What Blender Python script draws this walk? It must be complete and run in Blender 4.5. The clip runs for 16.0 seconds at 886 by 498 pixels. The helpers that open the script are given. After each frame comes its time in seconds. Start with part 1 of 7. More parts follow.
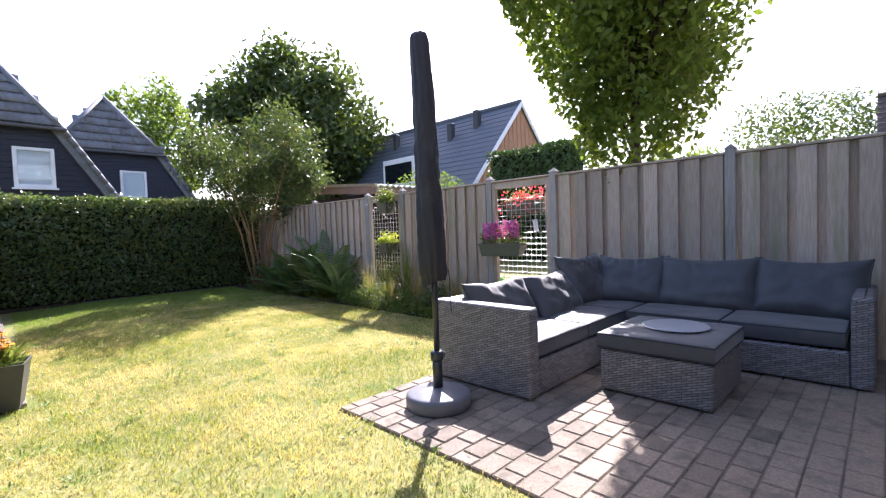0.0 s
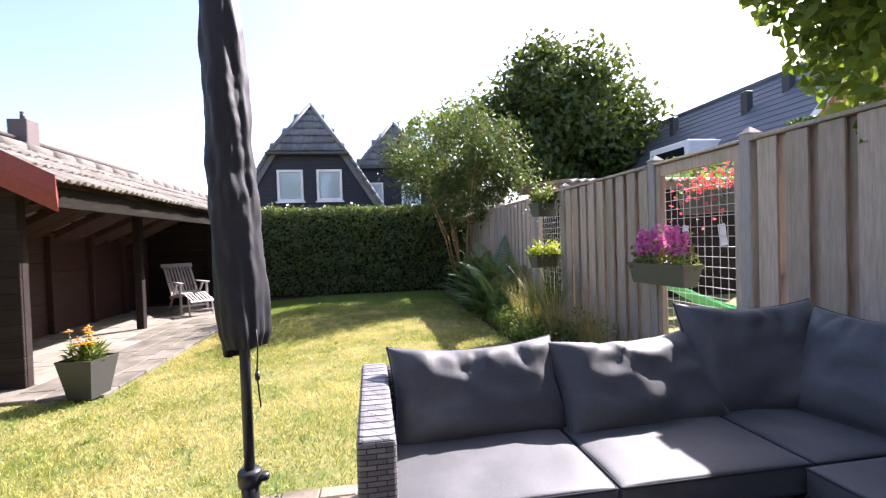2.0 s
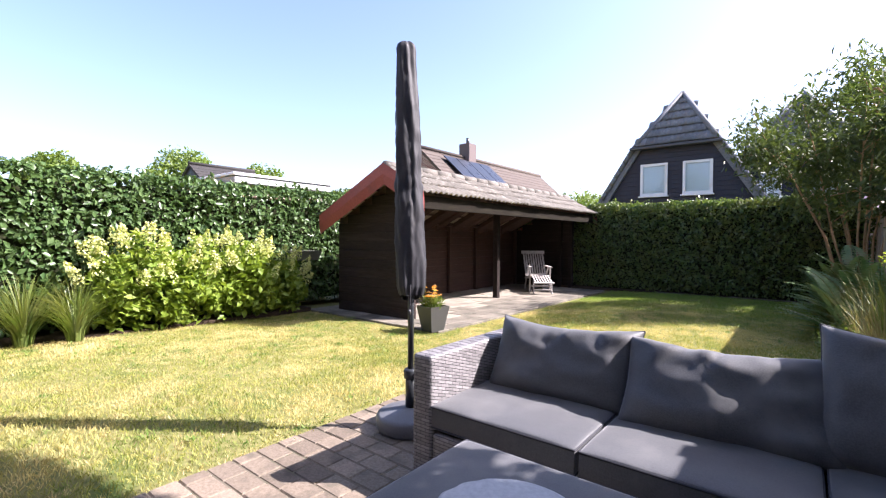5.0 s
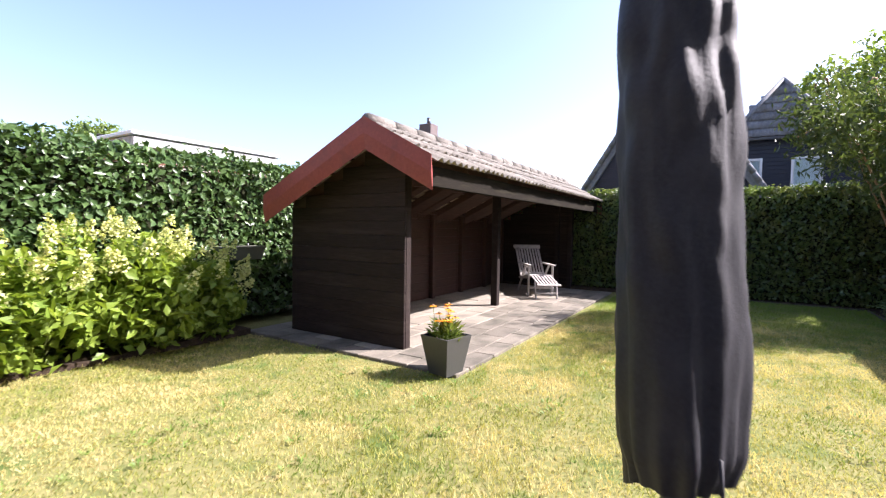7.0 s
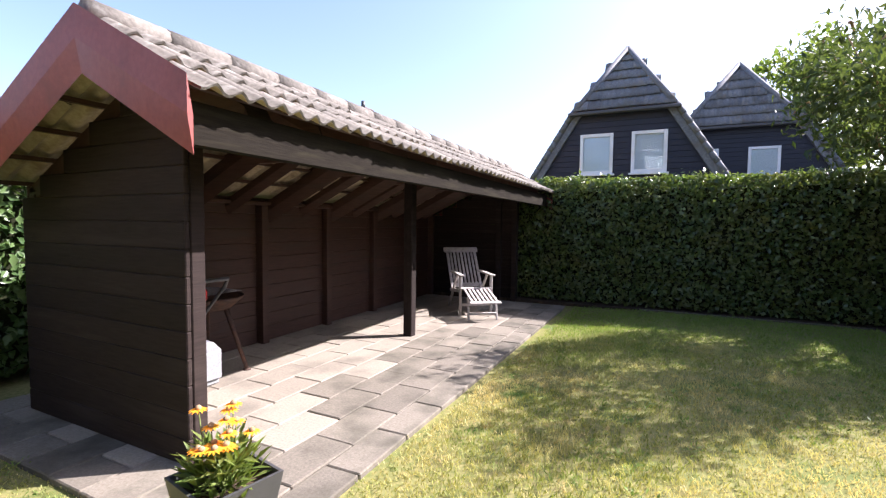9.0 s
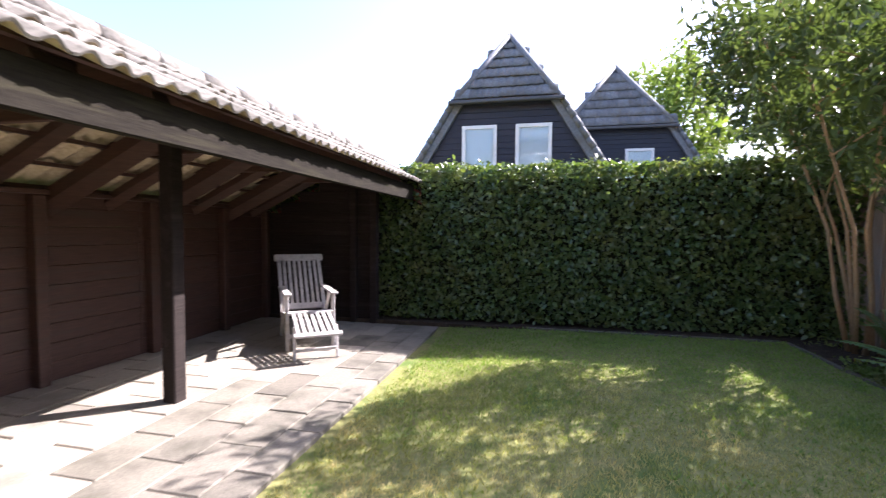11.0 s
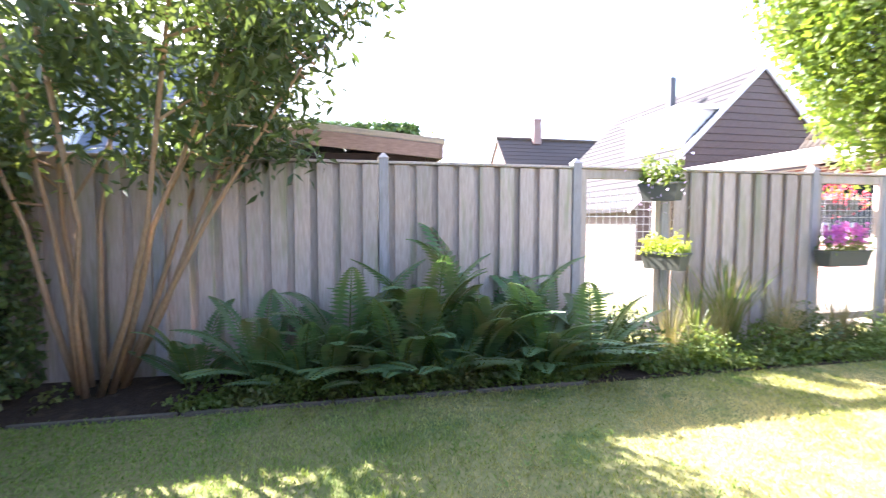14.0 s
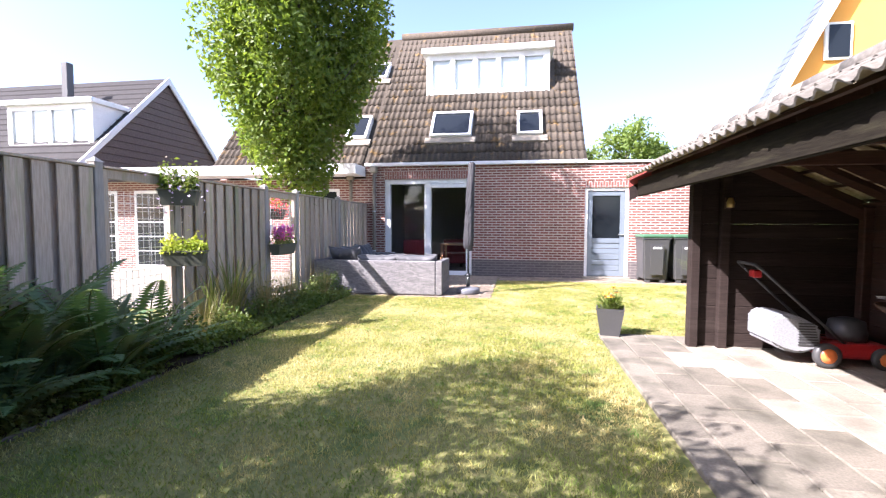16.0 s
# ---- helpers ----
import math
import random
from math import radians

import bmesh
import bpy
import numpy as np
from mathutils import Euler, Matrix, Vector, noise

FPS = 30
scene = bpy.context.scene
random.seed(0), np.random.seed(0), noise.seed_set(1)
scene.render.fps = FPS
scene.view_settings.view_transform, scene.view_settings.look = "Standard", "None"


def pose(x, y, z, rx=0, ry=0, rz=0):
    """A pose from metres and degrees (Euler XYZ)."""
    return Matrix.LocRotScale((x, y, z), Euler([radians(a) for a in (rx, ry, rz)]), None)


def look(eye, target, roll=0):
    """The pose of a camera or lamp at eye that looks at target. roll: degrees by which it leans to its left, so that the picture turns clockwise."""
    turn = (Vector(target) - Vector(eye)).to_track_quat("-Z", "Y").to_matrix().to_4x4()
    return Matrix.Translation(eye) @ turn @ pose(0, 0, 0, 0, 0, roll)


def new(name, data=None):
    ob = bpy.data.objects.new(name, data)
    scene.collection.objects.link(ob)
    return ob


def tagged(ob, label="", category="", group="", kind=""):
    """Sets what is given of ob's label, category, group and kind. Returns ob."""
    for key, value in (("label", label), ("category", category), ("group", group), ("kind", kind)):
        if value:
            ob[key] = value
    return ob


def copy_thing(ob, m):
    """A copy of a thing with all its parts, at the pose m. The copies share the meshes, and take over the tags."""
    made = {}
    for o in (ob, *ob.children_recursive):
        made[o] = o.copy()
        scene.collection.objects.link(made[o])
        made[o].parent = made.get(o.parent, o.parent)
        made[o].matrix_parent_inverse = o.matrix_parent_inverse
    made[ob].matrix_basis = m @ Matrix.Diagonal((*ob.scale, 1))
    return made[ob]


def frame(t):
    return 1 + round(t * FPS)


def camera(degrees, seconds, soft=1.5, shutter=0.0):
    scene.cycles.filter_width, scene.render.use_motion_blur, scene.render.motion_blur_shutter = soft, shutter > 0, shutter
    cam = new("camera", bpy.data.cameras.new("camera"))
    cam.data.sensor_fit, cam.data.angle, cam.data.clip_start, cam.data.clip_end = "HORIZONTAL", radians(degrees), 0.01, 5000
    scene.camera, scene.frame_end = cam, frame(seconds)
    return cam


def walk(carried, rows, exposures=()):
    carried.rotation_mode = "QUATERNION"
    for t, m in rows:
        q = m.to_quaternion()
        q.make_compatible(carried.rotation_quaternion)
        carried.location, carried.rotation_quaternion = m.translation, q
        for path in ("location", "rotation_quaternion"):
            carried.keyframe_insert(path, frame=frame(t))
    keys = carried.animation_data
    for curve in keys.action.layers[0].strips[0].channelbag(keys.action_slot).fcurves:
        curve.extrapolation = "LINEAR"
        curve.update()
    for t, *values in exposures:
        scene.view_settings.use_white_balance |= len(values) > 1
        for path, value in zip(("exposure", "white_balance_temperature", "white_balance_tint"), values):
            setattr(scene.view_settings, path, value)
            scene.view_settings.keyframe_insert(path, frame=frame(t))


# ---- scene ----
cam = camera(88.6, 16.0, soft=1.2, shutter=0.15)
PATH = [
    (0, (-0.017, 0.193, 1.174), (1.411, 1.591, 1.09), -2),
    (0.5, (0.605, 0.274, 1.183), (1.836, 1.849, 1.109), -2.3),
    (1, (1.283, 0.355, 1.219), (2.245, 2.106, 1.147), -2.5),
    (1.5, (1.955, 0.419, 1.243), (2.627, 2.301, 1.183), -2.3),
    (2, (2.524, 0.513, 1.221), (2.838, 2.488, 1.18), -1.9),
    (2.5, (3.006, 0.507, 1.23), (2.838, 2.5, 1.208), -1.4),
    (3, (3.406, 0.378, 1.23), (2.765, 2.273, 1.224), -0.6),
    (3.5, (3.714, 0.288, 1.211), (2.787, 2.059, 1.198), -0.3),
    (4, (3.956, 0.22, 1.19), (2.83, 1.872, 1.167), 0.1),
    (4.5, (4.072, 0.196, 1.189), (2.824, 1.758, 1.151), 0.4),
    (5.5, (3.62, 0.32, 1.21), (2.38, 1.89, 1.155), 0.5),
    (6.3, (2.72, 0.8, 1.22), (1.56, 2.43, 1.14), 0.8),
    (7, (2.097, 1.512, 1.231), (1.047, 3.212, 1.14), 0.9),
    (7.5, (1.759, 2.074, 1.266), (0.887, 3.871, 1.17), 0.5),
    (8, (1.612, 2.705, 1.333), (0.77, 4.515, 1.211), 0.7),
    (10.5, (1.566, 5.017, 1.237), (0.646, 6.791, 1.155), 0.7),
    (11, (1.52, 5.607, 1.226), (1.076, 7.556, 1.141), 0.4),
    (11.5, (1.386, 6.311, 1.15), (1.536, 8.304, 1.083), -0.4),
    (12, (1.261, 7.008, 1.142), (1.974, 8.876, 1.074), -0.7),
    (12.5, (1.164, 7.611, 1.11), (2.348, 9.222, 1.06), 0.1),
    (13, (1.096, 8.19, 1.15), (2.708, 9.373, 1.09), -0.4),
    (13.5, (1.002, 8.705, 1.21), (2.959, 9.112, 1.11), -0.7),
    (14, (0.898, 9.134, 1.28), (2.853, 8.73, 1.16), 0),
    (14.5, (1.078, 9.57, 1.276), (2.602, 8.277, 1.18), -0.9),
    (15, (1.13, 9.973, 1.304), (2.169, 8.268, 1.193), 0),
    (15.5, (1.132, 10.363, 1.3), (1.751, 8.465, 1.186), 0.2),
    (16, (1.17, 10.599, 1.281), (1.49, 8.628, 1.174), 0.2),
]
EXPOSURES = [(t, e, 6100 if 2 <= t <= 8 else 5950, 25) for t, e in ((0, 1.98), (2, 1.95), (4.5, 1.9), (8, 1.8), (10.5, 2.1), (11, 2.35), (11.5, 2.78), (12, 3.3), (12.5, 3.65), (13, 3.85), (13.5, 3.65), (14, 3.45), (14.5, 2.85), (15, 2.35), (16, 2.15))]
walk(cam, [(t, look(eye, target, roll)) for t, eye, target, roll in PATH], EXPOSURES)

# ---- world and sun ----
SUN_ELEVATION, SUN_AZIMUTH = 40.3, 38.0     # azimuth from +x towards +y
world = bpy.data.worlds.new("sky")
scene.world = world
world.use_nodes = True
wn = world.node_tree.nodes
sky = wn.new("ShaderNodeTexSky")
sky.sky_type, sky.sun_disc = "NISHITA", False
sky.sun_elevation, sky.sun_rotation = radians(SUN_ELEVATION), radians(90 - SUN_AZIMUTH)
sky.air_density, sky.dust_density, sky.ozone_density = 1.0, 2.2, 1.0
world.node_tree.links.new(sky.outputs[0], wn["Background"].inputs[0])
wn["Background"].inputs[1].default_value = 0.103
lamp = bpy.data.lights.new("sun", "SUN")
lamp.energy, lamp.angle, lamp.color = 5.0, radians(0.53), (1.0, 0.95, 0.87)
sun = new("sun", lamp)
_ce = math.cos(radians(SUN_ELEVATION))
sun.matrix_world = look((20 * _ce * math.cos(radians(SUN_AZIMUTH)), 20 * _ce * math.sin(radians(SUN_AZIMUTH)), 20 * math.sin(radians(SUN_ELEVATION))), (0, 0, 0))


# ---- material helpers ----
def link(nt, a, b):
    nt.links.new(a, b)


def noise_node(nt, vec, scale, detail=4.0, rough=0.6):
    n = nt.nodes.new("ShaderNodeTexNoise")
    n.inputs["Scale"].default_value, n.inputs["Detail"].default_value, n.inputs["Roughness"].default_value = scale, detail, rough
    link(nt, vec, n.inputs["Vector"])
    return n.outputs["Fac"]


def ramp(nt, fac, lo, hi):
    n = nt.nodes.new("ShaderNodeMapRange")
    n.inputs[1].default_value, n.inputs[2].default_value = lo, hi
    link(nt, fac, n.inputs[0])
    return n.outputs[0]


def mix(nt, fac, a, b, mode="MIX"):
    n = nt.nodes.new("ShaderNodeMix")
    n.data_type, n.blend_type = "RGBA", mode
    for sock, v in ((n.inputs[0], fac), (n.inputs[6], a), (n.inputs[7], b)):
        if isinstance(v, (int, float)):
            sock.default_value = v
        elif isinstance(v, tuple):
            sock.default_value = (*v, 1)
        else:
            link(nt, v, sock)
    return n.outputs[2]


def bump(nt, height, strength, distance=0.01):
    n = nt.nodes.new("ShaderNodeBump")
    n.inputs["Strength"].default_value, n.inputs["Distance"].default_value = strength, distance
    link(nt, height, n.inputs["Height"])
    return n.outputs["Normal"]


def base_material(name):
    m = bpy.data.materials.new(name)
    m.use_nodes = True
    nt = m.node_tree
    return m, nt, nt.nodes["Principled BSDF"], nt.nodes.new("ShaderNodeNewGeometry")


def stretched(nt, geo, sx, sy, sz, rot=(0, 0, 0)):
    n = nt.nodes.new("ShaderNodeMapping")
    n.inputs["Scale"].default_value = (sx, sy, sz)
    n.inputs["Rotation"].default_value = rot
    link(nt, geo.outputs["Position"], n.inputs["Vector"])
    return n.outputs[0]


def surface(name, c1, c2, c3=None, fine=40.0, coarse=2.5, rough=0.7, relief=0.3, metal=0.0, stretch=(1, 1, 1), vary=0.0, spec=0.4, depth=0.004, stain=(0.52, 0.68)):
    """Two-scale mottled surface; c3 stains in patches; vary spreads brightness from piece to piece."""
    m, nt, p, geo = base_material(name)
    vec = stretched(nt, geo, *stretch)
    f = noise_node(nt, vec, fine)
    g = noise_node(nt, vec, coarse, 5.0)
    col = mix(nt, ramp(nt, f, 0.3, 0.7), c1, c2)
    if c3:
        col = mix(nt, ramp(nt, g, *stain), col, c3)
    if vary:
        oi = nt.nodes.new("ShaderNodeObjectInfo")
        mr = nt.nodes.new("ShaderNodeMapRange")
        mr.inputs[3].default_value, mr.inputs[4].default_value = 1 - vary, 1 + vary
        link(nt, oi.outputs["Random"], mr.inputs[0])
        hsv = nt.nodes.new("ShaderNodeHueSaturation")
        link(nt, mr.outputs[0], hsv.inputs["Value"])
        link(nt, col, hsv.inputs["Color"])
        col = hsv.outputs[0]
    link(nt, col, p.inputs["Base Color"])
    p.inputs["Metallic"].default_value = metal
    p.inputs["Specular IOR Level"].default_value = spec
    mr = nt.nodes.new("ShaderNodeMapRange")
    mr.inputs[3].default_value, mr.inputs[4].default_value = max(rough - 0.12, 0.02), min(rough + 0.12, 1)
    link(nt, g, mr.inputs[0])
    link(nt, mr.outputs[0], p.inputs["Roughness"])
    if relief:
        link(nt, bump(nt, f, relief, depth), p.inputs["Normal"])
    return m


def foliage(name, c1, c2, c3, gloss=0.45, through_light=0.35, patch=1.2, spec=0.3):
    """Leaves: a colour for each leaf, patches over the plant, light shining through."""
    m, nt, p, geo = base_material(name)
    col = mix(nt, geo.outputs["Random Per Island"], c1, c2)
    col = mix(nt, ramp(nt, noise_node(nt, geo.outputs["Position"], patch), 0.45, 0.7), col, c3)
    link(nt, col, p.inputs["Base Color"])
    p.inputs["Roughness"].default_value = gloss
    p.inputs["Specular IOR Level"].default_value = spec
    tr = nt.nodes.new("ShaderNodeBsdfTranslucent")
    bright = mix(nt, 1.0, col, (1.5, 1.5, 0.7), "MULTIPLY")
    link(nt, bright, tr.inputs["Color"])
    ms = nt.nodes.new("ShaderNodeMixShader")
    ms.inputs[0].default_value = through_light
    link(nt, p.outputs[0], ms.inputs[1])
    link(nt, tr.outputs[0], ms.inputs[2])
    link(nt, ms.outputs[0], nt.nodes["Material Output"].inputs[0])
    return m


def grass_material():
    """Blades from lush green to dry straw, in patches at two scales; the back lawn's shade tint is painted in."""
    m, nt, p, geo = base_material("grass blades")
    pos = geo.outputs["Position"]
    col = mix(nt, geo.outputs["Random Per Island"], (0.165, 0.21, 0.038), (0.44, 0.40, 0.125))
    col = mix(nt, ramp(nt, noise_node(nt, pos, 1.1, 3.0), 0.465, 0.62), col, (0.62, 0.50, 0.24))
    col = mix(nt, ramp(nt, noise_node(nt, pos, 3.7, 3.0), 0.54, 0.70), col, (0.11, 0.20, 0.045))
    col = mix(nt, ramp(nt, noise_node(nt, pos, 9.0, 2.0), 0.57, 0.69), col, (0.58, 0.46, 0.25))
    sep = nt.nodes.new("ShaderNodeSeparateXYZ")
    link(nt, pos, sep.inputs[0])
    add = nt.nodes.new("ShaderNodeMath")
    add.operation = "MULTIPLY_ADD"
    add.inputs[1].default_value = 5.0
    link(nt, noise_node(nt, pos, 0.7, 4.0), add.inputs[0])
    link(nt, sep.outputs[1], add.inputs[2])
    # Greener towards the back: the tint of shaded lawn, put into the blade colour.
    shade_green = mix(nt, geo.outputs["Random Per Island"], (0.13, 0.235, 0.035), (0.27, 0.36, 0.08))
    col = mix(nt, ramp(nt, add.outputs[0], 10.3, 12.7), col, shade_green)
    link(nt, col, p.inputs["Base Color"])
    p.inputs["Roughness"].default_value, p.inputs["Specular IOR Level"].default_value = 0.6, 0.15
    tr = nt.nodes.new("ShaderNodeBsdfTranslucent")
    link(nt, mix(nt, 1.0, col, (1.35, 1.4, 0.85), "MULTIPLY"), tr.inputs["Color"])
    ms = nt.nodes.new("ShaderNodeMixShader")
    ms.inputs[0].default_value = 0.3
    link(nt, p.outputs[0], ms.inputs[1])
    link(nt, tr.outputs[0], ms.inputs[2])
    link(nt, ms.outputs[0], nt.nodes["Material Output"].inputs[0])
    return m


def brickwork(name, c1, c2, mortar, w=0.21, h=0.0625, joint=0.011, upright=False):
    m, nt, p, geo = base_material(name)
    sep = nt.nodes.new("ShaderNodeSeparateXYZ")
    link(nt, geo.outputs["Position"], sep.inputs[0])
    add = nt.nodes.new("ShaderNodeMath")
    link(nt, sep.outputs[0], add.inputs[0])
    link(nt, sep.outputs[1], add.inputs[1])
    comb = nt.nodes.new("ShaderNodeCombineXYZ")
    link(nt, add.outputs[0], comb.inputs[1 if upright else 0])
    link(nt, sep.outputs[2], comb.inputs[0 if upright else 1])
    b = nt.nodes.new("ShaderNodeTexBrick")
    b.inputs["Color1"].default_value, b.inputs["Color2"].default_value, b.inputs["Mortar"].default_value = (*c1, 1), (*c2, 1), (*mortar, 1)
    for key, v in (("Scale", 1.0), ("Brick Width", w), ("Row Height", h), ("Mortar Size", joint), ("Mortar Smooth", 0.2), ("Bias", -0.1)):
        b.inputs[key].default_value = v
    link(nt, comb.outputs[0], b.inputs["Vector"])
    f = noise_node(nt, geo.outputs["Position"], 60.0)
    g = noise_node(nt, geo.outputs["Position"], 1.7)
    col = mix(nt, ramp(nt, f, 0.3, 0.75), b.outputs["Color"], (0.75, 0.72, 0.7), "MULTIPLY")
    col = mix(nt, ramp(nt, g, 0.5, 0.75), col, (0.82, 0.78, 0.76), "MULTIPLY")
    link(nt, col, p.inputs["Base Color"])
    p.inputs["Roughness"].default_value = 0.85
    inv = nt.nodes.new("ShaderNodeMath")
    inv.operation = "SUBTRACT"
    inv.inputs[0].default_value = 1.0
    link(nt, b.outputs["Fac"], inv.inputs[1])
    link(nt, bump(nt, inv.outputs[0], 0.6, 0.008), p.inputs["Normal"])
    return m


def wicker_material(name, c1, c2):
    """Flat woven resin strands, over and under."""
    m, nt, p, geo = base_material(name)
    sep = nt.nodes.new("ShaderNodeSeparateXYZ")
    link(nt, geo.outputs["Position"], sep.inputs[0])
    add = nt.nodes.new("ShaderNodeMath")
    link(nt, sep.outputs[0], add.inputs[0])
    link(nt, sep.outputs[1], add.inputs[1])
    sub = nt.nodes.new("ShaderNodeMath")
    link(nt, sep.outputs[2], sub.inputs[0])
    half = nt.nodes.new("ShaderNodeMath")
    half.operation = "MULTIPLY"
    half.inputs[1].default_value = 0.31
    link(nt, sep.outputs[1], half.inputs[0])
    link(nt, half.outputs[0], sub.inputs[1])
    comb = nt.nodes.new("ShaderNodeCombineXYZ")
    link(nt, add.outputs[0], comb.inputs[0])
    link(nt, sub.outputs[0], comb.inputs[1])
    b = nt.nodes.new("ShaderNodeTexBrick")
    b.inputs["Color1"].default_value, b.inputs["Color2"].default_value, b.inputs["Mortar"].default_value = (*c1, 1), (*c2, 1), (0.02, 0.02, 0.022, 1)
    for key, v in (("Scale", 1.0), ("Brick Width", 0.058), ("Row Height", 0.0165), ("Mortar Size", 0.0021), ("Mortar Smooth", 0.6)):
        b.inputs[key].default_value = v
    link(nt, comb.outputs[0], b.inputs["Vector"])
    f = noise_node(nt, geo.outputs["Position"], 120.0)
    link(nt, mix(nt, ramp(nt, f, 0.3, 0.7), b.outputs["Color"], (0.7, 0.7, 0.72), "MULTIPLY"), p.inputs["Base Color"])
    p.inputs["Roughness"].default_value = 0.5
    inv = nt.nodes.new("ShaderNodeMath")
    inv.operation = "SUBTRACT"
    inv.inputs[0].default_value = 1.0
    link(nt, b.outputs["Fac"], inv.inputs[1])
    link(nt, bump(nt, inv.outputs[0], 0.8, 0.006), p.inputs["Normal"])
    return m


def plain(name, c, rough=0.5, metal=0.0, spec=0.5):
    return surface(name, tuple(v * 0.93 for v in c), tuple(min(v * 1.06, 1) for v in c), rough=rough, metal=metal, relief=0.08, spec=spec)


def glass_material(name, tint=(0.9, 0.95, 0.95)):
    m, nt, p, geo = base_material(name)
    p.inputs["Base Color"].default_value = (*tint, 1)
    p.inputs["Roughness"].default_value = 0.02
    p.inputs["Transmission Weight"].default_value = 1.0
    p.inputs["IOR"].default_value = 1.45
    return m


# ---- materials ----
M_GROUND = surface("lawn soil", (0.12, 0.14, 0.04), (0.25, 0.22, 0.09), (0.08, 0.12, 0.03), fine=30, coarse=1.6, rough=0.95, relief=0.6, spec=0.1)
M_GRASS = grass_material()
M_SOIL = surface("bed soil", (0.035, 0.025, 0.017), (0.07, 0.05, 0.035), (0.1, 0.07, 0.045), fine=50, coarse=6, rough=1, relief=0.9, depth=0.02, spec=0.1)
M_PAVER = surface("brown paver", (0.15, 0.117, 0.083), (0.245, 0.196, 0.146), (0.115, 0.096, 0.07), fine=70, coarse=7, rough=0.85, relief=0.5, vary=0.3)
M_JOINT = surface("sand joint", (0.10, 0.083, 0.058), (0.155, 0.132, 0.095), (0.06, 0.07, 0.03), fine=80, coarse=4, rough=1, relief=0.5)
M_SLAB = surface("concrete slab", (0.21, 0.182, 0.14), (0.295, 0.262, 0.208), (0.12, 0.106, 0.083), fine=60, coarse=1.4, rough=0.85, relief=0.35, vary=0.1, stain=(0.5, 0.75))
M_BEDDING = surface("dark dirt joint", (0.035, 0.03, 0.023), (0.06, 0.052, 0.04), (0.03, 0.035, 0.018), fine=80, coarse=4, rough=1, relief=0.5, spec=0.1)
M_FENCE = surface("weathered fence wood", (0.345, 0.275, 0.21), (0.50, 0.42, 0.335), (0.25, 0.26, 0.13), fine=14, coarse=1.8, rough=0.8, relief=0.45, stretch=(6, 6, 0.5), vary=0.18, stain=(0.53, 0.74))
M_POST = surface("weathered fence post", (0.28, 0.26, 0.24), (0.38, 0.36, 0.33), (0.2, 0.2, 0.15), fine=14, coarse=2, rough=0.8, relief=0.4, stretch=(6, 6, 0.6), vary=0.1)
M_WIRE = plain("galvanised wire", (0.55, 0.56, 0.56), rough=0.4, metal=0.8)
M_BRICK = brickwork("red brick", (0.235, 0.085, 0.064), (0.155, 0.052, 0.043), (0.48, 0.42, 0.37), joint=0.013)
M_BRICK_UP = brickwork("upright brick", (0.28, 0.11, 0.085), (0.21, 0.075, 0.06), (0.4, 0.35, 0.31), w=0.21, h=0.0625, upright=True)
M_PLINTH = brickwork("grey plinth brick", (0.14, 0.12, 0.12), (0.10, 0.09, 0.09), (0.2, 0.18, 0.17))
M_ROOF = surface("brown roof tile", (0.050, 0.041, 0.031), (0.092, 0.077, 0.059), (0.24, 0.145, 0.045), fine=25, coarse=3.2, rough=0.9, relief=0.4, vary=0.25, stain=(0.58, 0.76), spec=0.2)
M_DARKROOF = surface("dark grey roof tile", (0.031, 0.031, 0.031), (0.055, 0.05, 0.048), fine=25, coarse=3, rough=0.9, relief=0.4, spec=0.15)
M_SLABDARK = surface("mossy dark slab", (0.135, 0.118, 0.09), (0.205, 0.182, 0.143), (0.078, 0.072, 0.053), fine=60, coarse=2.6, rough=0.9, relief=0.45, vary=0.2, stain=(0.45, 0.7))
M_SHEDROOF = surface("old lichen roof tile", (0.098, 0.088, 0.073), (0.175, 0.16, 0.136), (0.29, 0.28, 0.245), fine=35, coarse=9, rough=0.95, relief=0.6, vary=0.2, stain=(0.55, 0.72))
# Cream clay, made paler still: bounce light from the terrace is in this colour.
M_TILEUNDER = surface("bounce-lit unweathered tile underside", (0.36, 0.29, 0.19), (0.52, 0.44, 0.31), (0.26, 0.2, 0.13), fine=30, coarse=5, rough=0.9, relief=0.3, vary=0.2)
M_SHED = surface("dark brown shed board", (0.017, 0.0115, 0.0095), (0.030, 0.0205, 0.017), (0.038, 0.028, 0.023), fine=10, coarse=1.5, rough=0.8, relief=0.4, stretch=(0.7, 0.7, 8), vary=0.12, spec=0.2)
M_BEAM = surface("black brown beam", (0.015, 0.011, 0.0095), (0.028, 0.021, 0.018), (0.036, 0.028, 0.025), fine=10, coarse=1.5, rough=0.85, relief=0.45, stretch=(8, 0.7, 8), spec=0.15)
M_FASCIA = surface("mossy dark fascia board", (0.010, 0.008, 0.006), (0.019, 0.016, 0.011), (0.027, 0.024, 0.015), fine=12, coarse=2.2, rough=0.85, relief=0.45, stretch=(8, 0.7, 8), spec=0.08)
M_SHEDRED = surface("red brown shed timber", (0.046, 0.023, 0.016), (0.08, 0.04, 0.028), (0.058, 0.038, 0.03), fine=10, coarse=1.5, rough=0.6, relief=0.3, stretch=(0.7, 0.7, 8), vary=0.1)
M_BARGE = surface("oxide red paint", (0.22, 0.04, 0.032), (0.28, 0.06, 0.045), (0.17, 0.045, 0.04), fine=30, coarse=2, rough=0.5, relief=0.15)
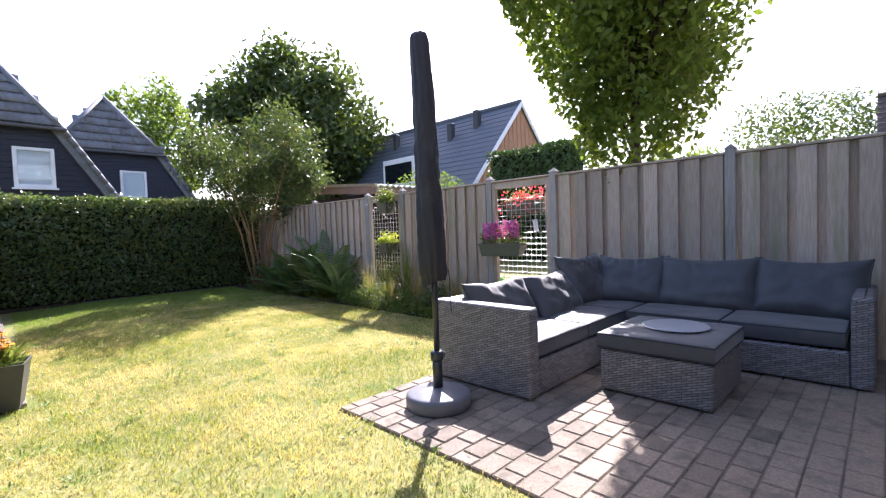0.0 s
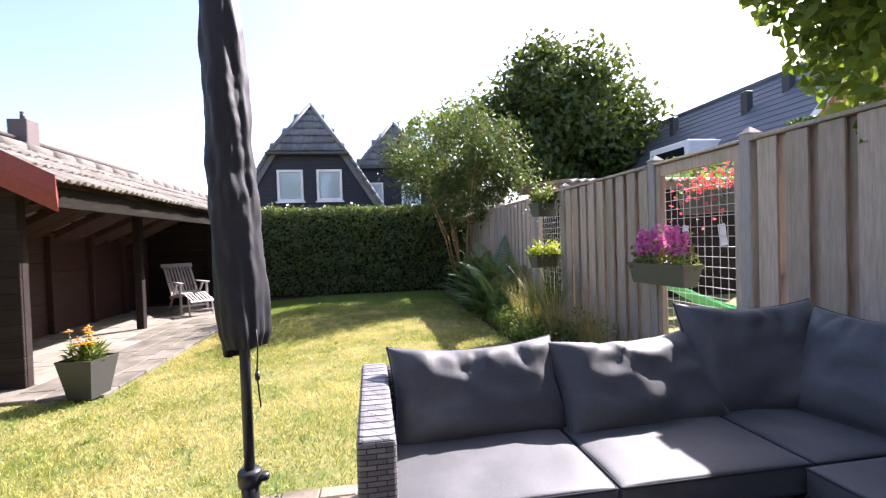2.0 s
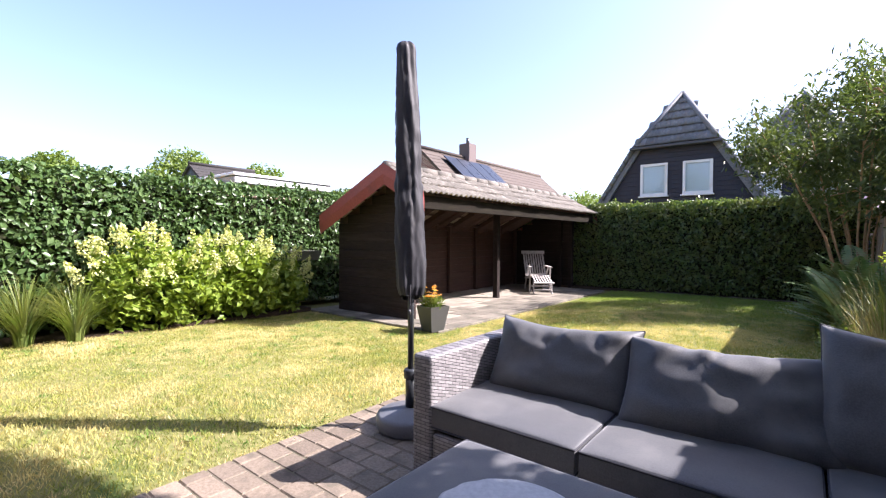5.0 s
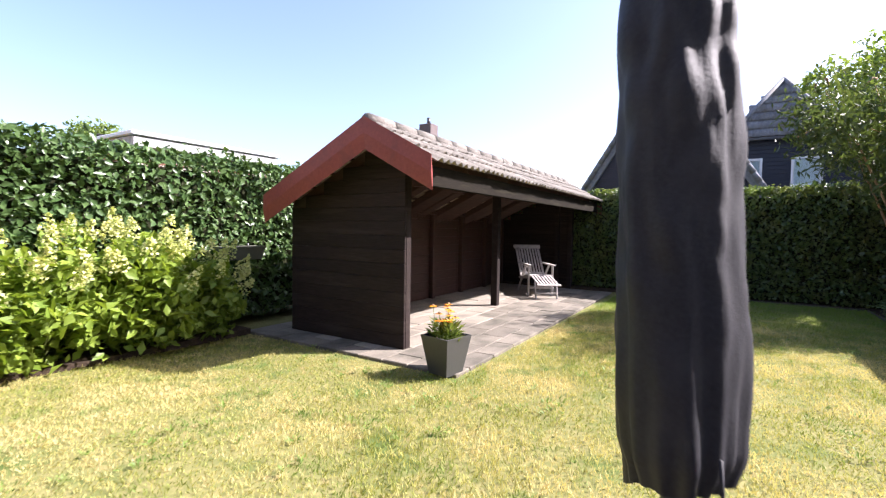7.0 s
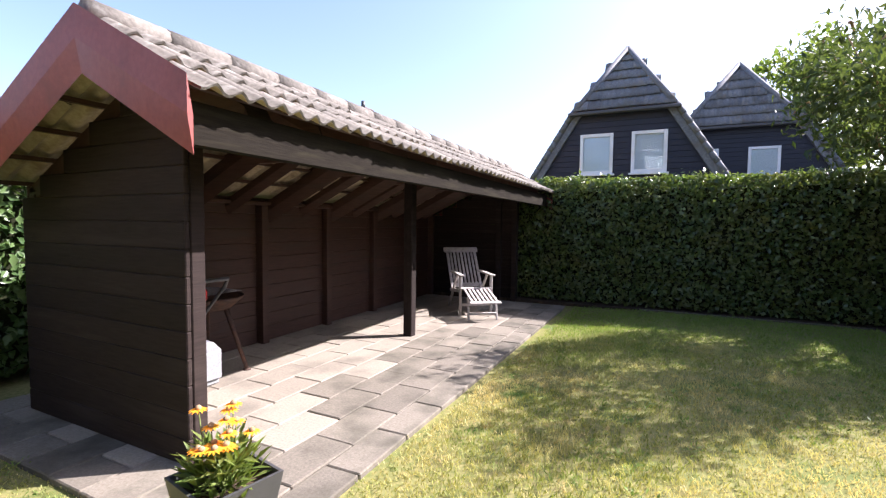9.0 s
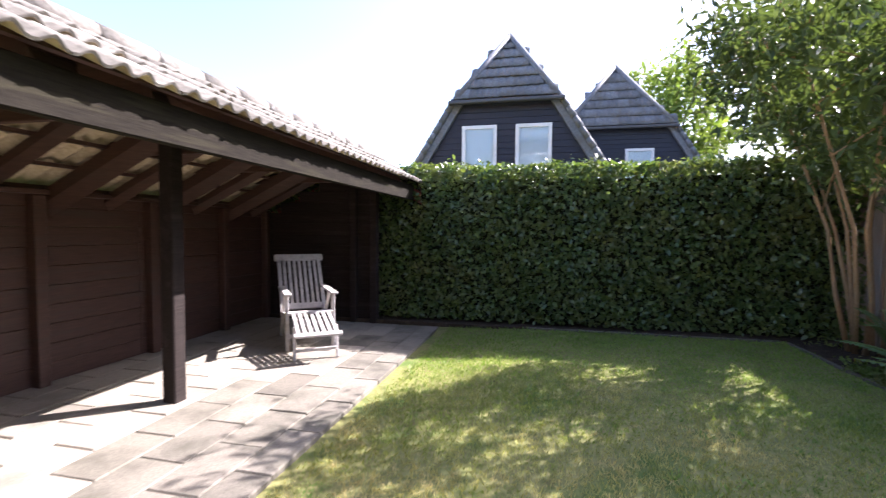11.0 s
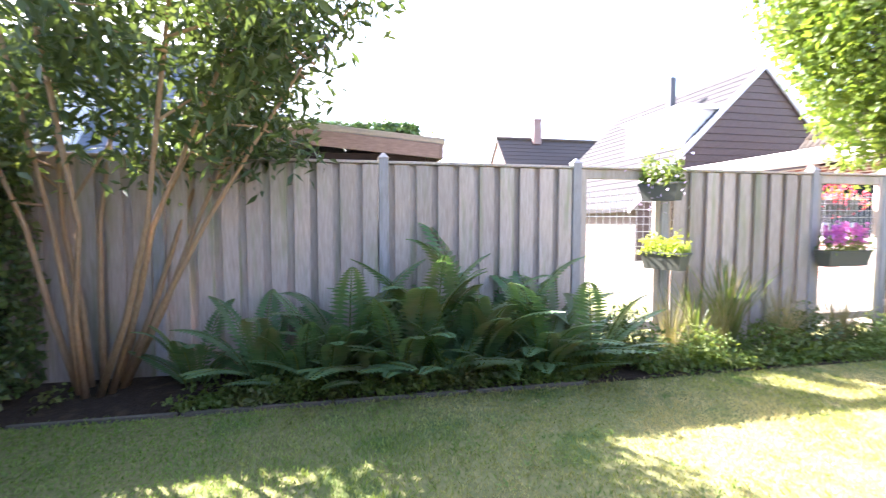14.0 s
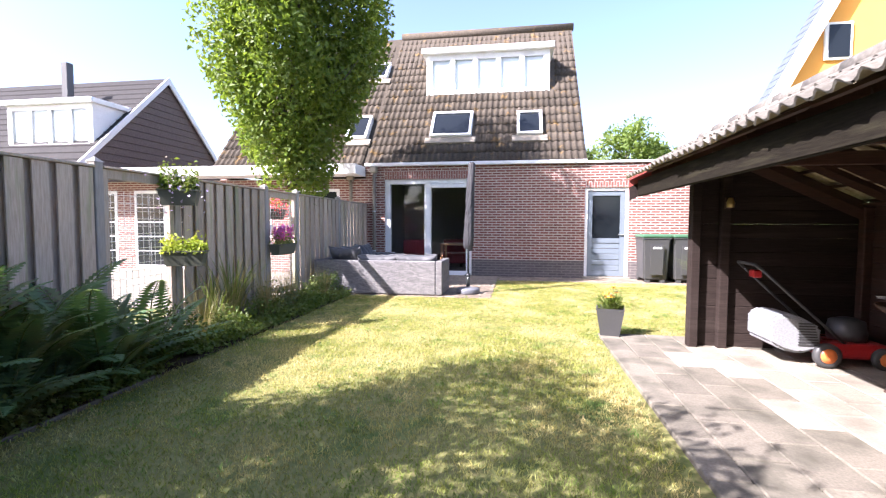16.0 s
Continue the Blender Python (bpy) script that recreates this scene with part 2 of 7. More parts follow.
M_WHITE = surface("white paint", (0.76, 0.76, 0.75), (0.83, 0.83, 0.82), (0.68, 0.68, 0.66), fine=20, coarse=1.5, rough=0.35, relief=0.05)
M_GREYDOOR = plain("grey door paint", (0.16, 0.19, 0.22), rough=0.4)
M_GREYTRIM = surface("grey fascia board", (0.30, 0.30, 0.30), (0.40, 0.40, 0.39), (0.26, 0.26, 0.25), fine=20, coarse=2, rough=0.6, relief=0.1)
M_GLASS = glass_material("window glass")
M_DARKGLASS = plain("dark window glass", (0.012, 0.015, 0.018), rough=0.04, spec=0.4)
M_BLIND = surface("pale curtain", (0.62, 0.68, 0.72), (0.72, 0.77, 0.8), fine=12, rough=0.8, relief=0.2, stretch=(5, 5, 0.3))
# Walls coloured dark, so part of the room's dimness sits in the plaster.
M_ROOM = plain("dimmed room plaster", (0.22, 0.2, 0.18), rough=0.9)
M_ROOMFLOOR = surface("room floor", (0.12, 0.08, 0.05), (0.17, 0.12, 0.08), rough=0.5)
M_NAVY = surface("dark blue weatherboard", (0.012, 0.014, 0.026), (0.019, 0.022, 0.036), fine=20, rough=0.5, relief=0.1)
M_SLATE = surface("grey roof tile", (0.10, 0.108, 0.118), (0.20, 0.208, 0.22), (0.13, 0.125, 0.11), fine=25, coarse=3, rough=0.7, relief=0.35, vary=0.2)
M_BLUEROOF = surface("blue grey roof tile", (0.085, 0.10, 0.12), (0.12, 0.14, 0.16), fine=25, rough=0.6, relief=0.3)
M_CEDAR = surface("cedar cladding", (0.35, 0.17, 0.09), (0.48, 0.26, 0.15), fine=12, rough=0.7, relief=0.3, stretch=(6, 6, 0.5))
M_SHINGLE = surface("brown shingle", (0.10, 0.075, 0.07), (0.15, 0.12, 0.11), fine=20, rough=0.8, relief=0.3)
M_ORANGE = plain("ochre render", (0.75, 0.36, 0.07), rough=0.8)
M_CLAY = surface("clay roof tile", (0.055, 0.042, 0.034), (0.10, 0.078, 0.062), fine=25, rough=0.85, relief=0.4)
M_SOLAR = plain("solar panel", (0.02, 0.024, 0.034), rough=0.3, spec=0.4)
M_WICKER = wicker_material("grey wicker", (0.175, 0.165, 0.16), (0.30, 0.285, 0.275))
M_CUSHION = surface("charcoal cushion fabric", (0.046, 0.048, 0.051), (0.078, 0.080, 0.083), (0.096, 0.096, 0.095), fine=180, coarse=3, rough=0.6, relief=0.25, spec=0.5, depth=0.0015)
cs = M_CUSHION.node_tree.nodes["Principled BSDF"]
cs.inputs["Sheen Weight"].default_value, cs.inputs["Sheen Roughness"].default_value = 0.32, 0.4
M_PIPING = plain("cushion piping", (0.035, 0.036, 0.042), rough=0.9)
M_COVER = surface("black cover cloth", (0.022, 0.022, 0.025), (0.034, 0.034, 0.038), (0.045, 0.044, 0.046), fine=150, coarse=4, rough=0.6, relief=0.2, spec=0.35)
M_POLE = plain("anthracite metal", (0.06, 0.065, 0.07), rough=0.35, metal=0.6)
M_BASE = surface("grey granite base", (0.10, 0.105, 0.115), (0.17, 0.175, 0.19), fine=200, rough=0.4, relief=0.1)
M_PLASTIC = plain("dark grey plastic", (0.055, 0.055, 0.055), rough=0.45)
M_OLIVE = plain("olive plastic", (0.10, 0.105, 0.075), rough=0.55)
M_TEAK = surface("silvered teak", (0.34, 0.31, 0.29), (0.50, 0.47, 0.44), (0.28, 0.26, 0.25), fine=14, coarse=3, rough=0.8, relief=0.4, stretch=(5, 1, 5), vary=0.1)
M_BARK = surface("pale bark", (0.27, 0.165, 0.08), (0.42, 0.28, 0.15), fine=20, rough=0.9, relief=0.6, stretch=(4, 4, 0.8))
M_DARKBARK = surface("dark bark", (0.06, 0.05, 0.04), (0.11, 0.095, 0.075), fine=20, rough=0.95, relief=0.7, stretch=(4, 4, 0.8))
L_HEDGE = foliage("hedge leaf", (0.045, 0.09, 0.025), (0.125, 0.18, 0.05), (0.14, 0.16, 0.05), gloss=0.3, through_light=0.32, spec=0.55, patch=3.2)
L_IVY = foliage("ivy leaf", (0.04, 0.085, 0.025), (0.10, 0.16, 0.055), (0.06, 0.11, 0.03), gloss=0.3, through_light=0.2)
L_HORN = foliage("hornbeam leaf", (0.085, 0.145, 0.022), (0.20, 0.255, 0.05), (0.145, 0.21, 0.038), through_light=0.45)
L_MAPLE = foliage("dark tree leaf", (0.045, 0.075, 0.022), (0.095, 0.13, 0.035), (0.07, 0.10, 0.028), through_light=0.35, patch=0.5)
L_BIRCH = foliage("light tree leaf", (0.10, 0.16, 0.035), (0.18, 0.24, 0.06), (0.14, 0.2, 0.05), through_light=0.4, patch=0.5)
L_BUDD = foliage("butterfly bush leaf", (0.045, 0.075, 0.027), (0.105, 0.135, 0.05), (0.075, 0.108, 0.032), through_light=0.28)
L_HYDR = foliage("hydrangea leaf", (0.12, 0.195, 0.025), (0.25, 0.32, 0.05), (0.19, 0.265, 0.035), through_light=0.35)
L_HYDF = foliage("hydrangea floret", (0.42, 0.47, 0.15), (0.68, 0.66, 0.34), (0.48, 0.53, 0.2), through_light=0.25, patch=4)
L_FERN = foliage("fern frond", (0.095, 0.175, 0.075), (0.14, 0.235, 0.10), (0.20, 0.205, 0.11), through_light=0.35, patch=2.4)
L_PLANT = foliage("garden plant leaf", (0.09, 0.15, 0.03), (0.19, 0.24, 0.06), (0.16, 0.16, 0.06), through_light=0.35, patch=3)
L_YELLOW = foliage("lime leaf", (0.38, 0.42, 0.06), (0.55, 0.55, 0.12), (0.3, 0.38, 0.05), through_light=0.35)
F_RED = foliage("red petal", (0.70, 0.04, 0.11), (0.88, 0.18, 0.28), (0.75, 0.07, 0.16), through_light=0.3)
F_PINK = foliage("magenta petal", (0.55, 0.12, 0.5), (0.75, 0.3, 0.7), (0.6, 0.15, 0.5), through_light=0.3)
F_LILAC = foliage("lilac petal", (0.45, 0.35, 0.75), (0.7, 0.65, 0.85), (0.55, 0.4, 0.8), through_light=0.3)
F_ORANGE = foliage("orange petal", (0.85, 0.32, 0.02), (0.95, 0.55, 0.04), (0.8, 0.18, 0.02), through_light=0.25, patch=30)
# Near-black: the shade deep in the hedges, put into the core's colour.
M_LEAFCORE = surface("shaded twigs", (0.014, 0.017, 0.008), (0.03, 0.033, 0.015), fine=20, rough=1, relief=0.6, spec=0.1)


# ---- mesh helpers ----
def mesh_object(name, data, material, parent=None, label=""):
    ob = new(name, data)
    if material and not data.materials:
        data.materials.append(material)
    if parent:
        ob.parent = parent
    if label:
        ob["label"] = label
    return ob


def part(name, bm, material, parent=None, label="", smooth=False):
    me = bpy.data.meshes.new(name)
    bm.to_mesh(me)
    bm.free()
    if smooth:
        me.polygons.foreach_set("use_smooth", [True] * len(me.polygons))
    return mesh_object(name, me, material, parent, label)


def raw(name, verts, faces, material, parent=None, label="", smooth=False):
    me = bpy.data.meshes.new(name)
    me.from_pydata(verts, [], faces)
    if smooth:
        me.polygons.foreach_set("use_smooth", [True] * len(me.polygons))
    return mesh_object(name, me, material, parent, label)


def empty(name, x=0, y=0, z=0, rz=0, label="", category="", group="", kind=""):
    ob = new(name)
    ob.matrix_basis = pose(x, y, z, 0, 0, rz)
    return tagged(ob, label, category, group, kind)


def box(bm, x0, x1, y0, y1, z0, z1, m=None, bevel=0.0, segs=1):
    """A box between the limits, bevelled, turned by m."""
    vs = bmesh.ops.create_cube(bm, size=1.0)["verts"]
    for v in vs:
        v.co = Vector(((x0 + x1) / 2 + v.co.x * (x1 - x0), (y0 + y1) / 2 + v.co.y * (y1 - y0), (z0 + z1) / 2 + v.co.z * (z1 - z0)))
    if bevel:
        edges = list({e for v in vs for e in v.link_edges})
        r = bmesh.ops.bevel(bm, geom=edges, offset=bevel, segments=segs, affect="EDGES", profile=0.5)
        vs = list({v for f in r["faces"] for v in f.verts} | {v for v in vs if v.is_valid})
    if m is not None:
        for v in vs:
            v.co = m @ v.co
    return bm


def boxed(x0, x1, y0, y1, z0, z1, m=None, bevel=0.0, segs=1):
    return box(bmesh.new(), x0, x1, y0, y1, z0, z1, m, bevel, segs)


def tube_data(points, radii, sides=6):
    """Rings round a polyline, closed at the ends: verts, faces."""
    verts, faces = [], []
    pts = [Vector(p) for p in points]
    for i, p in enumerate(pts):
        d = (pts[min(i + 1, len(pts) - 1)] - pts[max(i - 1, 0)]).normalized()
        a = d.orthogonal().normalized() if abs(d.z) > 0.95 else d.cross(Vector((0, 0, 1))).normalized()
        b = d.cross(a)
        for k in range(sides):
            t = 2 * math.pi * k / sides
            verts.append(tuple(p + radii[i] * (math.cos(t) * a + math.sin(t) * b)))
    for i in range(len(pts) - 1):
        for k in range(sides):
            k2 = (k + 1) % sides
            faces.append((i * sides + k, i * sides + k2, (i + 1) * sides + k2, (i + 1) * sides + k))
    faces.append(tuple(range(sides - 1, -1, -1)))
    faces.append(tuple((len(pts) - 1) * sides + k for k in range(sides)))
    return verts, faces


def join_data(items):
    verts, faces = [], []
    for v, f in items:
        o = len(verts)
        verts.extend(v)
        faces.extend(tuple(i + o for i in q) for q in f)
    return verts, faces


def tube(name, points, radii, material, parent=None, sides=8, label="", smooth=True):
    v, f = tube_data(points, radii, sides)
    return raw(name, v, f, material, parent, label, smooth)


def lathe(name, profile, material, parent=None, sides=28, label="", centre=(0, 0, 0)):
    """A solid turned round z from (radius, height) pairs."""
    verts, faces = [], []
    for r, z in profile:
        for k in range(sides):
            t = 2 * math.pi * k / sides
            verts.append((centre[0] + r * math.cos(t), centre[1] + r * math.sin(t), centre[2] + z))
    n = len(profile)
    for i in range(n - 1):
        for k in range(sides):
            k2 = (k + 1) % sides
            faces.append((i * sides + k, i * sides + k2, (i + 1) * sides + k2, (i + 1) * sides + k))
    faces.append(tuple(range(sides - 1, -1, -1)))
    faces.append(tuple((n - 1) * sides + k for k in range(sides)))
    return raw(name, verts, faces, material, parent, label, True)


def leaf_mesh(name, centres, along, normal, length, width, material, parent=None, label="", fold=0.25, kind=""):
    """Many folded leaves of two triangles each."""
    n = len(centres)
    along = along / np.linalg.norm(along, axis=1, keepdims=True)
    side = np.cross(along, normal)
    side /= np.linalg.norm(side, axis=1, keepdims=True) + 1e-9
    up = np.cross(side, along)
    L, W = np.broadcast_to(length, n)[:, None], np.broadcast_to(width, n)[:, None]
    base, tip = centres - along * L * 0.5, centres + along * L * 0.5
    mid = centres - along * L * 0.05 + up * W * fold
    v = np.empty((n, 4, 3))
    v[:, 0], v[:, 1], v[:, 2], v[:, 3] = base, mid + side * W * 0.5, tip, mid - side * W * 0.5
    me = bpy.data.meshes.new(name)
    me.vertices.add(4 * n)
    me.vertices.foreach_set("co", v.reshape(-1).astype(np.float32))
    idx = (np.arange(n)[:, None] * 4 + np.array([0, 1, 2, 0, 2, 3])).reshape(-1)
    me.loops.add(6 * n)
    me.loops.foreach_set("vertex_index", idx.astype(np.int32))
    me.polygons.add(2 * n)
    me.polygons.foreach_set("loop_start", (np.arange(2 * n) * 3).astype(np.int32))
    me.update(calc_edges=True)
    ob = mesh_object(name, me, material, parent, label)
    if kind:
        ob["kind"] = kind
    return ob


RNG = np.random.default_rng(7)


def unit(n):
    v = RNG.normal(size=(n, 3))
    return v / np.linalg.norm(v, axis=1, keepdims=True)


def smooth_noise(p, scale, seed=0.0):
    """Cheap lumpy field for outlines, -1 to 1."""
    q = p * scale + seed
    return (np.sin(q[:, 0] * 1.3 + 1.7 * np.sin(q[:, 1] * 0.9)) + np.sin(q[:, 1] * 1.1 + 1.9 * np.sin(q[:, 2] * 1.2)) + np.sin(q[:, 2] * 1.4 + 1.5 * np.sin(q[:, 0] * 0.8))) / 3


# ---- ground, lawn, beds ----
def on_paving(x, y):
    patio = (x > 1.6) & (y < 2.78)
    strip = y < 0.22
    terrace = (x < 0.2 + 0.02 * (y - 4.7)) & (y > 4.86) & (y < 11.4)
    bed = (x > 4.12) & (y > 2.75)
    left_bed = (x < -2.62) & (y < 4.75)
    back_bed = y > 11.3
    return patio | strip | terrace | bed | left_bed | back_bed


def smoothstep(a, b, v):
    t = np.clip((np.asarray(v, float) - a) / (b - a), 0, 1)
    return t * t * (3 - 2 * t)


DIP = 0.065


def ground_z(x, y):
    """The lawn falls gently towards the shed terrace."""
    return -DIP * smoothstep(1.7, 0.3, x) * smoothstep(1.5, 4.5, y) * smoothstep(11.6, 11.0, y)


def ground_sheet():
    far = [20, 40, 80, 160, 320, 600]
    xs = [-v for v in far[::-1]] + [-10, -7] + [-5 + 0.25 * i for i in range(49)] + [9, 12] + far
    ys = [-v for v in far[::-1]] + [-10, -5] + [-2 + 0.25 * i for i in range(61)] + [16, 18] + far
    verts = [(x, y, float(ground_z(x, y))) for y in ys for x in xs]
    n = len(xs)
    faces = [(j * n + i, j * n + i + 1, (j + 1) * n + i + 1, (j + 1) * n + i) for j in range(len(ys) - 1) for i in range(n - 1)]
    tagged(raw("ground", verts, faces, M_GROUND, smooth=True), "grass-covered ground reaching to the horizon", "ground", kind="structure")


ground_sheet()


def grass():
    n = 330000
    x, y = RNG.uniform(-2.7, 4.3, n), RNG.uniform(0.1, 11.5, n)
    edge = 0.045
    keep = ~on_paving(x + RNG.uniform(-edge, edge, n), y + RNG.uniform(-edge, edge, n))
    x, y = x[keep], y[keep]
    n = len(x)
    p = np.stack([x, y, ground_z(x, y)], 1)
    patch = smooth_noise(p, 2.1) + 0.6 * smooth_noise(p, 6.3, 4.0)
    h = np.clip(0.030 + 0.012 * patch + RNG.normal(0, 0.007, n), 0.012, 0.075)
    along = np.stack([RNG.normal(0, 0.55, n), RNG.normal(0, 0.55, n), np.ones(n)], 1)
    nrm = unit(n)
    c = p + along / np.linalg.norm(along, axis=1, keepdims=True) * h[:, None] * 0.5
    ob = leaf_mesh("lawn_grass", c, along, nrm, h, 0.0055, M_GRASS, fold=0.1)
    tagged(ob, "short sunlit lawn grass with dry yellow patches", "lawn", kind="stuff")


grass()


def lawn_tufts():
    """Broad-leaved weeds and coarse tufts scattered in the lawn."""
    k = 650
    x, y = RNG.uniform(-2.3, 4.1, k), RNG.uniform(0.4, 11.2, k)
    ok = ~on_paving(x, y)
    x, y = x[ok], y[ok]
    keep = smooth_noise(np.stack([x, y, x], 1), 1.3, 7.0) > -0.1
    x, y = x[keep], y[keep]
    m = 16
    n = len(x) * m
    a = RNG.uniform(0, 2 * math.pi, n)
    r = np.abs(RNG.normal(0, 0.06, n))
    px, py = np.repeat(x, m) + r * np.cos(a), np.repeat(y, m) + r * np.sin(a)
    p = np.stack([px, py, ground_z(px, py) + RNG.uniform(0.02, 0.045, n)], 1)
    d = np.stack([np.cos(a), np.sin(a), RNG.uniform(0.1, 1.2, n)], 1)
    L = RNG.uniform(0.02, 0.045, n)
    ob = leaf_mesh("lawn_weeds", p, d, unit(n) * 0.3 + np.array([0, 0, 1]), L, L * 0.3, L_WEED)
    tagged(ob, "dark green weeds and coarse tufts in the lawn", "weeds", kind="stuff")


L_WEED = foliage("weed leaf", (0.11, 0.19, 0.035), (0.2, 0.28, 0.06), (0.16, 0.22, 0.05), through_light=0.35)
lawn_tufts()
tagged(part("soil_bed_fence", boxed(4.12, 4.95, 2.75, 11.9, -0.05, 0.015), M_SOIL), "dark soil of the planting bed along the fence", "planting bed", kind="structure")
tagged(part("soil_bed_back", boxed(-3.2, 4.118, 11.3, 12.4, -0.05, 0.014), M_SOIL), "dark soil under the back hedge", "planting bed", kind="structure")
tagged(part("soil_bed_left", boxed(-3.9, -2.62, -0.6, 4.85, -0.05, 0.016), M_SOIL), "dark soil bed beneath the hydrangeas", "planting bed", kind="structure")


def edging():
    """Low concrete edging strips between bed and lawn."""
    e = empty("bed_edging", label="low grey concrete edging between bed and lawn", category="edging", kind="structure")
    y = 7.3
    while y < 11.0:
        part("edging_strip", boxed(4.09, 4.118, y, y + 0.96, -0.02, 0.03, bevel=0.006), M_JOINT, e)
        y += 0.985
    x = 1.3
    while x < 4.0:
        part("edging_strip", boxed(x, x + 0.9, 11.27, 11.298, -0.02, 0.026, bevel=0.006), M_JOINT, e)
        x += 0.93


edging()


# ---- own house ----
Y = -0.62


def wall_piece(name, x0, x1, z0, z1, material, parent, y=Y, thick=0.28):
    return part(name, boxed(x0, x1, y - thick, y, z0, z1), material, parent)


house = empty("brick_house", 2.2, -3, 0, label="red-brick terraced house with tiled roof and white dormer", category="house")


def at_world(ob):
    ob.matrix_parent_inverse = ob.parent.matrix_basis.inverted()
    return ob


PL = 0.42
for x0, x1, z0, z1 in ((4.5, 5.0, PL, 2.74), (2.27, 4.5, 2.62, 2.74), (-0.42, 2.27, PL, 2.74), (-1.42, -0.42, 2.32, 2.74), (-4.6, -1.42, PL, 2.74)):
    at_world(wall_piece("brick_wall", x0, x1, z0, z1, M_BRICK, house))
for x0, x1 in ((4.5, 5.0), (-0.42, 2.27), (-4.6, -1.42)):
    at_world(wall_piece("plinth", x0, x1, -0.05, PL, M_PLINTH, house))
at_world(wall_piece("lintel", 2.27, 4.5, 2.42, 2.62, M_BRICK_UP, house))
at_world(wall_piece("lintel", -1.42, -0.42, 2.17, 2.32, M_BRICK_UP, house))
at_world(part("gutter_fascia", boxed(-0.45, 5.0, Y - 0.02, Y + 0.09, 2.745, 2.83, bevel=0.01), M_WHITE, house))
at_world(part("roof_edge", boxed(-4.6, -0.455, Y - 0.3, Y + 0.05, 2.745, 2.80, bevel=0.008), M_WHITE, house))
at_world(part("flat_roof", boxed(-4.6, -0.45, -7.5, Y - 0.31, 2.6, 2.74), M_PLASTIC, house))
at_world(part("side_wall", boxed(-0.45, -0.17, -8.4, Y - 0.29, -0.05, 2.7), M_BRICK, house))
at_world(part("back_wall", boxed(-4.6, 5.0, -8.6, -8.4, -0.05, 2.7), M_BRICK, house))
at_world(part("side_wall", boxed(-4.6, -4.4, -8.4, Y - 0.29, -0.05, 2.59), M_BRICK, house))

SL = radians(50)
RIDGE_Y, RIDGE_Z = -4.45, 2.83 + (4.45 + Y + 0.05) * math.tan(SL)


def roof_slab(parent, x0, x1, ye, ze, yr, zr, material=M_ROOF, t=0.12):
    """Solid gable roof with a ridge along x, eaves mirrored behind the ridge."""
    yb = 2 * yr - ye
    prof = [(ye, ze - 0.02), (yr, zr - 0.02), (yb, ze - 0.02), (yb, ze - t), (ye, ze - t)]
    v = [(x, y, z) for x in (x0, x1) for y, z in prof]
    f = [(0, 1, 2, 3, 4), (9, 8, 7, 6, 5)] + [(i, i + 5, (i + 1) % 5 + 5, (i + 1) % 5) for i in range(5)]
    return at_world(raw("roof", v, f, material, parent))


def tile_mesh(w, l, wave=0.035, t=0.014, lift=0.02, n=12):
    """One double-roman tile: two rolls across, lying along +y from its lower edge."""
    verts, faces = [], []
    for j, (yy, zz) in enumerate(((0, lift), (l * 1.08, 0.0))):
        for i in range(n + 1):
            u = i / n
            z = wave * (0.5 - 0.5 * math.cos(4 * math.pi * u)) ** 1.4
            verts.append((u * w * 1.03, yy, zz + z))
    for i in range(n + 1):
        x, y, z = verts[i]
        verts.append((x, y + 0.002, z - t))
    for i in range(n + 1):
        x, y, z = verts[n + 1 + i]
        verts.append((x, y, z - t * 0.6))
    for i in range(n):
        faces.append((i, i + 1, n + 2 + i, n + 1 + i))
        faces.append((2 * n + 2 + i, 2 * n + 3 + i, i + 1, i))
        faces.append((3 * n + 3 + i, 3 * n + 4 + i, 2 * n + 3 + i, 2 * n + 2 + i))
    me = bpy.data.meshes.new("roof_tile")
    me.from_pydata(verts, [], faces)
    me.polygons.foreach_set("use_smooth", [k % 3 != 1 for k in range(len(faces))])
    me.polygons.foreach_set("material_index", [1 if k % 3 == 2 else 0 for k in range(len(faces))])
    return me


def frame_matrix(o, u, v):
    u, v = Vector(u).normalized(), Vector(v).normalized()
    n = u.cross(v)
    m = Matrix((u, v, n)).transposed().to_4x4()
    m.translation = o
    return m


def tile_roof(parent, o, u, v, cols, rows, w, l, material, inside=None, wave=0.035, jitter=0.006, name="roof_tile", lift=0.02, under=None):
    """Lays tiles as parts from the eave corner o, along u and up v."""
    me = tile_mesh(w, l, wave, lift=lift)
    me.materials.append(material)
    me.materials.append(under or material)
    base = frame_matrix(o, u, v)
    inv = parent.matrix_world.inverted() if parent.parent else parent.matrix_basis.inverted()
    for r in range(rows):
        for c in range(cols):
            if inside and not inside((c + 0.5) * w, (r + 0.5) * l):
                continue
            ob = new(name, me)
            ob.parent = parent
            ob.matrix_parent_inverse = inv
            ob.matrix_basis = base @ Matrix.Translation((c * w + random.uniform(-jitter, jitter) * 0.5, r * l + random.uniform(-jitter, jitter), random.uniform(0, jitter))) @ Matrix.Rotation(random.uniform(-0.012, 0.012), 4, "Z")


roof_slab(house, -0.45, 5.0, Y - 0.05, 2.83, RIDGE_Y, RIDGE_Z)
at_world(tube("ridge", [(-0.5, RIDGE_Y, RIDGE_Z + 0.03), (5.0, RIDGE_Y, RIDGE_Z + 0.03)], [0.12, 0.12], M_ROOF, house, sides=10))


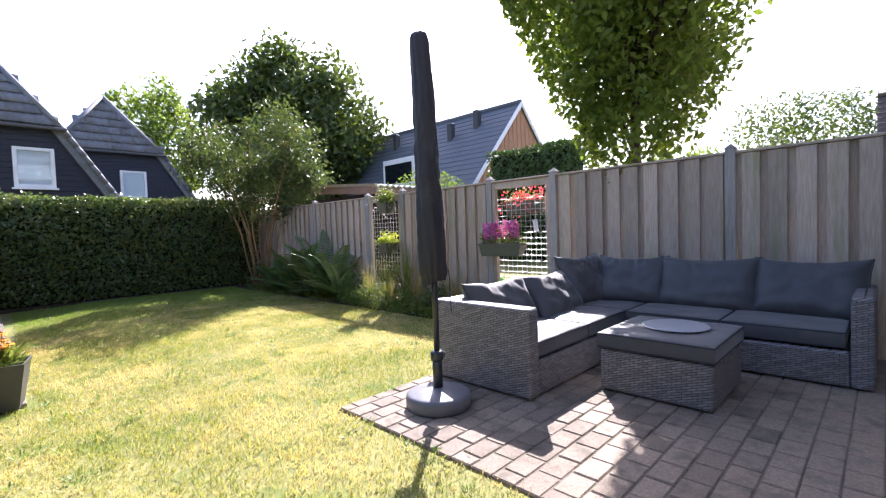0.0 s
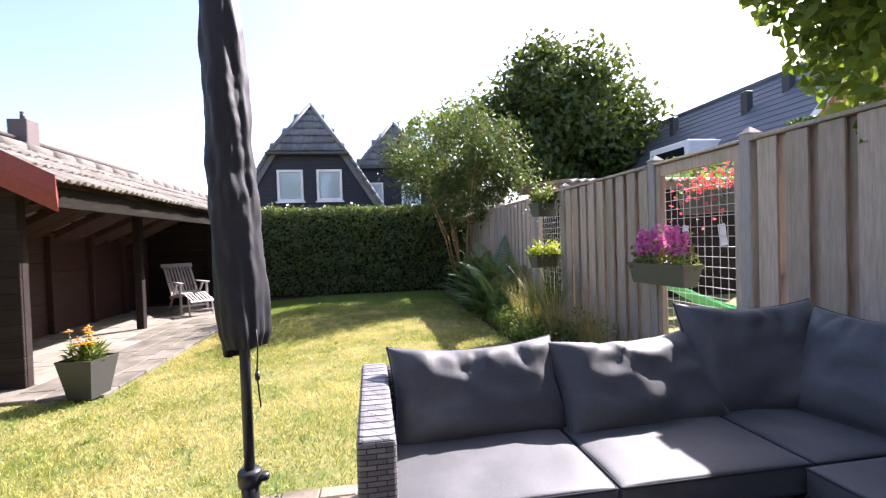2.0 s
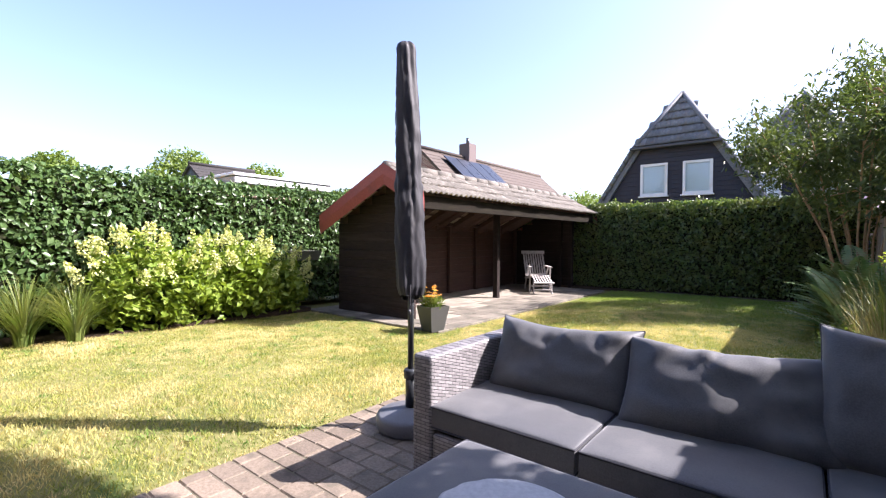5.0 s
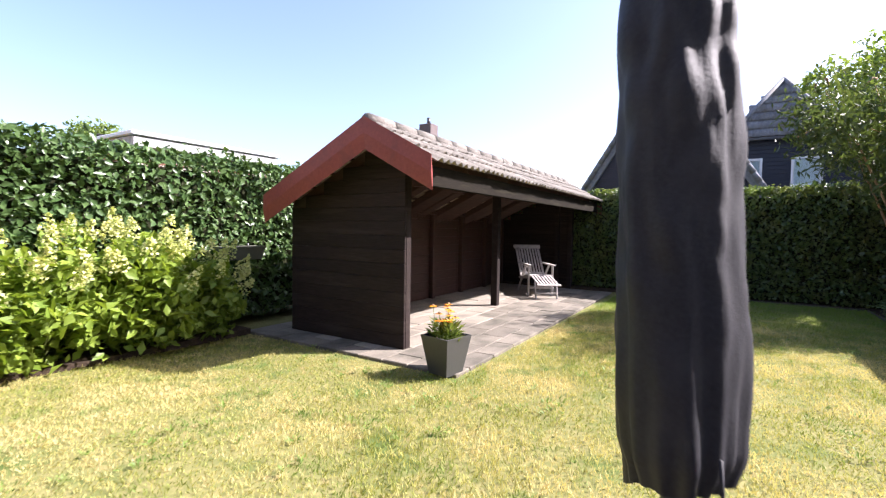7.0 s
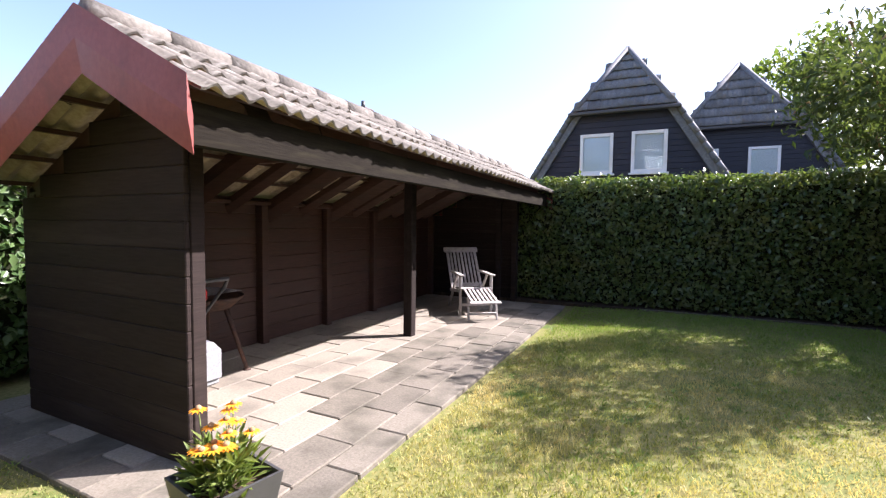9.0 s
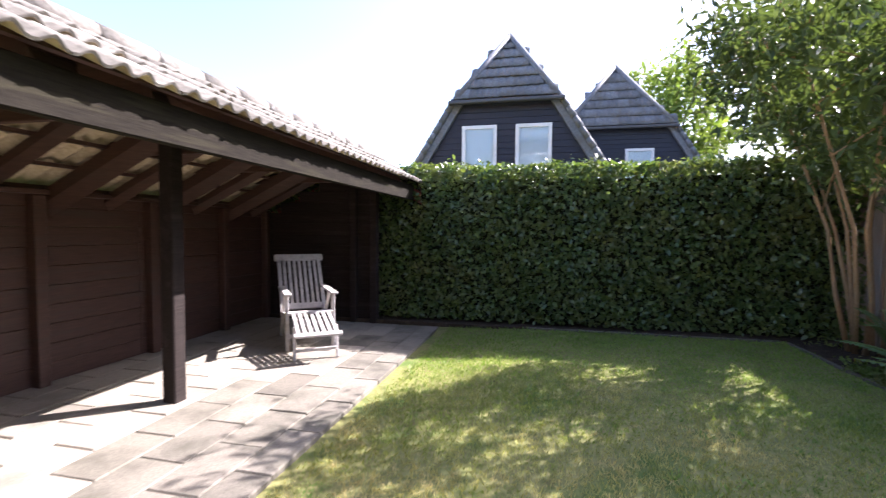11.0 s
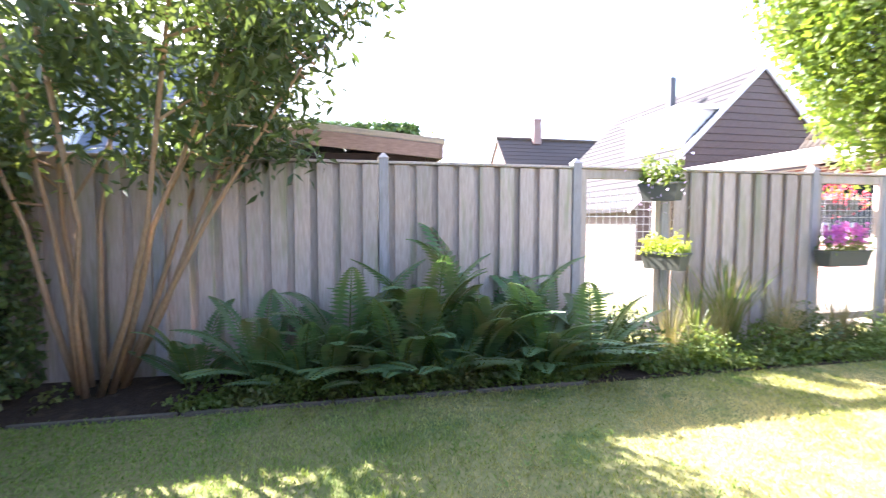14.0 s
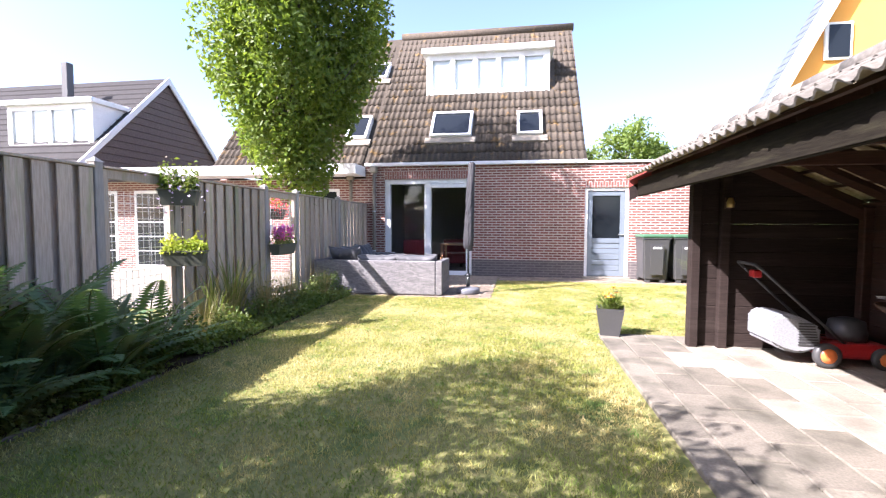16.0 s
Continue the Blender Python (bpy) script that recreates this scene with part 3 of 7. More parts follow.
def up_roof(x, s, off=0.0):
    """Point of the rear roof slope at s metres along the ground from the eave, off metres out of the slope."""
    y = Y - 0.05 - s
    z = 2.83 + s * math.tan(SL)
    return (x, y + off * math.sin(SL), z + off * math.cos(SL))


def skylight(parent, x0, x1, s0, s1):
    e = empty("skylight", (x0 + x1) / 2, Y - 0.05 - (s0 + s1) / 2, up_roof(0, (s0 + s1) / 2)[2])
    e.parent, e.matrix_parent_inverse = parent, parent.matrix_basis.inverted()
    m = frame_matrix(up_roof(x1, s0, 0.0), (-1, 0, 0), (0, -math.cos(SL), math.sin(SL)))
    m = e.matrix_basis.inverted() @ m
    w, l, b = x1 - x0, (s1 - s0) / math.cos(SL), 0.07
    for q in ((0, w, 0, b), (0, w, l - b, l), (0, b, b, l - b), (w - b, w, b, l - b)):
        part("window_frame", boxed(*q, -0.02, 0.17, m=m, bevel=0.008), M_WHITE, e)
    part("pane", boxed(b, w - b, b, l - b, 0.12, 0.135, m=m), M_DARKGLASS, e)
    part("flashing", boxed(-0.12, w + 0.12, -0.22, 0, 0.02, 0.10, m=m, bevel=0.008), M_SLAB, e)


SKYLIGHTS = [(2.36, 3.44, 0.55, 1.18), (0.56, 1.2, 0.55, 1.13)]
for q in SKYLIGHTS:
    skylight(house, *q)


def dormer(parent, x0, x1, s0, z0, z1, depth, panes, y_front):
    e = empty("dormer", (x0 + x1) / 2, y_front, z0)
    e.parent, e.matrix_parent_inverse = parent, parent.matrix_basis.inverted()
    iv = e.matrix_basis.inverted()
    part("cheek", boxed(x0, x0 + 0.1, y_front - depth, y_front, z0, z1, m=iv), M_WHITE, e)
    part("cheek", boxed(x1 - 0.1, x1, y_front - depth, y_front, z0, z1, m=iv), M_WHITE, e)
    part("roof_edge", boxed(x0 - 0.12, x1 + 0.12, y_front - depth, y_front + 0.14, z1, z1 + 0.16, m=iv, bevel=0.015), M_WHITE, e)
    part("head", boxed(x0 + 0.1, x1 - 0.1, y_front - 0.08, y_front, z1 - 0.16, z1, m=iv), M_WHITE, e)
    part("window_sill", boxed(x0 + 0.1, x1 - 0.1, y_front - 0.08, y_front + 0.04, z0, z0 + 0.12, m=iv, bevel=0.01), M_WHITE, e)
    w = (x1 - x0 - 0.2) / panes
    for i in range(panes):
        a = x0 + 0.1 + i * w
        part("mullion", boxed(a, a + 0.07, y_front - 0.08, y_front, z0 + 0.12, z1 - 0.16, m=iv, bevel=0.006), M_WHITE, e)
        part("mullion", boxed(a + w - 0.07, a + w - 0.002, y_front - 0.08, y_front, z0 + 0.12, z1 - 0.16, m=iv, bevel=0.006), M_WHITE, e)
        g = part("pane", boxed(a + 0.07, a + w - 0.07, y_front - 0.05, y_front - 0.04, z0 + 0.12, z1 - 0.16, m=iv), M_GLASS, e)
        g.visible_shadow = False
        part("blind", boxed(a + 0.07, a + w - 0.07, y_front - 0.10, y_front - 0.09, z0 + 0.12, z1 - 0.16, m=iv), M_BLIND, e)


DORMER = (0.33, 3.78, 4.98, 6.12)
dormer(house, DORMER[0], DORMER[1], 0, DORMER[2], DORMER[3], 1.9, 5, Y - 0.05 - 1.78)


def tile_free(u, v):
    """Where the rear slope carries tiles and not windows (u from x=5 leftwards)."""
    x, s = 5.0 - u, v * math.cos(SL)
    for x0, x1, s0, s1 in SKYLIGHTS:
        if x0 - 0.02 < x < x1 + 0.02 and s0 - 0.05 < s < s1 + 0.02:
            return False
    return not (DORMER[0] - 0.02 < x < DORMER[1] + 0.02 and 1.8 < s < 3.05)


def sliding_door():
    e = empty("sliding_door", 3.385, Y, 0.03, label="white-framed sliding glass patio door", category="door", kind="structure")
    e.name = "door_1"
    iv = e.matrix_basis.inverted()
    y0, y1 = Y - 0.16, Y - 0.04
    for q in ((2.27, 2.37, 0.03, 2.42), (4.36, 4.5, 0.03, 2.42), (3.31, 3.43, 0.12, 2.3)):
        part("door_frame", boxed(q[0], q[1], y0, y1, q[2], q[3], m=iv, bevel=0.006), M_WHITE, e)
    part("door_head", boxed(2.37, 4.36, y0, y1, 2.30, 2.42, m=iv, bevel=0.006), M_WHITE, e)
    part("threshold", boxed(2.37, 4.36, y0, y1 + 0.05, 0.02, 0.12, m=iv, bevel=0.006), M_WHITE, e)
    part("vent", boxed(2.40, 3.30, y1, y1 + 0.03, 2.2, 2.29, m=iv, bevel=0.01), M_WHITE, e)
    for a, b in ((2.37, 3.31), (3.43, 4.36)):
        part("sash", boxed(a, a + 0.05, y0 + 0.03, y1 - 0.02, 0.12, 2.3, m=iv), M_WHITE, e)
        g = part("pane", boxed(a + 0.05, b, Y - 0.11, Y - 0.10, 0.12, 2.3, m=iv), M_GLASS, e)
        g.visible_shadow = False


sliding_door()
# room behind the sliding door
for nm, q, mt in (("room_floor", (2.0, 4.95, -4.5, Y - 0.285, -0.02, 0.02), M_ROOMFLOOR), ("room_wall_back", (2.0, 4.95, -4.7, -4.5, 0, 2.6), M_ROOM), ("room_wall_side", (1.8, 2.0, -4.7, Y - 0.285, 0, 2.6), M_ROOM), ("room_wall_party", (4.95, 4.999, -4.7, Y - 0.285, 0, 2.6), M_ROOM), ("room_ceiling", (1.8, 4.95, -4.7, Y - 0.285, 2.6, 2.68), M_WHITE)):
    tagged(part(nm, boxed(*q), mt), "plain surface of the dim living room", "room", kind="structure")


def back_door():
    e = empty("door_2", -0.92, Y, 0.02, label="grey half-glazed back door in white frame", category="door", kind="structure")
    iv = e.matrix_basis.inverted()
    y0, y1 = Y - 0.14, Y - 0.03
    for q in ((-0.49, -0.42, 0.02, 2.17), (-1.42, -1.35, 0.02, 2.17)):
        part("door_frame", boxed(q[0], q[1], y0, y1, q[2], q[3], m=iv, bevel=0.005), M_WHITE, e)
    part("door_head", boxed(-1.35, -0.49, y0, y1, 2.10, 2.17, m=iv, bevel=0.005), M_WHITE, e)
    part("threshold", boxed(-1.45, -0.39, y0, Y + 0.12, -0.02, 0.06, m=iv, bevel=0.008), M_SLAB, e)
    leaf = (-1.345, -0.495)
    for q in ((leaf[0], leaf[0] + 0.11, 0.07, 2.09), (leaf[1] - 0.11, leaf[1], 0.07, 2.09)):
        part("stile", boxed(q[0], q[1], Y - 0.11, Y - 0.06, q[2], q[3], m=iv, bevel=0.004), M_GREYDOOR, e)
    for z0, z1 in ((0.07, 0.2), (0.86, 0.97), (1.98, 2.09)):
        part("rail", boxed(leaf[0] + 0.11, leaf[1] - 0.11, Y - 0.11, Y - 0.06, z0, z1, m=iv, bevel=0.004), M_GREYDOOR, e)
    for k in range(5):
        z = 0.2 + k * 0.132
        part("panel_board", boxed(leaf[0] + 0.11, leaf[1] - 0.11, Y - 0.10, Y - 0.075, z + 0.004, z + 0.128, m=iv, bevel=0.006), M_GREYDOOR, e)
    part("pane", boxed(leaf[0] + 0.11, leaf[1] - 0.11, Y - 0.095, Y - 0.085, 0.97, 1.98, m=iv), M_DARKGLASS, e)
    part("door_handle", boxed(-1.33, -1.2, Y - 0.055, Y - 0.02, 1.05, 1.075, m=iv, bevel=0.006), M_WIRE, e, "steel lever handle")


back_door()


def downpipe(x, z1, label):
    e = empty("downpipe", x, Y + 0.06, 0, label=label, category="downpipe", group="downpipes")
    tube("pipe", [(0, 0, 0.0), (0, 0, z1)], [0.04, 0.04], M_SLAB, e, sides=12)
    part("hopper", boxed(-0.09, 0.09, -0.055, 0.09, z1, z1 + 0.16, bevel=0.02), M_SLAB, e)
    for z in (0.6, 1.6):
        lathe("clip", [(0.046, z), (0.046, z + 0.03)], M_WIRE, e, sides=12)


downpipe(4.76, 2.58, "grey downpipe with square hopper on the brick wall")
downpipe(5.38, 2.4, "pale downpipe on the neighbouring brick wall")

# ---- neighbouring half of the house, with its flat extension ----
nhouse = empty("neighbour_house", 8.5, -3, 0, label="neighbouring brick house with tiled roof and flat extension", category="house")
for q, mt, nm in (((5.0, 13.8, Y - 0.28, Y, -0.05, 2.45), M_BRICK, "brick_wall"), ((9.0, 9.28, -8.4, Y - 0.285, -0.05, 2.6), M_BRICK, "side_wall"), ((5.004, 9.28, -8.6, -8.4, -0.05, 2.6), M_BRICK, "back_wall"), ((5.004, 13.8, Y + 0.004, Y + 0.75, 2.50, 2.74), M_WHITE, "canopy_fascia")):
    at_world(part(nm, boxed(*q), mt, nhouse))
roof_slab(nhouse, 5.004, 9.3, Y - 0.05, 2.83, RIDGE_Y, RIDGE_Z)
skylight(nhouse, 5.15, 5.75, 0.55, 1.15)
skylight(nhouse, 5.1, 5.7, 2.35, 2.85)
for a in (5.7, 7.6):
    at_world(part("window", boxed(a, a + 1.3, Y + 0.001, Y + 0.012, 0.9, 2.2, bevel=0.004), M_WHITE, nhouse))
    at_world(part("pane", boxed(a + 0.08, a + 1.22, Y + 0.013, Y + 0.02, 0.98, 2.12), M_DARKGLASS, nhouse))
for a in (9.7, 10.75, 12.3):
    at_world(part("glazed_door", boxed(a, a + 1.0, Y + 0.001, Y + 0.012, 0.02, 2.2, bevel=0.004), M_WHITE, nhouse))
    for i in range(2):
        for j in range(5):
            at_world(part("pane", boxed(a + 0.09 + i * 0.42, a + 0.49 + i * 0.42, Y + 0.013, Y + 0.02, 0.14 + j * 0.4, 0.51 + j * 0.4), M_DARKGLASS, nhouse))
tagged(part("pavement_neighbour", boxed(5.3, 13.8, Y + 0.004, 4.6, -0.05, 0.02), M_SLAB), "pale paved yard behind the fence", "paving", kind="structure")



# ---- shed ----
shed = empty("open_garden_shed", -1.5, 8.2, 0, label="dark brown open timber shed with mossy tiled roof", category="shed")
SX0, SX1 = -2.39, -0.68          # rear wall and open front
RX, RZ = -0.93, 2.335             # ridge
EX0, EZ0, EX1, EZ1 = -2.44, 1.605, -0.13, 1.905
SY0, SY1 = 4.93, 11.5


def roof_z(x):
    return RZ - (x - RX) * (RZ - EZ1) / (EX1 - RX) if x > RX else RZ - (RX - x) * (RZ - EZ0) / (RX - EX0)


def gable_boards(y0, y1, xa, xb, name, material=M_SHED):
    """Horizontal weatherboards of an end wall, cut to the roof slope."""
    e = empty(name, (xa + xb) / 2, (y0 + y1) / 2, 0)
    e.parent, e.matrix_parent_inverse = shed, shed.matrix_basis.inverted()
    iv = e.matrix_basis.inverted()
    z, h = 0.03, 0.148
    while z < 2.1:
        zt = z + h - 0.0005
        lo, hi = xa, xb
        while lo < hi and roof_z(lo) - 0.08 < zt:
            lo += 0.02
        while hi > lo and roof_z(hi) - 0.08 < zt:
            hi -= 0.02
        if hi - lo > 0.1:
            part("board", boxed(lo, hi, y0, y1, z, zt, m=iv, bevel=0.006), material, e)
        z += h
    return e


gable_boards(5.26, 5.29, SX0, SX1, "end_wall")
gable_boards(11.36, 11.39, SX0, SX1, "end_wall")
e = empty("rear_wall", SX0, 8.2, 0)
e.parent, e.matrix_parent_inverse = shed, shed.matrix_basis.inverted()
for k in range(10):
    z = 0.03 + k * 0.158
    for ya, yb in ((5.295, 7.25), (7.255, 9.3), (9.305, 11.355)):
        part("board", boxed(SX0 - 0.03, SX0, ya, yb, z, z + 0.1575, m=e.matrix_basis.inverted(), bevel=0.006), M_SHEDRED, e)
for y in (5.34, 6.25, 7.3, 8.35, 9.4, 10.45, 11.3):
    at_world(part("stud", boxed(SX0 + 0.002, SX0 + 0.09, y - 0.045, y + 0.045, 0.0, 1.54, bevel=0.006), M_SHEDRED, shed))
for y in (5.325, 11.3):
    at_world(part("stud", boxed(SX1 - 0.38, SX1 - 0.29, y - 0.03, y + 0.055, 0.0, 1.9, bevel=0.006), M_SHED, shed))
    at_world(part("stud", boxed(SX1 - 0.09, SX1 - 0.002, y - 0.03, y + 0.055, 0.0, 1.86, bevel=0.006), M_SHED, shed))
at_world(part("post", boxed(-1.15, -1.04, 8.29, 8.40, 0.0, 2.12, bevel=0.008), M_BEAM, shed))
at_world(part("eave_beam", boxed(EX1 - 0.14, EX1 - 0.09, SY0 + 0.03, SY1 - 0.02, EZ1 - 0.22, EZ1 - 0.03, bevel=0.006), M_FASCIA, shed))
at_world(part("front_plate", boxed(SX1 - 0.11, SX1 - 0.02, 5.3, 11.35, 1.96, 2.08, bevel=0.006), M_SHED, shed))
at_world(part("post_plate", boxed(-1.15, -1.04, 5.3, 11.35, 2.125, 2.21, bevel=0.006), M_SHED, shed))
at_world(part("rear_plate", boxed(SX0 + 0.002, SX0 + 0.09, 5.3, 11.35, 1.545, 1.585, bevel=0.006), M_SHEDRED, shed))


def sloped_bar(name, xa, xb, y, w, h, drop, material):
    za, zb = roof_z(xa) - drop, roof_z(xb) - drop
    v = [(x, yy, z) for x, z in ((xa, za), (xb, zb)) for yy in (y - w / 2, y + w / 2) for z in (z, z - h)]
    f = [(0, 1, 3, 2), (4, 6, 7, 5), (0, 2, 6, 4), (1, 5, 7, 3), (0, 4, 5, 1), (2, 3, 7, 6)]
    return at_world(raw(name, v, f, material, shed))


k = 0
y = 5.33
while y < 11.4:
    big = k % 2 == 0
    for a, b in ((EX0 + 0.02, RX - 0.01), (RX + 0.01, EX1 - 0.145)):
        sloped_bar("rafter", a, b, y, 0.06 if big else 0.045, 0.11 if big else 0.07, 0.055, M_SHEDRED)
    if big and 5.5 < y < 11.2:
        at_world(part("tie_beam", boxed(SX0 + 0.1, SX1 - 0.03, y + 0.035, y + 0.08, 1.84, 1.95, bevel=0.005), M_SHEDRED, shed))
    y += 0.52
    k += 1
for a, b in ((EX0, RX), (RX, EX1)):
    n = 5 if a == EX0 else 3
    for i in range(n):
        x = a + (b - a) * (i + 0.25) / n
        at_world(part("batten", boxed(x - 0.02, x + 0.02, SY0 + 0.04, SY1 - 0.04, roof_z(x) - 0.05, roof_z(x) - 0.022), M_SHEDRED, shed))


def barge(y, material):
    for a, b in ((EX0 - 0.02, RX), (RX, EX1 - 0.005)):
        za, zb = roof_z(max(a, EX0)) + 0.045, roof_z(min(b, EX1)) + 0.045
        v = [(x, yy, z) for x, z in ((a, za), (b, zb)) for yy in (y - 0.025, y) for z in (z, z - 0.16)]
        f = [(0, 1, 3, 2), (4, 6, 7, 5), (0, 2, 6, 4), (1, 5, 7, 3), (0, 4, 5, 1), (2, 3, 7, 6)]
        ob = at_world(raw("barge_board", v, f, material, shed, "oxide red barge board"))
        ob.data.materials.append(M_BEAM)
        ob.data.polygons[5 if y < 8 else 4].material_index = 1


barge(SY0, M_BARGE)
barge(SY1 + 0.025, M_BARGE)
for i in range(17):
    y = SY0 + 0.02 + i * 0.386
    ob = at_world(tube("ridge_tile", [(RX, y, RZ + 0.0), (RX, y + 0.40, RZ + 0.012)], [0.085, 0.072], M_SHEDROOF, shed, sides=10))


# ---- fence ----
FX = 5.0
POSTS = [1.25, 3.14, 4.14, 6.0, 6.97, 8.83, 10.65, 12.45]
fence = empty("garden_fence", FX, 6, 0, label="weathered grey wooden board fence with two wire trellises", category="fence")
for y in POSTS:
    at_world(part("post", boxed(FX - 0.05, FX + 0.04, y - 0.045, y + 0.045, -0.05, 1.845, bevel=0.006), M_POST, fence))
    bm = bmesh.new()
    bmesh.ops.create_cone(bm, segments=4, radius1=0.074, radius2=0.004, depth=0.05, cap_ends=True, matrix=Matrix.Translation((FX - 0.005, y, 1.869)) @ Matrix.Rotation(math.pi / 4, 4, "Z"))
    at_world(part("post_cap", bm, M_POST, fence))


def fence_panel(ya, yb):
    n = max(int(round((yb - ya) / 0.2)), 2)
    p = (yb - ya) / n
    for i in range(n):
        a = ya + i * p
        at_world(part("board", boxed(FX - 0.045, FX - 0.025, a + 0.012, a + p - 0.05, -0.01 + random.uniform(0, 0.01), 1.785, bevel=0.003), M_FENCE, fence))
        if i < n - 1:
            at_world(part("board", boxed(FX + 0.0, FX + 0.018, a + p - 0.105, a + p + 0.075, -0.02, 1.788, bevel=0.003), M_FENCE, fence))
        else:
            at_world(part("board", boxed(FX + 0.0, FX + 0.018, yb - 0.07, yb - 0.005, -0.02, 1.788, bevel=0.003), M_FENCE, fence))
    at_world(part("board", boxed(FX + 0.0, FX + 0.018, ya + 0.002, ya + 0.07, -0.02, 1.788, bevel=0.003), M_FENCE, fence))
    for z in (0.3, 0.95, 1.62):
        at_world(part("rail", boxed(FX + 0.02, FX + 0.05, ya + 0.003, yb - 0.003, z, z + 0.06), M_FENCE, fence))
    at_world(part("cap_rail", boxed(FX - 0.06, FX + 0.03, ya, yb, 1.79, 1.815, bevel=0.004), M_FENCE, fence))


def trellis(ya, yb):
    for a, b in ((ya, ya + 0.06), (yb - 0.06, yb)):
        at_world(part("trellis_jamb", boxed(FX - 0.035, FX + 0.02, a, b, 0.05, 1.79, bevel=0.004), M_FENCE, fence))
    for z0, z1 in ((1.70, 1.79), (0.18, 0.26)):
        at_world(part("trellis_rail", boxed(FX - 0.03, FX + 0.015, ya + 0.06, yb - 0.06, z0, z1, bevel=0.004), M_FENCE, fence))
    at_world(part("cap_rail", boxed(FX - 0.06, FX + 0.03, ya, yb, 1.795, 1.815, bevel=0.004), M_FENCE, fence))
    items, z = [], 0.28
    while z < 1.60:
        items.append(tube_data([(FX, ya + 0.05, z), (FX, yb - 0.05, z)], [0.0028, 0.0028], 5))
        z += 0.075
    y = ya + 0.09
    while y < yb - 0.06:
        items.append(tube_data([(FX + 0.005, y, 0.25), (FX + 0.005, y, 1.60)], [0.0028, 0.0028], 5))
        y += 0.075
    v, f = join_data(items)
    at_world(raw("wire_mesh", v, f, M_WIRE, fence, "galvanised welded wire mesh"))


ends = [-0.60] + POSTS
for i in range(len(ends) - 1):
    a, b = ends[i] + (0.045 if i else 0.0), ends[i + 1] - 0.045
    (trellis if i in (2, 4) else fence_panel)(a, b)


# ---- hedges ----
def hedge(name, label, x0, x1, y0, y1, top, faces, per_m2, size, material, seed, upright=0.0):
    """A clipped hedge: a near-black core painting the shade inside, and leaves over the faces that show."""
    h = empty(name, (x0 + x1) / 2, (y0 + y1) / 2, 0, label=label, category="hedge")
    iv = h.matrix_basis.inverted()
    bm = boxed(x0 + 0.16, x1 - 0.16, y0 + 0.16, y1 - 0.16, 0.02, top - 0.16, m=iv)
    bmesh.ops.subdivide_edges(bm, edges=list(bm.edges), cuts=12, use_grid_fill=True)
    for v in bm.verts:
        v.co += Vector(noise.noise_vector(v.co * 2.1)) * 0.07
    part("shade_core", bm, M_LEAFCORE, h)
    P, A, N = [], [], []
    for nrm, area in faces:
        n = int(area * per_m2)
        p = np.stack([RNG.uniform(x0, x1, n), RNG.uniform(y0, y1, n), 0.04 + (top - 0.04) * RNG.uniform(0, 1, n)], 1)
        depth = np.abs(RNG.normal(0, 0.055, n))
        nv = np.array(nrm, float)
        lump = 0.065 * smooth_noise(p, 2.6, seed) + 0.04 * smooth_noise(p, 8.0, seed + 3)
        if nrm[0]:
            p[:, 0] = (x1 if nrm[0] > 0 else x0) + nrm[0] * (lump - depth)
        elif nrm[1]:
            p[:, 1] = (y1 if nrm[1] > 0 else y0) + nrm[1] * (lump - depth)
        else:
            p[:, 2] = top + lump * 1.3 - depth + (RNG.uniform(0, 1, n) < 0.04) * RNG.uniform(0, 0.1, n)
        d = unit(n) * 0.7 + nv * 0.25 + np.array([0, 0, -0.35 + upright])
        q = nv * 1.0 + unit(n) * 0.75 + np.array([0, 0, 0.35])
        P.append(p), A.append(d), N.append(q)
    P, A, N = np.concatenate(P), np.concatenate(A), np.concatenate(N)
    L = size * RNG.uniform(0.55, 1.5, len(P))
    leaf_mesh("leaves", P - np.array(h.matrix_basis.translation), A, N, L, L * 0.62, material, h, kind="stuff")
    return h


hedge("back_hedge", "tall clipped green hedge closing the garden", -3.3, 4.95, 11.45, 12.3, 2.05, (((0, -1, 0), 17), ((0, 0, 1), 7)), 1500, 0.062, L_HEDGE, 1.0)
hedge("ivy_hedge", "dense glossy ivy-covered hedge along the side", -4.0, -3.15, -1.2, 12.0, 2.04, (((1, 0, 0), 24), ((0, 0, 1), 8)), 1000, 0.078, L_IVY, 5.0)


# ---- trees ----
def crown_points(n, centre, radii, seed, shell=0.55, lumps=0.28, drop=None, spread=0.13, clumps_n=90):
    """Points in a lumpy crown with clumps and gaps."""
    c, r = np.array(centre), np.array(radii)
    out = []
    clumps = unit(clumps_n) * (RNG.uniform(shell, 1.0, clumps_n)[:, None])
    while sum(len(o) for o in out) < n:
        k = RNG.integers(0, clumps_n, n)
        p = clumps[k] + RNG.normal(0, spread, (n, 3))
        rad = np.linalg.norm(p, axis=1)
        lim = 1.0 + lumps * smooth_noise(p / (rad[:, None] + 1e-6), 2.6, seed)
        keep = rad < lim
        if drop is not None:
            keep &= drop(p)
        out.append((p * r + c)[keep])
    return np.concatenate(out)[:n]


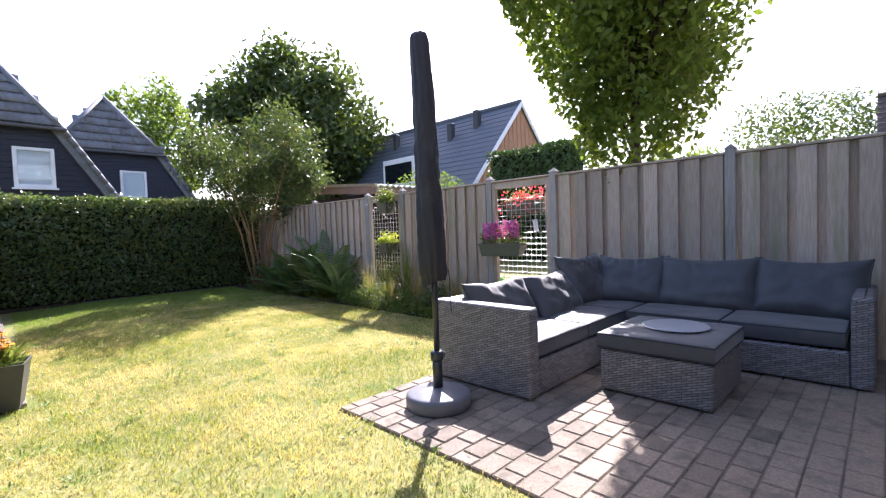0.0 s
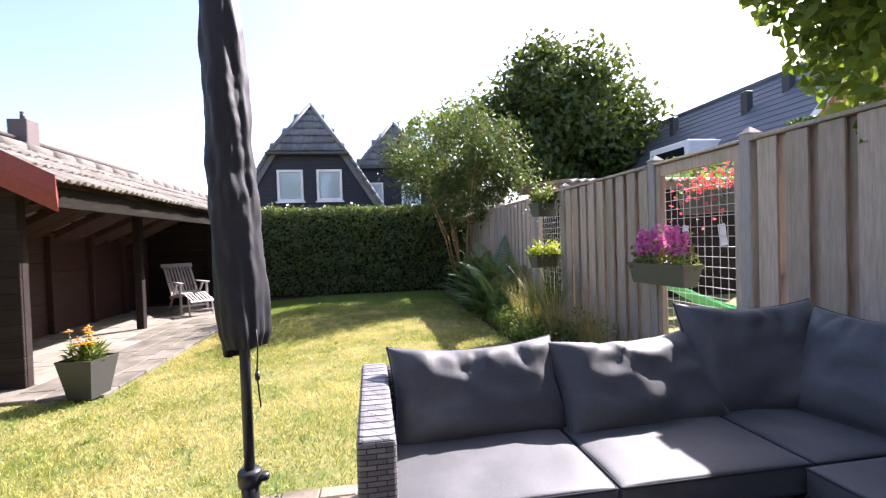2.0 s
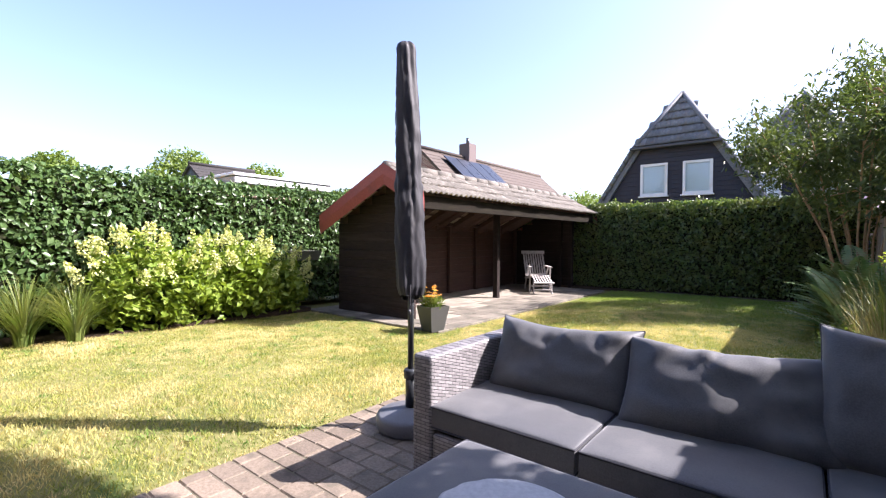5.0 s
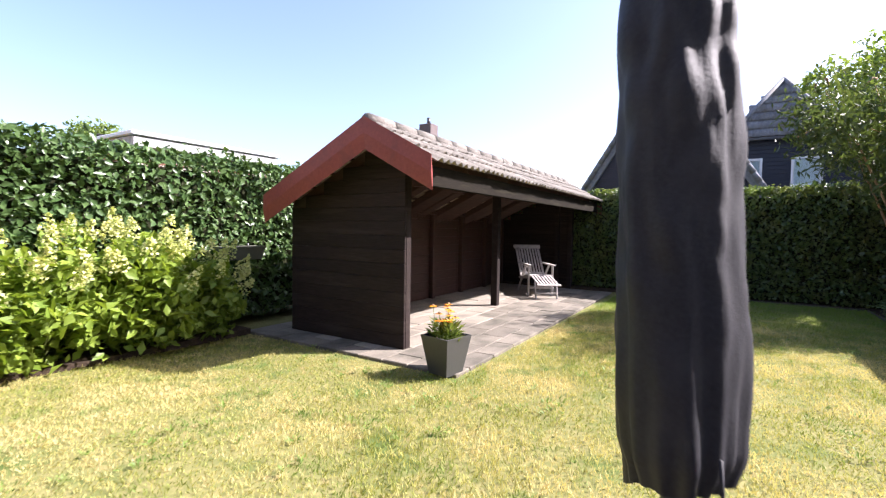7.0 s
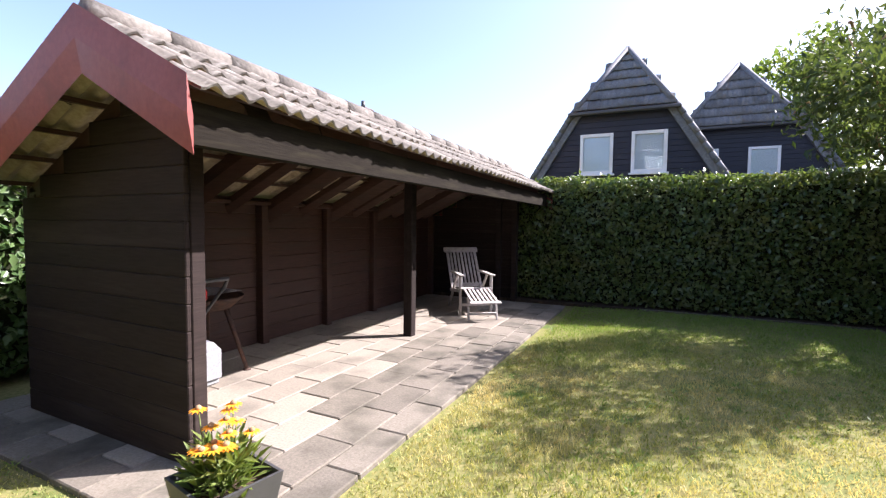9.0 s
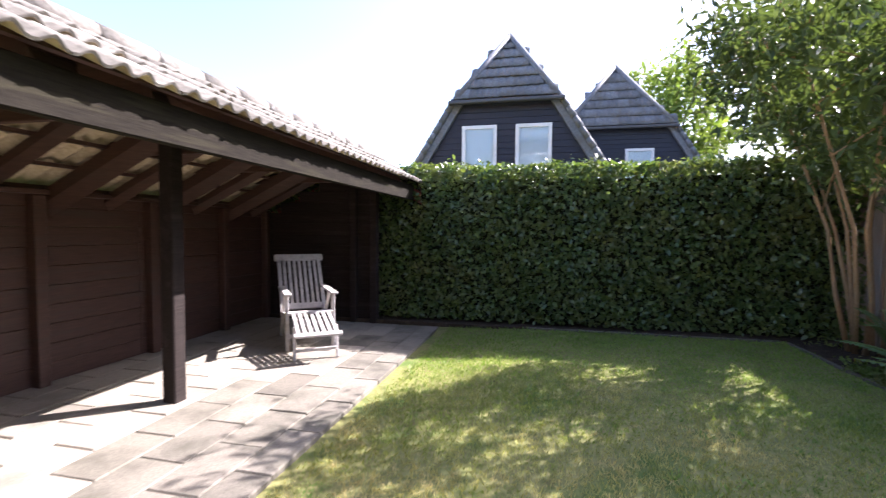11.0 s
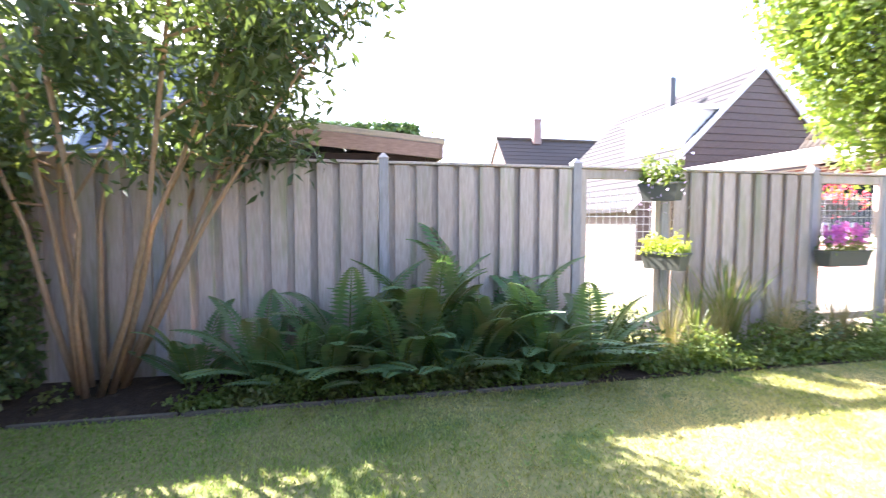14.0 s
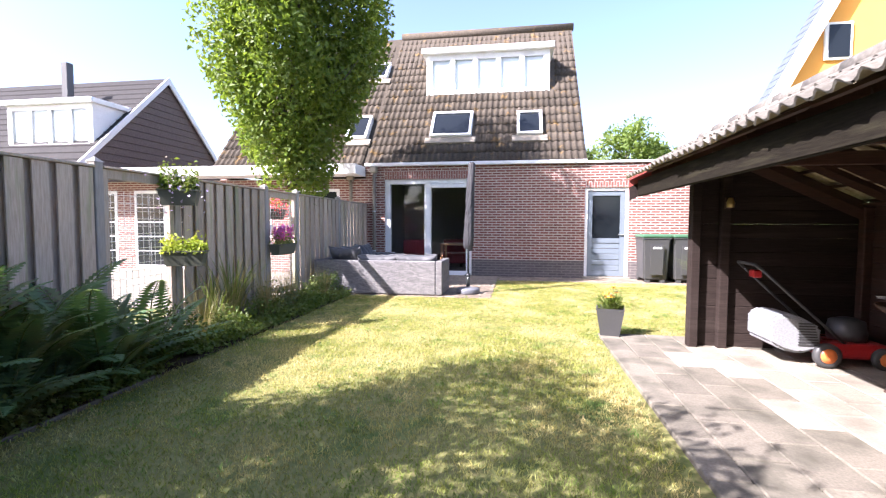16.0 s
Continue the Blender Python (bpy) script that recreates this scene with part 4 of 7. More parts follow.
def tree(name, label, base, trunk_h, trunk_r, centre, radii, n, size, leaf, bark, seed, ratio=0.55, limbs=9, drop=None, shell=0.5, spread=0.13, clumps=90):
    t = empty(name, *base, label=label, category="tree")
    b = Vector(base)
    random.seed(seed)
    items = [tube_data([(0, 0, -0.05), (0.02, 0.01, trunk_h * 0.5), (0, 0.03, trunk_h), tuple((Vector(centre) - b) + Vector((0, 0, radii[2] * 0.3)))], [trunk_r * 1.15, trunk_r * 0.9, trunk_r * 0.75, trunk_r * 0.12], 9)]
    part_trunk = raw("trunk", *items[0], bark, t, smooth=True)
    c = Vector(centre) - b
    for i in range(limbs):
        a = 2 * math.pi * i / limbs + random.uniform(-0.3, 0.3)
        z0 = trunk_h * random.uniform(0.75, 1.1) + 0.3 * radii[2] * random.random()
        end = c + Vector((math.cos(a) * radii[0] * 0.8, math.sin(a) * radii[1] * 0.8, random.uniform(-0.4, 0.7) * radii[2]))
        mid = Vector((0, 0, z0)).lerp(end, 0.5) + Vector((0, 0, 0.12 * radii[2]))
        v, f = tube_data([(0, 0, z0), tuple(mid), tuple(end)], [trunk_r * 0.45, trunk_r * 0.25, trunk_r * 0.06], 6)
        raw("limb", v, f, bark, t, smooth=True)
    p = crown_points(n, centre, radii, seed, shell, drop=drop, spread=spread, clumps_n=clumps)
    L = size * RNG.uniform(0.65, 1.3, n)
    nrm = (p - np.array(centre)) / np.array(radii)
    leaf_mesh("crown", p - np.array(base), unit(n) + np.array([0, 0, -0.5]), nrm * 0.5 + unit(n) * 0.8 + np.array([0, 0, 0.5]), L, L * ratio, leaf, t, kind="stuff")
    return t


tree("hornbeam", "upright green hornbeam behind the fence", (5.48, 2.3, 0), 2.2, 0.075, (5.45, 2.28, 4.75), (2.0, 2.0, 3.65), 56000, 0.102, L_HORN, M_DARKBARK, 3, shell=0.3, limbs=22, spread=0.09, clumps=170, drop=lambda p: np.hypot(p[:, 0], p[:, 1]) < 0.12 + 0.85 * np.clip((p[:, 2] + 1.0) / 1.0, 0, 1.0))
tree("broadleaf_tree", "large dark broadleaf tree behind the gardens", (13.3, 24.5, 0), 3.5, 0.3, (13.3, 24.5, 7.2), (5.3, 5.3, 4.6), 27000, 0.36, L_MAPLE, M_DARKBARK, 8, shell=0.35, spread=0.11, clumps=170)
tree("birch_tree", "light green leafy tree beyond the dark houses", (8.2, 33, 0), 4, 0.25, (8.2, 33, 7.0), (3.6, 3.6, 4.2), 7000, 0.34, L_BIRCH, M_DARKBARK, 11)


# ---- butterfly bush in the back corner ----
def butterfly_bush():
    t = empty("butterfly_bush", 4.72, 10.98, 0, label="tall multi-stemmed butterfly bush in the back corner", category="shrub")
    random.seed(21)
    tips = []
    for i in range(11):
        a = 2 * math.pi * i / 11 + random.uniform(-0.25, 0.25)
        r = random.uniform(0.75, 1.5)
        z = random.uniform(3.3, 3.75) - 0.75 * max(r - 0.9, 0.0)
        o = Vector((0.17 * math.cos(a), 0.12 * math.sin(a), -0.03))
        end = Vector((math.cos(a) * r * 1.05 - 0.15, math.sin(a) * r * 1.15 - 0.6, z))
        mid = Vector((end.x * 0.36 + random.uniform(-0.1, 0.1), end.y * 0.36 + random.uniform(-0.1, 0.1), 1.25))
        v, f = tube_data([tuple(o), tuple(o.lerp(mid, 0.5) + Vector((random.uniform(-0.04, 0.04), random.uniform(-0.04, 0.04), 0))), tuple(mid), tuple(mid.lerp(end, 0.55) + Vector((0, 0, 0.12))), tuple(end)], [0.027, 0.023, 0.018, 0.012, 0.005], 7)
        raw("stem", v, f, M_BARK, t, smooth=True)
        tips.append((mid.lerp(end, 0.4), end))
        for k in range(5):
            s = mid.lerp(end, random.uniform(0.05, 0.9))
            e2 = s + Vector((random.uniform(-0.75, 0.75), random.uniform(-0.75, 0.75), random.uniform(-0.15, 0.75)))
            v, f = tube_data([tuple(s), tuple(s.lerp(e2, 0.5) + Vector((0, 0, 0.1))), tuple(e2)], [0.011, 0.008, 0.003], 5)
            raw("twig", v, f, M_BARK, t, smooth=True)
            tips.append((s, e2))
    n = 17500
    k = RNG.integers(0, len(tips), n)
    A, B = np.array([tuple(a) for a, b in tips])[k], np.array([tuple(b) for a, b in tips])[k]
    w = RNG.beta(2.4, 1.0, n)[:, None]
    p = A + (B - A) * w + RNG.normal(0, 0.16, (n, 3)) + np.array([0, 0, 0.04])
    p = p[(p[:, 2] > 1.4) & (p[:, 0] < 1.9)]
    p = p[RNG.uniform(0, 1, len(p)) < np.clip((p[:, 2] - 1.2) / 1.1, 0.2, 1.0)]
    n = len(p)
    L = RNG.uniform(0.08, 0.16, n)
    leaf_mesh("leaves", p, unit(n) + np.array([0, 0, -0.55]), unit(n) + np.array([0, 0, 0.8]), L, L * 0.3, L_BUDD, t, kind="stuff")
    for a, b in tips[::3]:
        c = b + Vector((random.uniform(-0.1, 0.1), random.uniform(-0.1, 0.1), 0.12))
        d = Vector((random.uniform(-0.12, 0.12), random.uniform(-0.12, 0.12), -0.05))
        v, f = tube_data([tuple(c), tuple(c + d * 0.5 + Vector((0, 0, 0.03))), tuple(c + d * 1.4 - Vector((0, 0, 0.03)))], [0.02, 0.017, 0.004], 6)
        raw("seed_spike", v, f, M_BARK, t, "faded brown flower spike", True)


butterfly_bush()


# ---- ferns ----
def frond(base, heading, length, lift, P, A, N, L):
    """Adds the leaflets of one arching frond, widest past its middle; returns its midrib."""
    n = 27
    rib = []
    droop = random.uniform(0.55, 1.0)
    for i in range(n + 1):
        s = i / n
        out = length * (0.20 * s + 0.62 * s ** 1.8) * (1.3 - 0.45 * lift)
        z = length * lift * (s * 1.12 - droop * 0.5 * s ** 2.8)
        sway = 0.06 * length * math.sin(heading * 3.0) * s * s
        rib.append((base[0] + math.cos(heading) * out - math.sin(heading) * sway, base[1] + math.sin(heading) * out + math.cos(heading) * sway, base[2] + z))
    side = np.array([-math.sin(heading), math.cos(heading), 0.0])
    for i in range(3, n):
        s = i / n
        p, q = np.array(rib[i]), np.array(rib[min(i + 1, n)]) - np.array(rib[i - 1])
        q /= np.linalg.norm(q)
        w = length * 0.185 * min(1.0, 0.2 + 1.9 * s) * min(1.0, (1 - s) * 2.2) ** 0.7 + 0.006
        up = np.cross(q, side)
        up = up if up[2] > 0 else -up
        for sg in (-1, 1):
            d = side * sg + q * 0.36 - up * 0.16
            d /= np.linalg.norm(d)
            P.append(p + d * w * 0.5)
            A.append(d)
            N.append(up)
            L.append(w)
    return rib


def fern(x, y, size, count, label):
    t = empty("fern", x, y, 0, label=label, category="fern", group="ferns along the fence")
    P, A, N, L, ribs = [], [], [], [], []
    for i in range(count):
        a = 2 * math.pi * i / count + random.uniform(-0.35, 0.35)
        base = (0.06 * math.cos(a), 0.06 * math.sin(a), 0.01)
        rib = frond(base, a, size * random.uniform(0.7, 1.08), random.choice((0.4, 0.62, 0.85, 1.1, 1.35)) * random.uniform(0.9, 1.06), P, A, N, L)
        ribs.append(tube_data(rib[::4] + [rib[-1]], [0.006 * (1 - j / 12) + 0.001 for j in range(len(rib[::4]) + 1)], 4))
    L = np.array(L)
    leaf_mesh("fronds", np.array(P), np.array(A), np.array(N), L, L * 0.0 + size * 0.047, L_FERN, t, fold=0.1)
    v, f = join_data(ribs)
    raw("midrib", v, f, L_PLANT, t)["kind"] = "stuff"


random.seed(5)
for x, y, s, c in ((4.55, 7.5, 1.0, 17), (4.6, 8.05, 1.08, 18), (4.5, 8.6, 1.05, 18), (4.62, 9.15, 0.98, 17), (4.45, 7.9, 0.62, 12), (4.4, 9.0, 0.6, 11), (4.55, 9.8, 0.8, 14), (4.62, 10.3, 0.6, 10), (4.45, 9.5, 0.62, 10), (4.32, 8.35, 0.66, 11), (4.36, 7.55, 0.7, 12), (4.4, 7.1, 0.8, 13), (4.7, 7.75, 1.05, 13), (4.72, 8.4, 1.1, 13), (4.36, 8.75, 0.72, 12), (4.4, 9.3, 0.75, 12)):
    fern(x, y, s * 0.98, int(c * 1.0), "large green fern with arching fronds" if s > 0.7 else "small green fern on dark soil")


# ---- border plants ----
def strap_clump(name, label, x, y, count, h, w, material, lean=0.35, seed=1):
    """A clump of long narrow arching blades."""
    random.seed(seed)
    t = empty(name, x, y, 0.01, label=label, category="plant")
    verts, faces = [], []
    for i in range(count):
        a = random.uniform(0, 2 * math.pi)
        r0 = random.uniform(0, 0.08)
        hh = h * random.uniform(0.6, 1.1)
        ln = lean * random.uniform(0.2, 1.3)
        sx, sy = -math.sin(a) * w / 2, math.cos(a) * w / 2
        o = len(verts)
        for k in range(6):
            s = k / 5
            out = r0 + hh * ln * s ** 1.9
            z = hh * (s - 0.18 * ln * s ** 3)
            f = (1 - s) ** 0.6 * 0.9 + 0.1
            px, py = math.cos(a) * out, math.sin(a) * out
            verts += [(px - sx * f, py - sy * f, z), (px + sx * f, py + sy * f, z)]
        faces += [(o + 2 * k, o + 2 * k + 1, o + 2 * k + 3, o + 2 * k + 2) for k in range(5)]
    raw("blade", verts, faces, material, t)["kind"] = "stuff"
    return t


def leafy_mound(name, label, x, y, r, h, n, size, material, ratio=0.6, flowers=None, nf=0, cat="plant", group=""):
    t = empty(name, x, y, 0.01, label=label, category=cat, group=group)
    p = crown_points(n, (0, 0, h * 0.42), (r, r, h * 0.6), x + y, shell=0.3)
    p = p[p[:, 2] > 0.0]
    L = size * RNG.uniform(0.6, 1.3, len(p))
    leaf_mesh("leaves", p, unit(len(p)) + np.array([0, 0, 0.25]), unit(len(p)) * 0.7 + np.array([0, 0, 0.9]), L, L * ratio, material, t)
    stems = []
    for i in range(12):
        a = random.uniform(0, 6.28)
        stems.append(tube_data([(0, 0, 0), (math.cos(a) * r * 0.5, math.sin(a) * r * 0.5, h * random.uniform(0.5, 0.9))], [0.006, 0.003], 5))
    v, f = join_data(stems)
    raw("stem", v, f, L_PLANT, t)["kind"] = "stuff"
    if flowers:
        k = RNG.integers(0, len(p), nf)
        q = p[k] * np.array([1.03, 1.03, 1.0]) + np.array([0, 0, 0.03])
        q = q[q[:, 2] > h * 0.35]
        m = len(q)
        leaf_mesh("blossom", q, unit(m), unit(m) + np.array([0, 0, 0.6]), 0.032, 0.026, flowers, t)
    return t


random.seed(9)
L_DRY = foliage("dry stem", (0.30, 0.24, 0.12), (0.42, 0.34, 0.2), (0.24, 0.22, 0.1), through_light=0.3)
strap_clump("crocosmia", "tall strappy green crocosmia beside the fence", 4.6, 5.55, 70, 0.95, 0.022, L_PLANT, 0.4, 2)
strap_clump("crocosmia", "tall strappy green crocosmia beside the fence", 4.55, 5.95, 40, 0.75, 0.02, L_PLANT, 0.45, 3)
strap_clump("dry_grass", "dry straw-coloured ornamental grass", 4.45, 5.1, 130, 0.75, 0.006, L_DRY, 0.5, 4)
strap_clump("dry_grass", "dry straw-coloured ornamental grass", 4.5, 4.3, 140, 0.6, 0.006, L_DRY, 0.5, 5)
strap_clump("dry_grass", "dry straw-coloured ornamental grass", 4.4, 3.4, 140, 0.6, 0.006, L_DRY, 0.5, 6)
for gx, gy, gn, gh, gs in ((4.45, 6.3, 110, 0.75, 7), (4.5, 5.75, 90, 0.95, 17), (4.42, 5.05, 80, 0.6, 27), (4.48, 4.45, 70, 0.7, 37)):
    strap_clump("dry_grass", "dry straw-coloured ornamental grass beside the fence", gx, gy, gn, gh, 0.006, L_DRY, 0.42, gs)
for x, y, r, h, n, z in ((4.5, 6.7, 0.35, 0.55, 900, 0.05), (4.35, 6.1, 0.33, 0.4, 800, 0.04), (4.4, 5.3, 0.33, 0.42, 800, 0.04), (4.5, 4.75, 0.36, 0.5, 900, 0.045), (4.4, 4.1, 0.33, 0.36, 800, 0.04), (4.45, 3.55, 0.34, 0.4, 800, 0.045), (4.5, 3.0, 0.3, 0.5, 800, 0.05), (4.3, 7.2, 0.28, 0.26, 500, 0.045)):
    leafy_mound("border_plant", "low bushy green border plant beside the fence", x, y, r, h, n, z, L_PLANT if h < 0.5 else L_HEDGE, group="border plants")


def ground_cover():
    """Small creeping leaves that hide the bed's edge."""
    n = 17000
    y = RNG.uniform(2.8, 11.2, n)
    x = 4.16 + np.abs(RNG.normal(0, 0.2, n)) - 0.07 * (RNG.uniform(0, 1, n) < 0.35)
    x = np.minimum(x, 4.9)
    p = np.stack([x, y, 0.02 + np.abs(RNG.normal(0, 0.06, n)) * (1 + smooth_noise(np.stack([x, y, y], 1), 3.0))], 1)
    keep = (smooth_noise(p, 1.7, 2.0) > -0.7)
    p = p[keep]
    n = len(p)
    L = RNG.uniform(0.025, 0.055, n)
    ob = leaf_mesh("ground_cover", p, unit(n) + np.array([0, 0, 0.2]), unit(n) * 0.6 + np.array([0, 0, 1]), L, L * 0.7, L_PLANT)
    tagged(ob, "low creeping green ground cover along the bed edge", "ground cover", kind="stuff")


ground_cover()


# ---- hydrangeas by the ivy hedge ----
def hydrangea(x, y, r, h, seed):
    t = leafy_mound("hydrangea", "cream-flowering hydrangea in front of the ivy hedge", x, y, r, h, 2900, 0.115, L_HYDR, 0.55, cat="shrub", group="hydrangeas")
    random.seed(seed)
    P = []
    for i in range(28):
        a, e = random.uniform(0, 2 * math.pi), random.uniform(0.15, 1.35)
        q = Vector((math.cos(a) * math.cos(e) * r, math.sin(a) * math.cos(e) * r, h * 0.42 + math.sin(e) * h * 0.58))
        d = Vector((q.x * 0.7, q.y * 0.7, h * 0.5)).normalized()
        ln = random.uniform(0.13, 0.25)
        m = 64
        s = RNG.uniform(0, 1, m)
        rad = 0.068 * (1 - s) ** 0.7 + 0.008
        c = np.array(q)[None] + np.array(d)[None] * (s * ln)[:, None] + unit(m) * rad[:, None]
        P.append(c)
    P = np.concatenate(P)
    leaf_mesh("flower_panicle", P, unit(len(P)), unit(len(P)) + np.array([0, 0, 0.5]), 0.034, 0.03, L_HYDF, t, "cream flower panicles", kind="stuff")


for i, (x, y, r, h) in enumerate(((-2.82, 2.3, 0.6, 1.2), (-2.8, 2.95, 0.62, 1.15), (-2.78, 3.7, 0.64, 1.15), (-2.85, 4.35, 0.5, 0.95))):
    hydrangea(x, y, r, h, 41 + i)
for i, (x, y, h) in enumerate(((-2.5, 1.62, 0.62), (-2.6, 1.2, 0.7), (-2.75, 0.75, 0.6), (-2.85, 1.75, 0.75))):
    strap_clump("sedge_clump", "arching green sedge clump beside the hydrangeas", x, y, 260, h * 1.15, 0.013, L_PLANT, 1.0, 60 + i)


# ---- patio furniture ----
def cushion(name, parent, m, w, d, h, seed, power=0.3, wrinkle=0.012, sag=0.0, label="", n=30, boxy=False):
    """A stuffed cushion lying in its own xy plane: boxy ones have an upright side between two rows of piping, others one seam and eared corners."""
    random.seed(seed)
    o = Vector((seed * 1.7, seed * 0.6, 0))
    creases = [(random.uniform(-0.55, 0.55), random.uniform(-0.5, 0.5), random.uniform(0.035, 0.07), random.uniform(0.5, 1.1)) for i in range(6)]
    wall = 0.36 * h if boxy else 0.0
    top, verts, faces = {}, [], []
    def shape(u, v, sg):
        k = max((1 - abs(u) ** 5) * (1 - abs(v) ** 5), 0.0) ** power
        nz = noise.noise(Vector((u * 2.2, v * 2.2, sg * 3.0)) + o) * wrinkle + noise.noise(Vector((u * 5.0, v * 3.0, sg)) + o) * wrinkle * 0.35
        if boxy:
            return (u * w / 2, v * d / 2, sg * (wall + (h / 2 - wall) * k) + nz * k)
        for cu, slant, width, reach in creases:
            fall = max(0.0, 1 - (1 - v) / reach)
            nz -= wrinkle * 1.1 * fall * math.exp(-((u - cu - slant * (1 - v)) / width) ** 2) * sg
        return (u * w / 2 * (1 - 0.06 * (1 - v * v)), v * d / 2 * (1 - 0.05 * (1 - u * u)) - sag * (1 - u * u) * max(v, 0), sg * h / 2 * k + nz * k)
    for sg in (1, -1):
        for i in range(n + 1):
            for j in range(n + 1):
                edge = i in (0, n) or j in (0, n)
                if edge and sg == -1 and not boxy:
                    top[(i, j, -1)] = top[(i, j, 1)]
                    continue
                top[(i, j, sg)] = len(verts)
                u, v = -math.cos(math.pi * i / n), -math.cos(math.pi * j / n)
                verts.append(tuple(m @ Vector(shape(u, v, sg))))
        for i in range(n):
            for j in range(n):
                q = (top[(i, j, sg)], top[(i + 1, j, sg)], top[(i + 1, j + 1, sg)], top[(i, j + 1, sg)])
                faces.append(q if sg == 1 else q[::-1])
    ring = [(i, 0) for i in range(n)] + [(n, j) for j in range(n)] + [(i, n) for i in range(n, 0, -1)] + [(0, j) for j in range(n, 0, -1)]
    if boxy:
        for a, b in zip(ring, ring[1:] + ring[:1]):
            faces.append((top[(*a, -1)], top[(*b, -1)], top[(*b, 1)], top[(*a, 1)]))
    c = raw(name, verts, faces, M_CUSHION, parent, label, True)
    tubes = []
    for sg in ((1, -1) if boxy else (1,)):
        pts = [verts[top[(i, j, sg)]] for i, j in ring]
        tubes.append(tube_data(pts + [pts[0]], [0.005] * (len(pts) + 1), 5))
    v, f = join_data(tubes)
    pip = raw("piping", v, f, M_PIPING, None, "", True)
    pip.parent = c if parent else None
    return c, pip


def cushion_thing(name, label, cat, group, m, w, d, h, seed, **k):
    e = empty(name, *m.translation, label=label, category=cat, group=group)
    local = Matrix.Translation(-m.translation) @ m
    c, pip = cushion("cover", e, local, w, d, h, seed, **k)
    pip.parent = e
    return e


SEAT_Z = 0.27


def wicker_box(name, parent, x0, x1, y0, y1, z0, z1, bevel=0.02):
    return part(name, boxed(x0, x1, y0, y1, z0, z1, bevel=bevel, segs=3), M_WICKER, parent, smooth=False)


def sofa():
    e = empty("wicker_corner_sofa", label="grey wicker corner sofa with charcoal cushions", category="sofa")
    X0, X1, Y0, Y1, XF, YF = 2.46, 4.86, 1.86, 2.74, 3.96, 0.24
    wicker_box("arm", e, X0, X0 + 0.12, Y0, Y1, 0.03, 0.635)
    wicker_box("backrest", e, X0 + 0.122, X1, Y1 - 0.12, Y1, 0.03, 0.63)
    wicker_box("seat_base", e, X0 + 0.122, 4.72, Y0 + 0.005, Y1 - 0.122, 0.03, SEAT_Z)
    wicker_box("backrest", e, X1 - 0.12, X1, YF, Y1 - 0.122, 0.03, 0.63)
    wicker_box("seat_base", e, XF + 0.003, X1 - 0.122, YF + 0.122, Y0 + 0.003, 0.03, SEAT_Z)
    wicker_box("arm", e, XF, X1 - 0.122, YF, YF + 0.12, 0.03, 0.635)
    for x, y in ((X0 + 0.06, Y0 + 0.06), (X0 + 0.06, Y1 - 0.06), (X1 - 0.06, Y1 - 0.06), (X1 - 0.06, YF + 0.06), (XF + 0.06, YF + 0.06), (XF + 0.06, Y0 + 0.1)):
        part("foot", boxed(x - 0.025, x + 0.025, y - 0.025, y + 0.025, 0.018, 0.04), M_PLASTIC, e)


sofa()
SC = SEAT_Z + 0.072
G1, G2 = "sofa seat cushions", "sofa back cushions"
for i, (x, y, w, d) in enumerate(((2.925, 2.235, 0.74, 0.74), (3.665, 2.235, 0.73, 0.74), (4.375, 2.235, 0.68, 0.74), (4.345, 1.49, 0.74, 0.73), (4.345, 0.75, 0.74, 0.74))):
    cushion_thing("seat_cushion", "thick charcoal seat cushion with piped edges", "cushion", G1, pose(x, y, SC), w - 0.012, d - 0.012, 0.135, 3 + i, power=0.35, wrinkle=0.006, boxy=True)
# backs lean against the wicker; v axis of each cushion points up
for i, (x, y, z, rz, lean, w, h) in enumerate(((2.97, 2.46, 0.555, 2, 62, 0.74, 0.41), (3.70, 2.43, 0.545, 4, 55, 0.76, 0.42), (4.33, 2.42, 0.62, -10, 66, 0.64, 0.50), (4.56, 2.03, 0.61, -82, 66, 0.64, 0.48), (4.59, 1.37, 0.61, -90, 68, 0.78, 0.47), (4.59, 0.64, 0.61, -93, 67, 0.72, 0.47))):
    cushion_thing("back_cushion", "plump creased charcoal back cushion", "cushion", G2, pose(x, y, z) @ pose(0, 0, 0, 0, 0, rz) @ pose(0, 0, 0, lean), w * 1.05, h * 1.06, 0.22, 20 + i, power=0.5, wrinkle=0.02, sag=0.03, n=44)


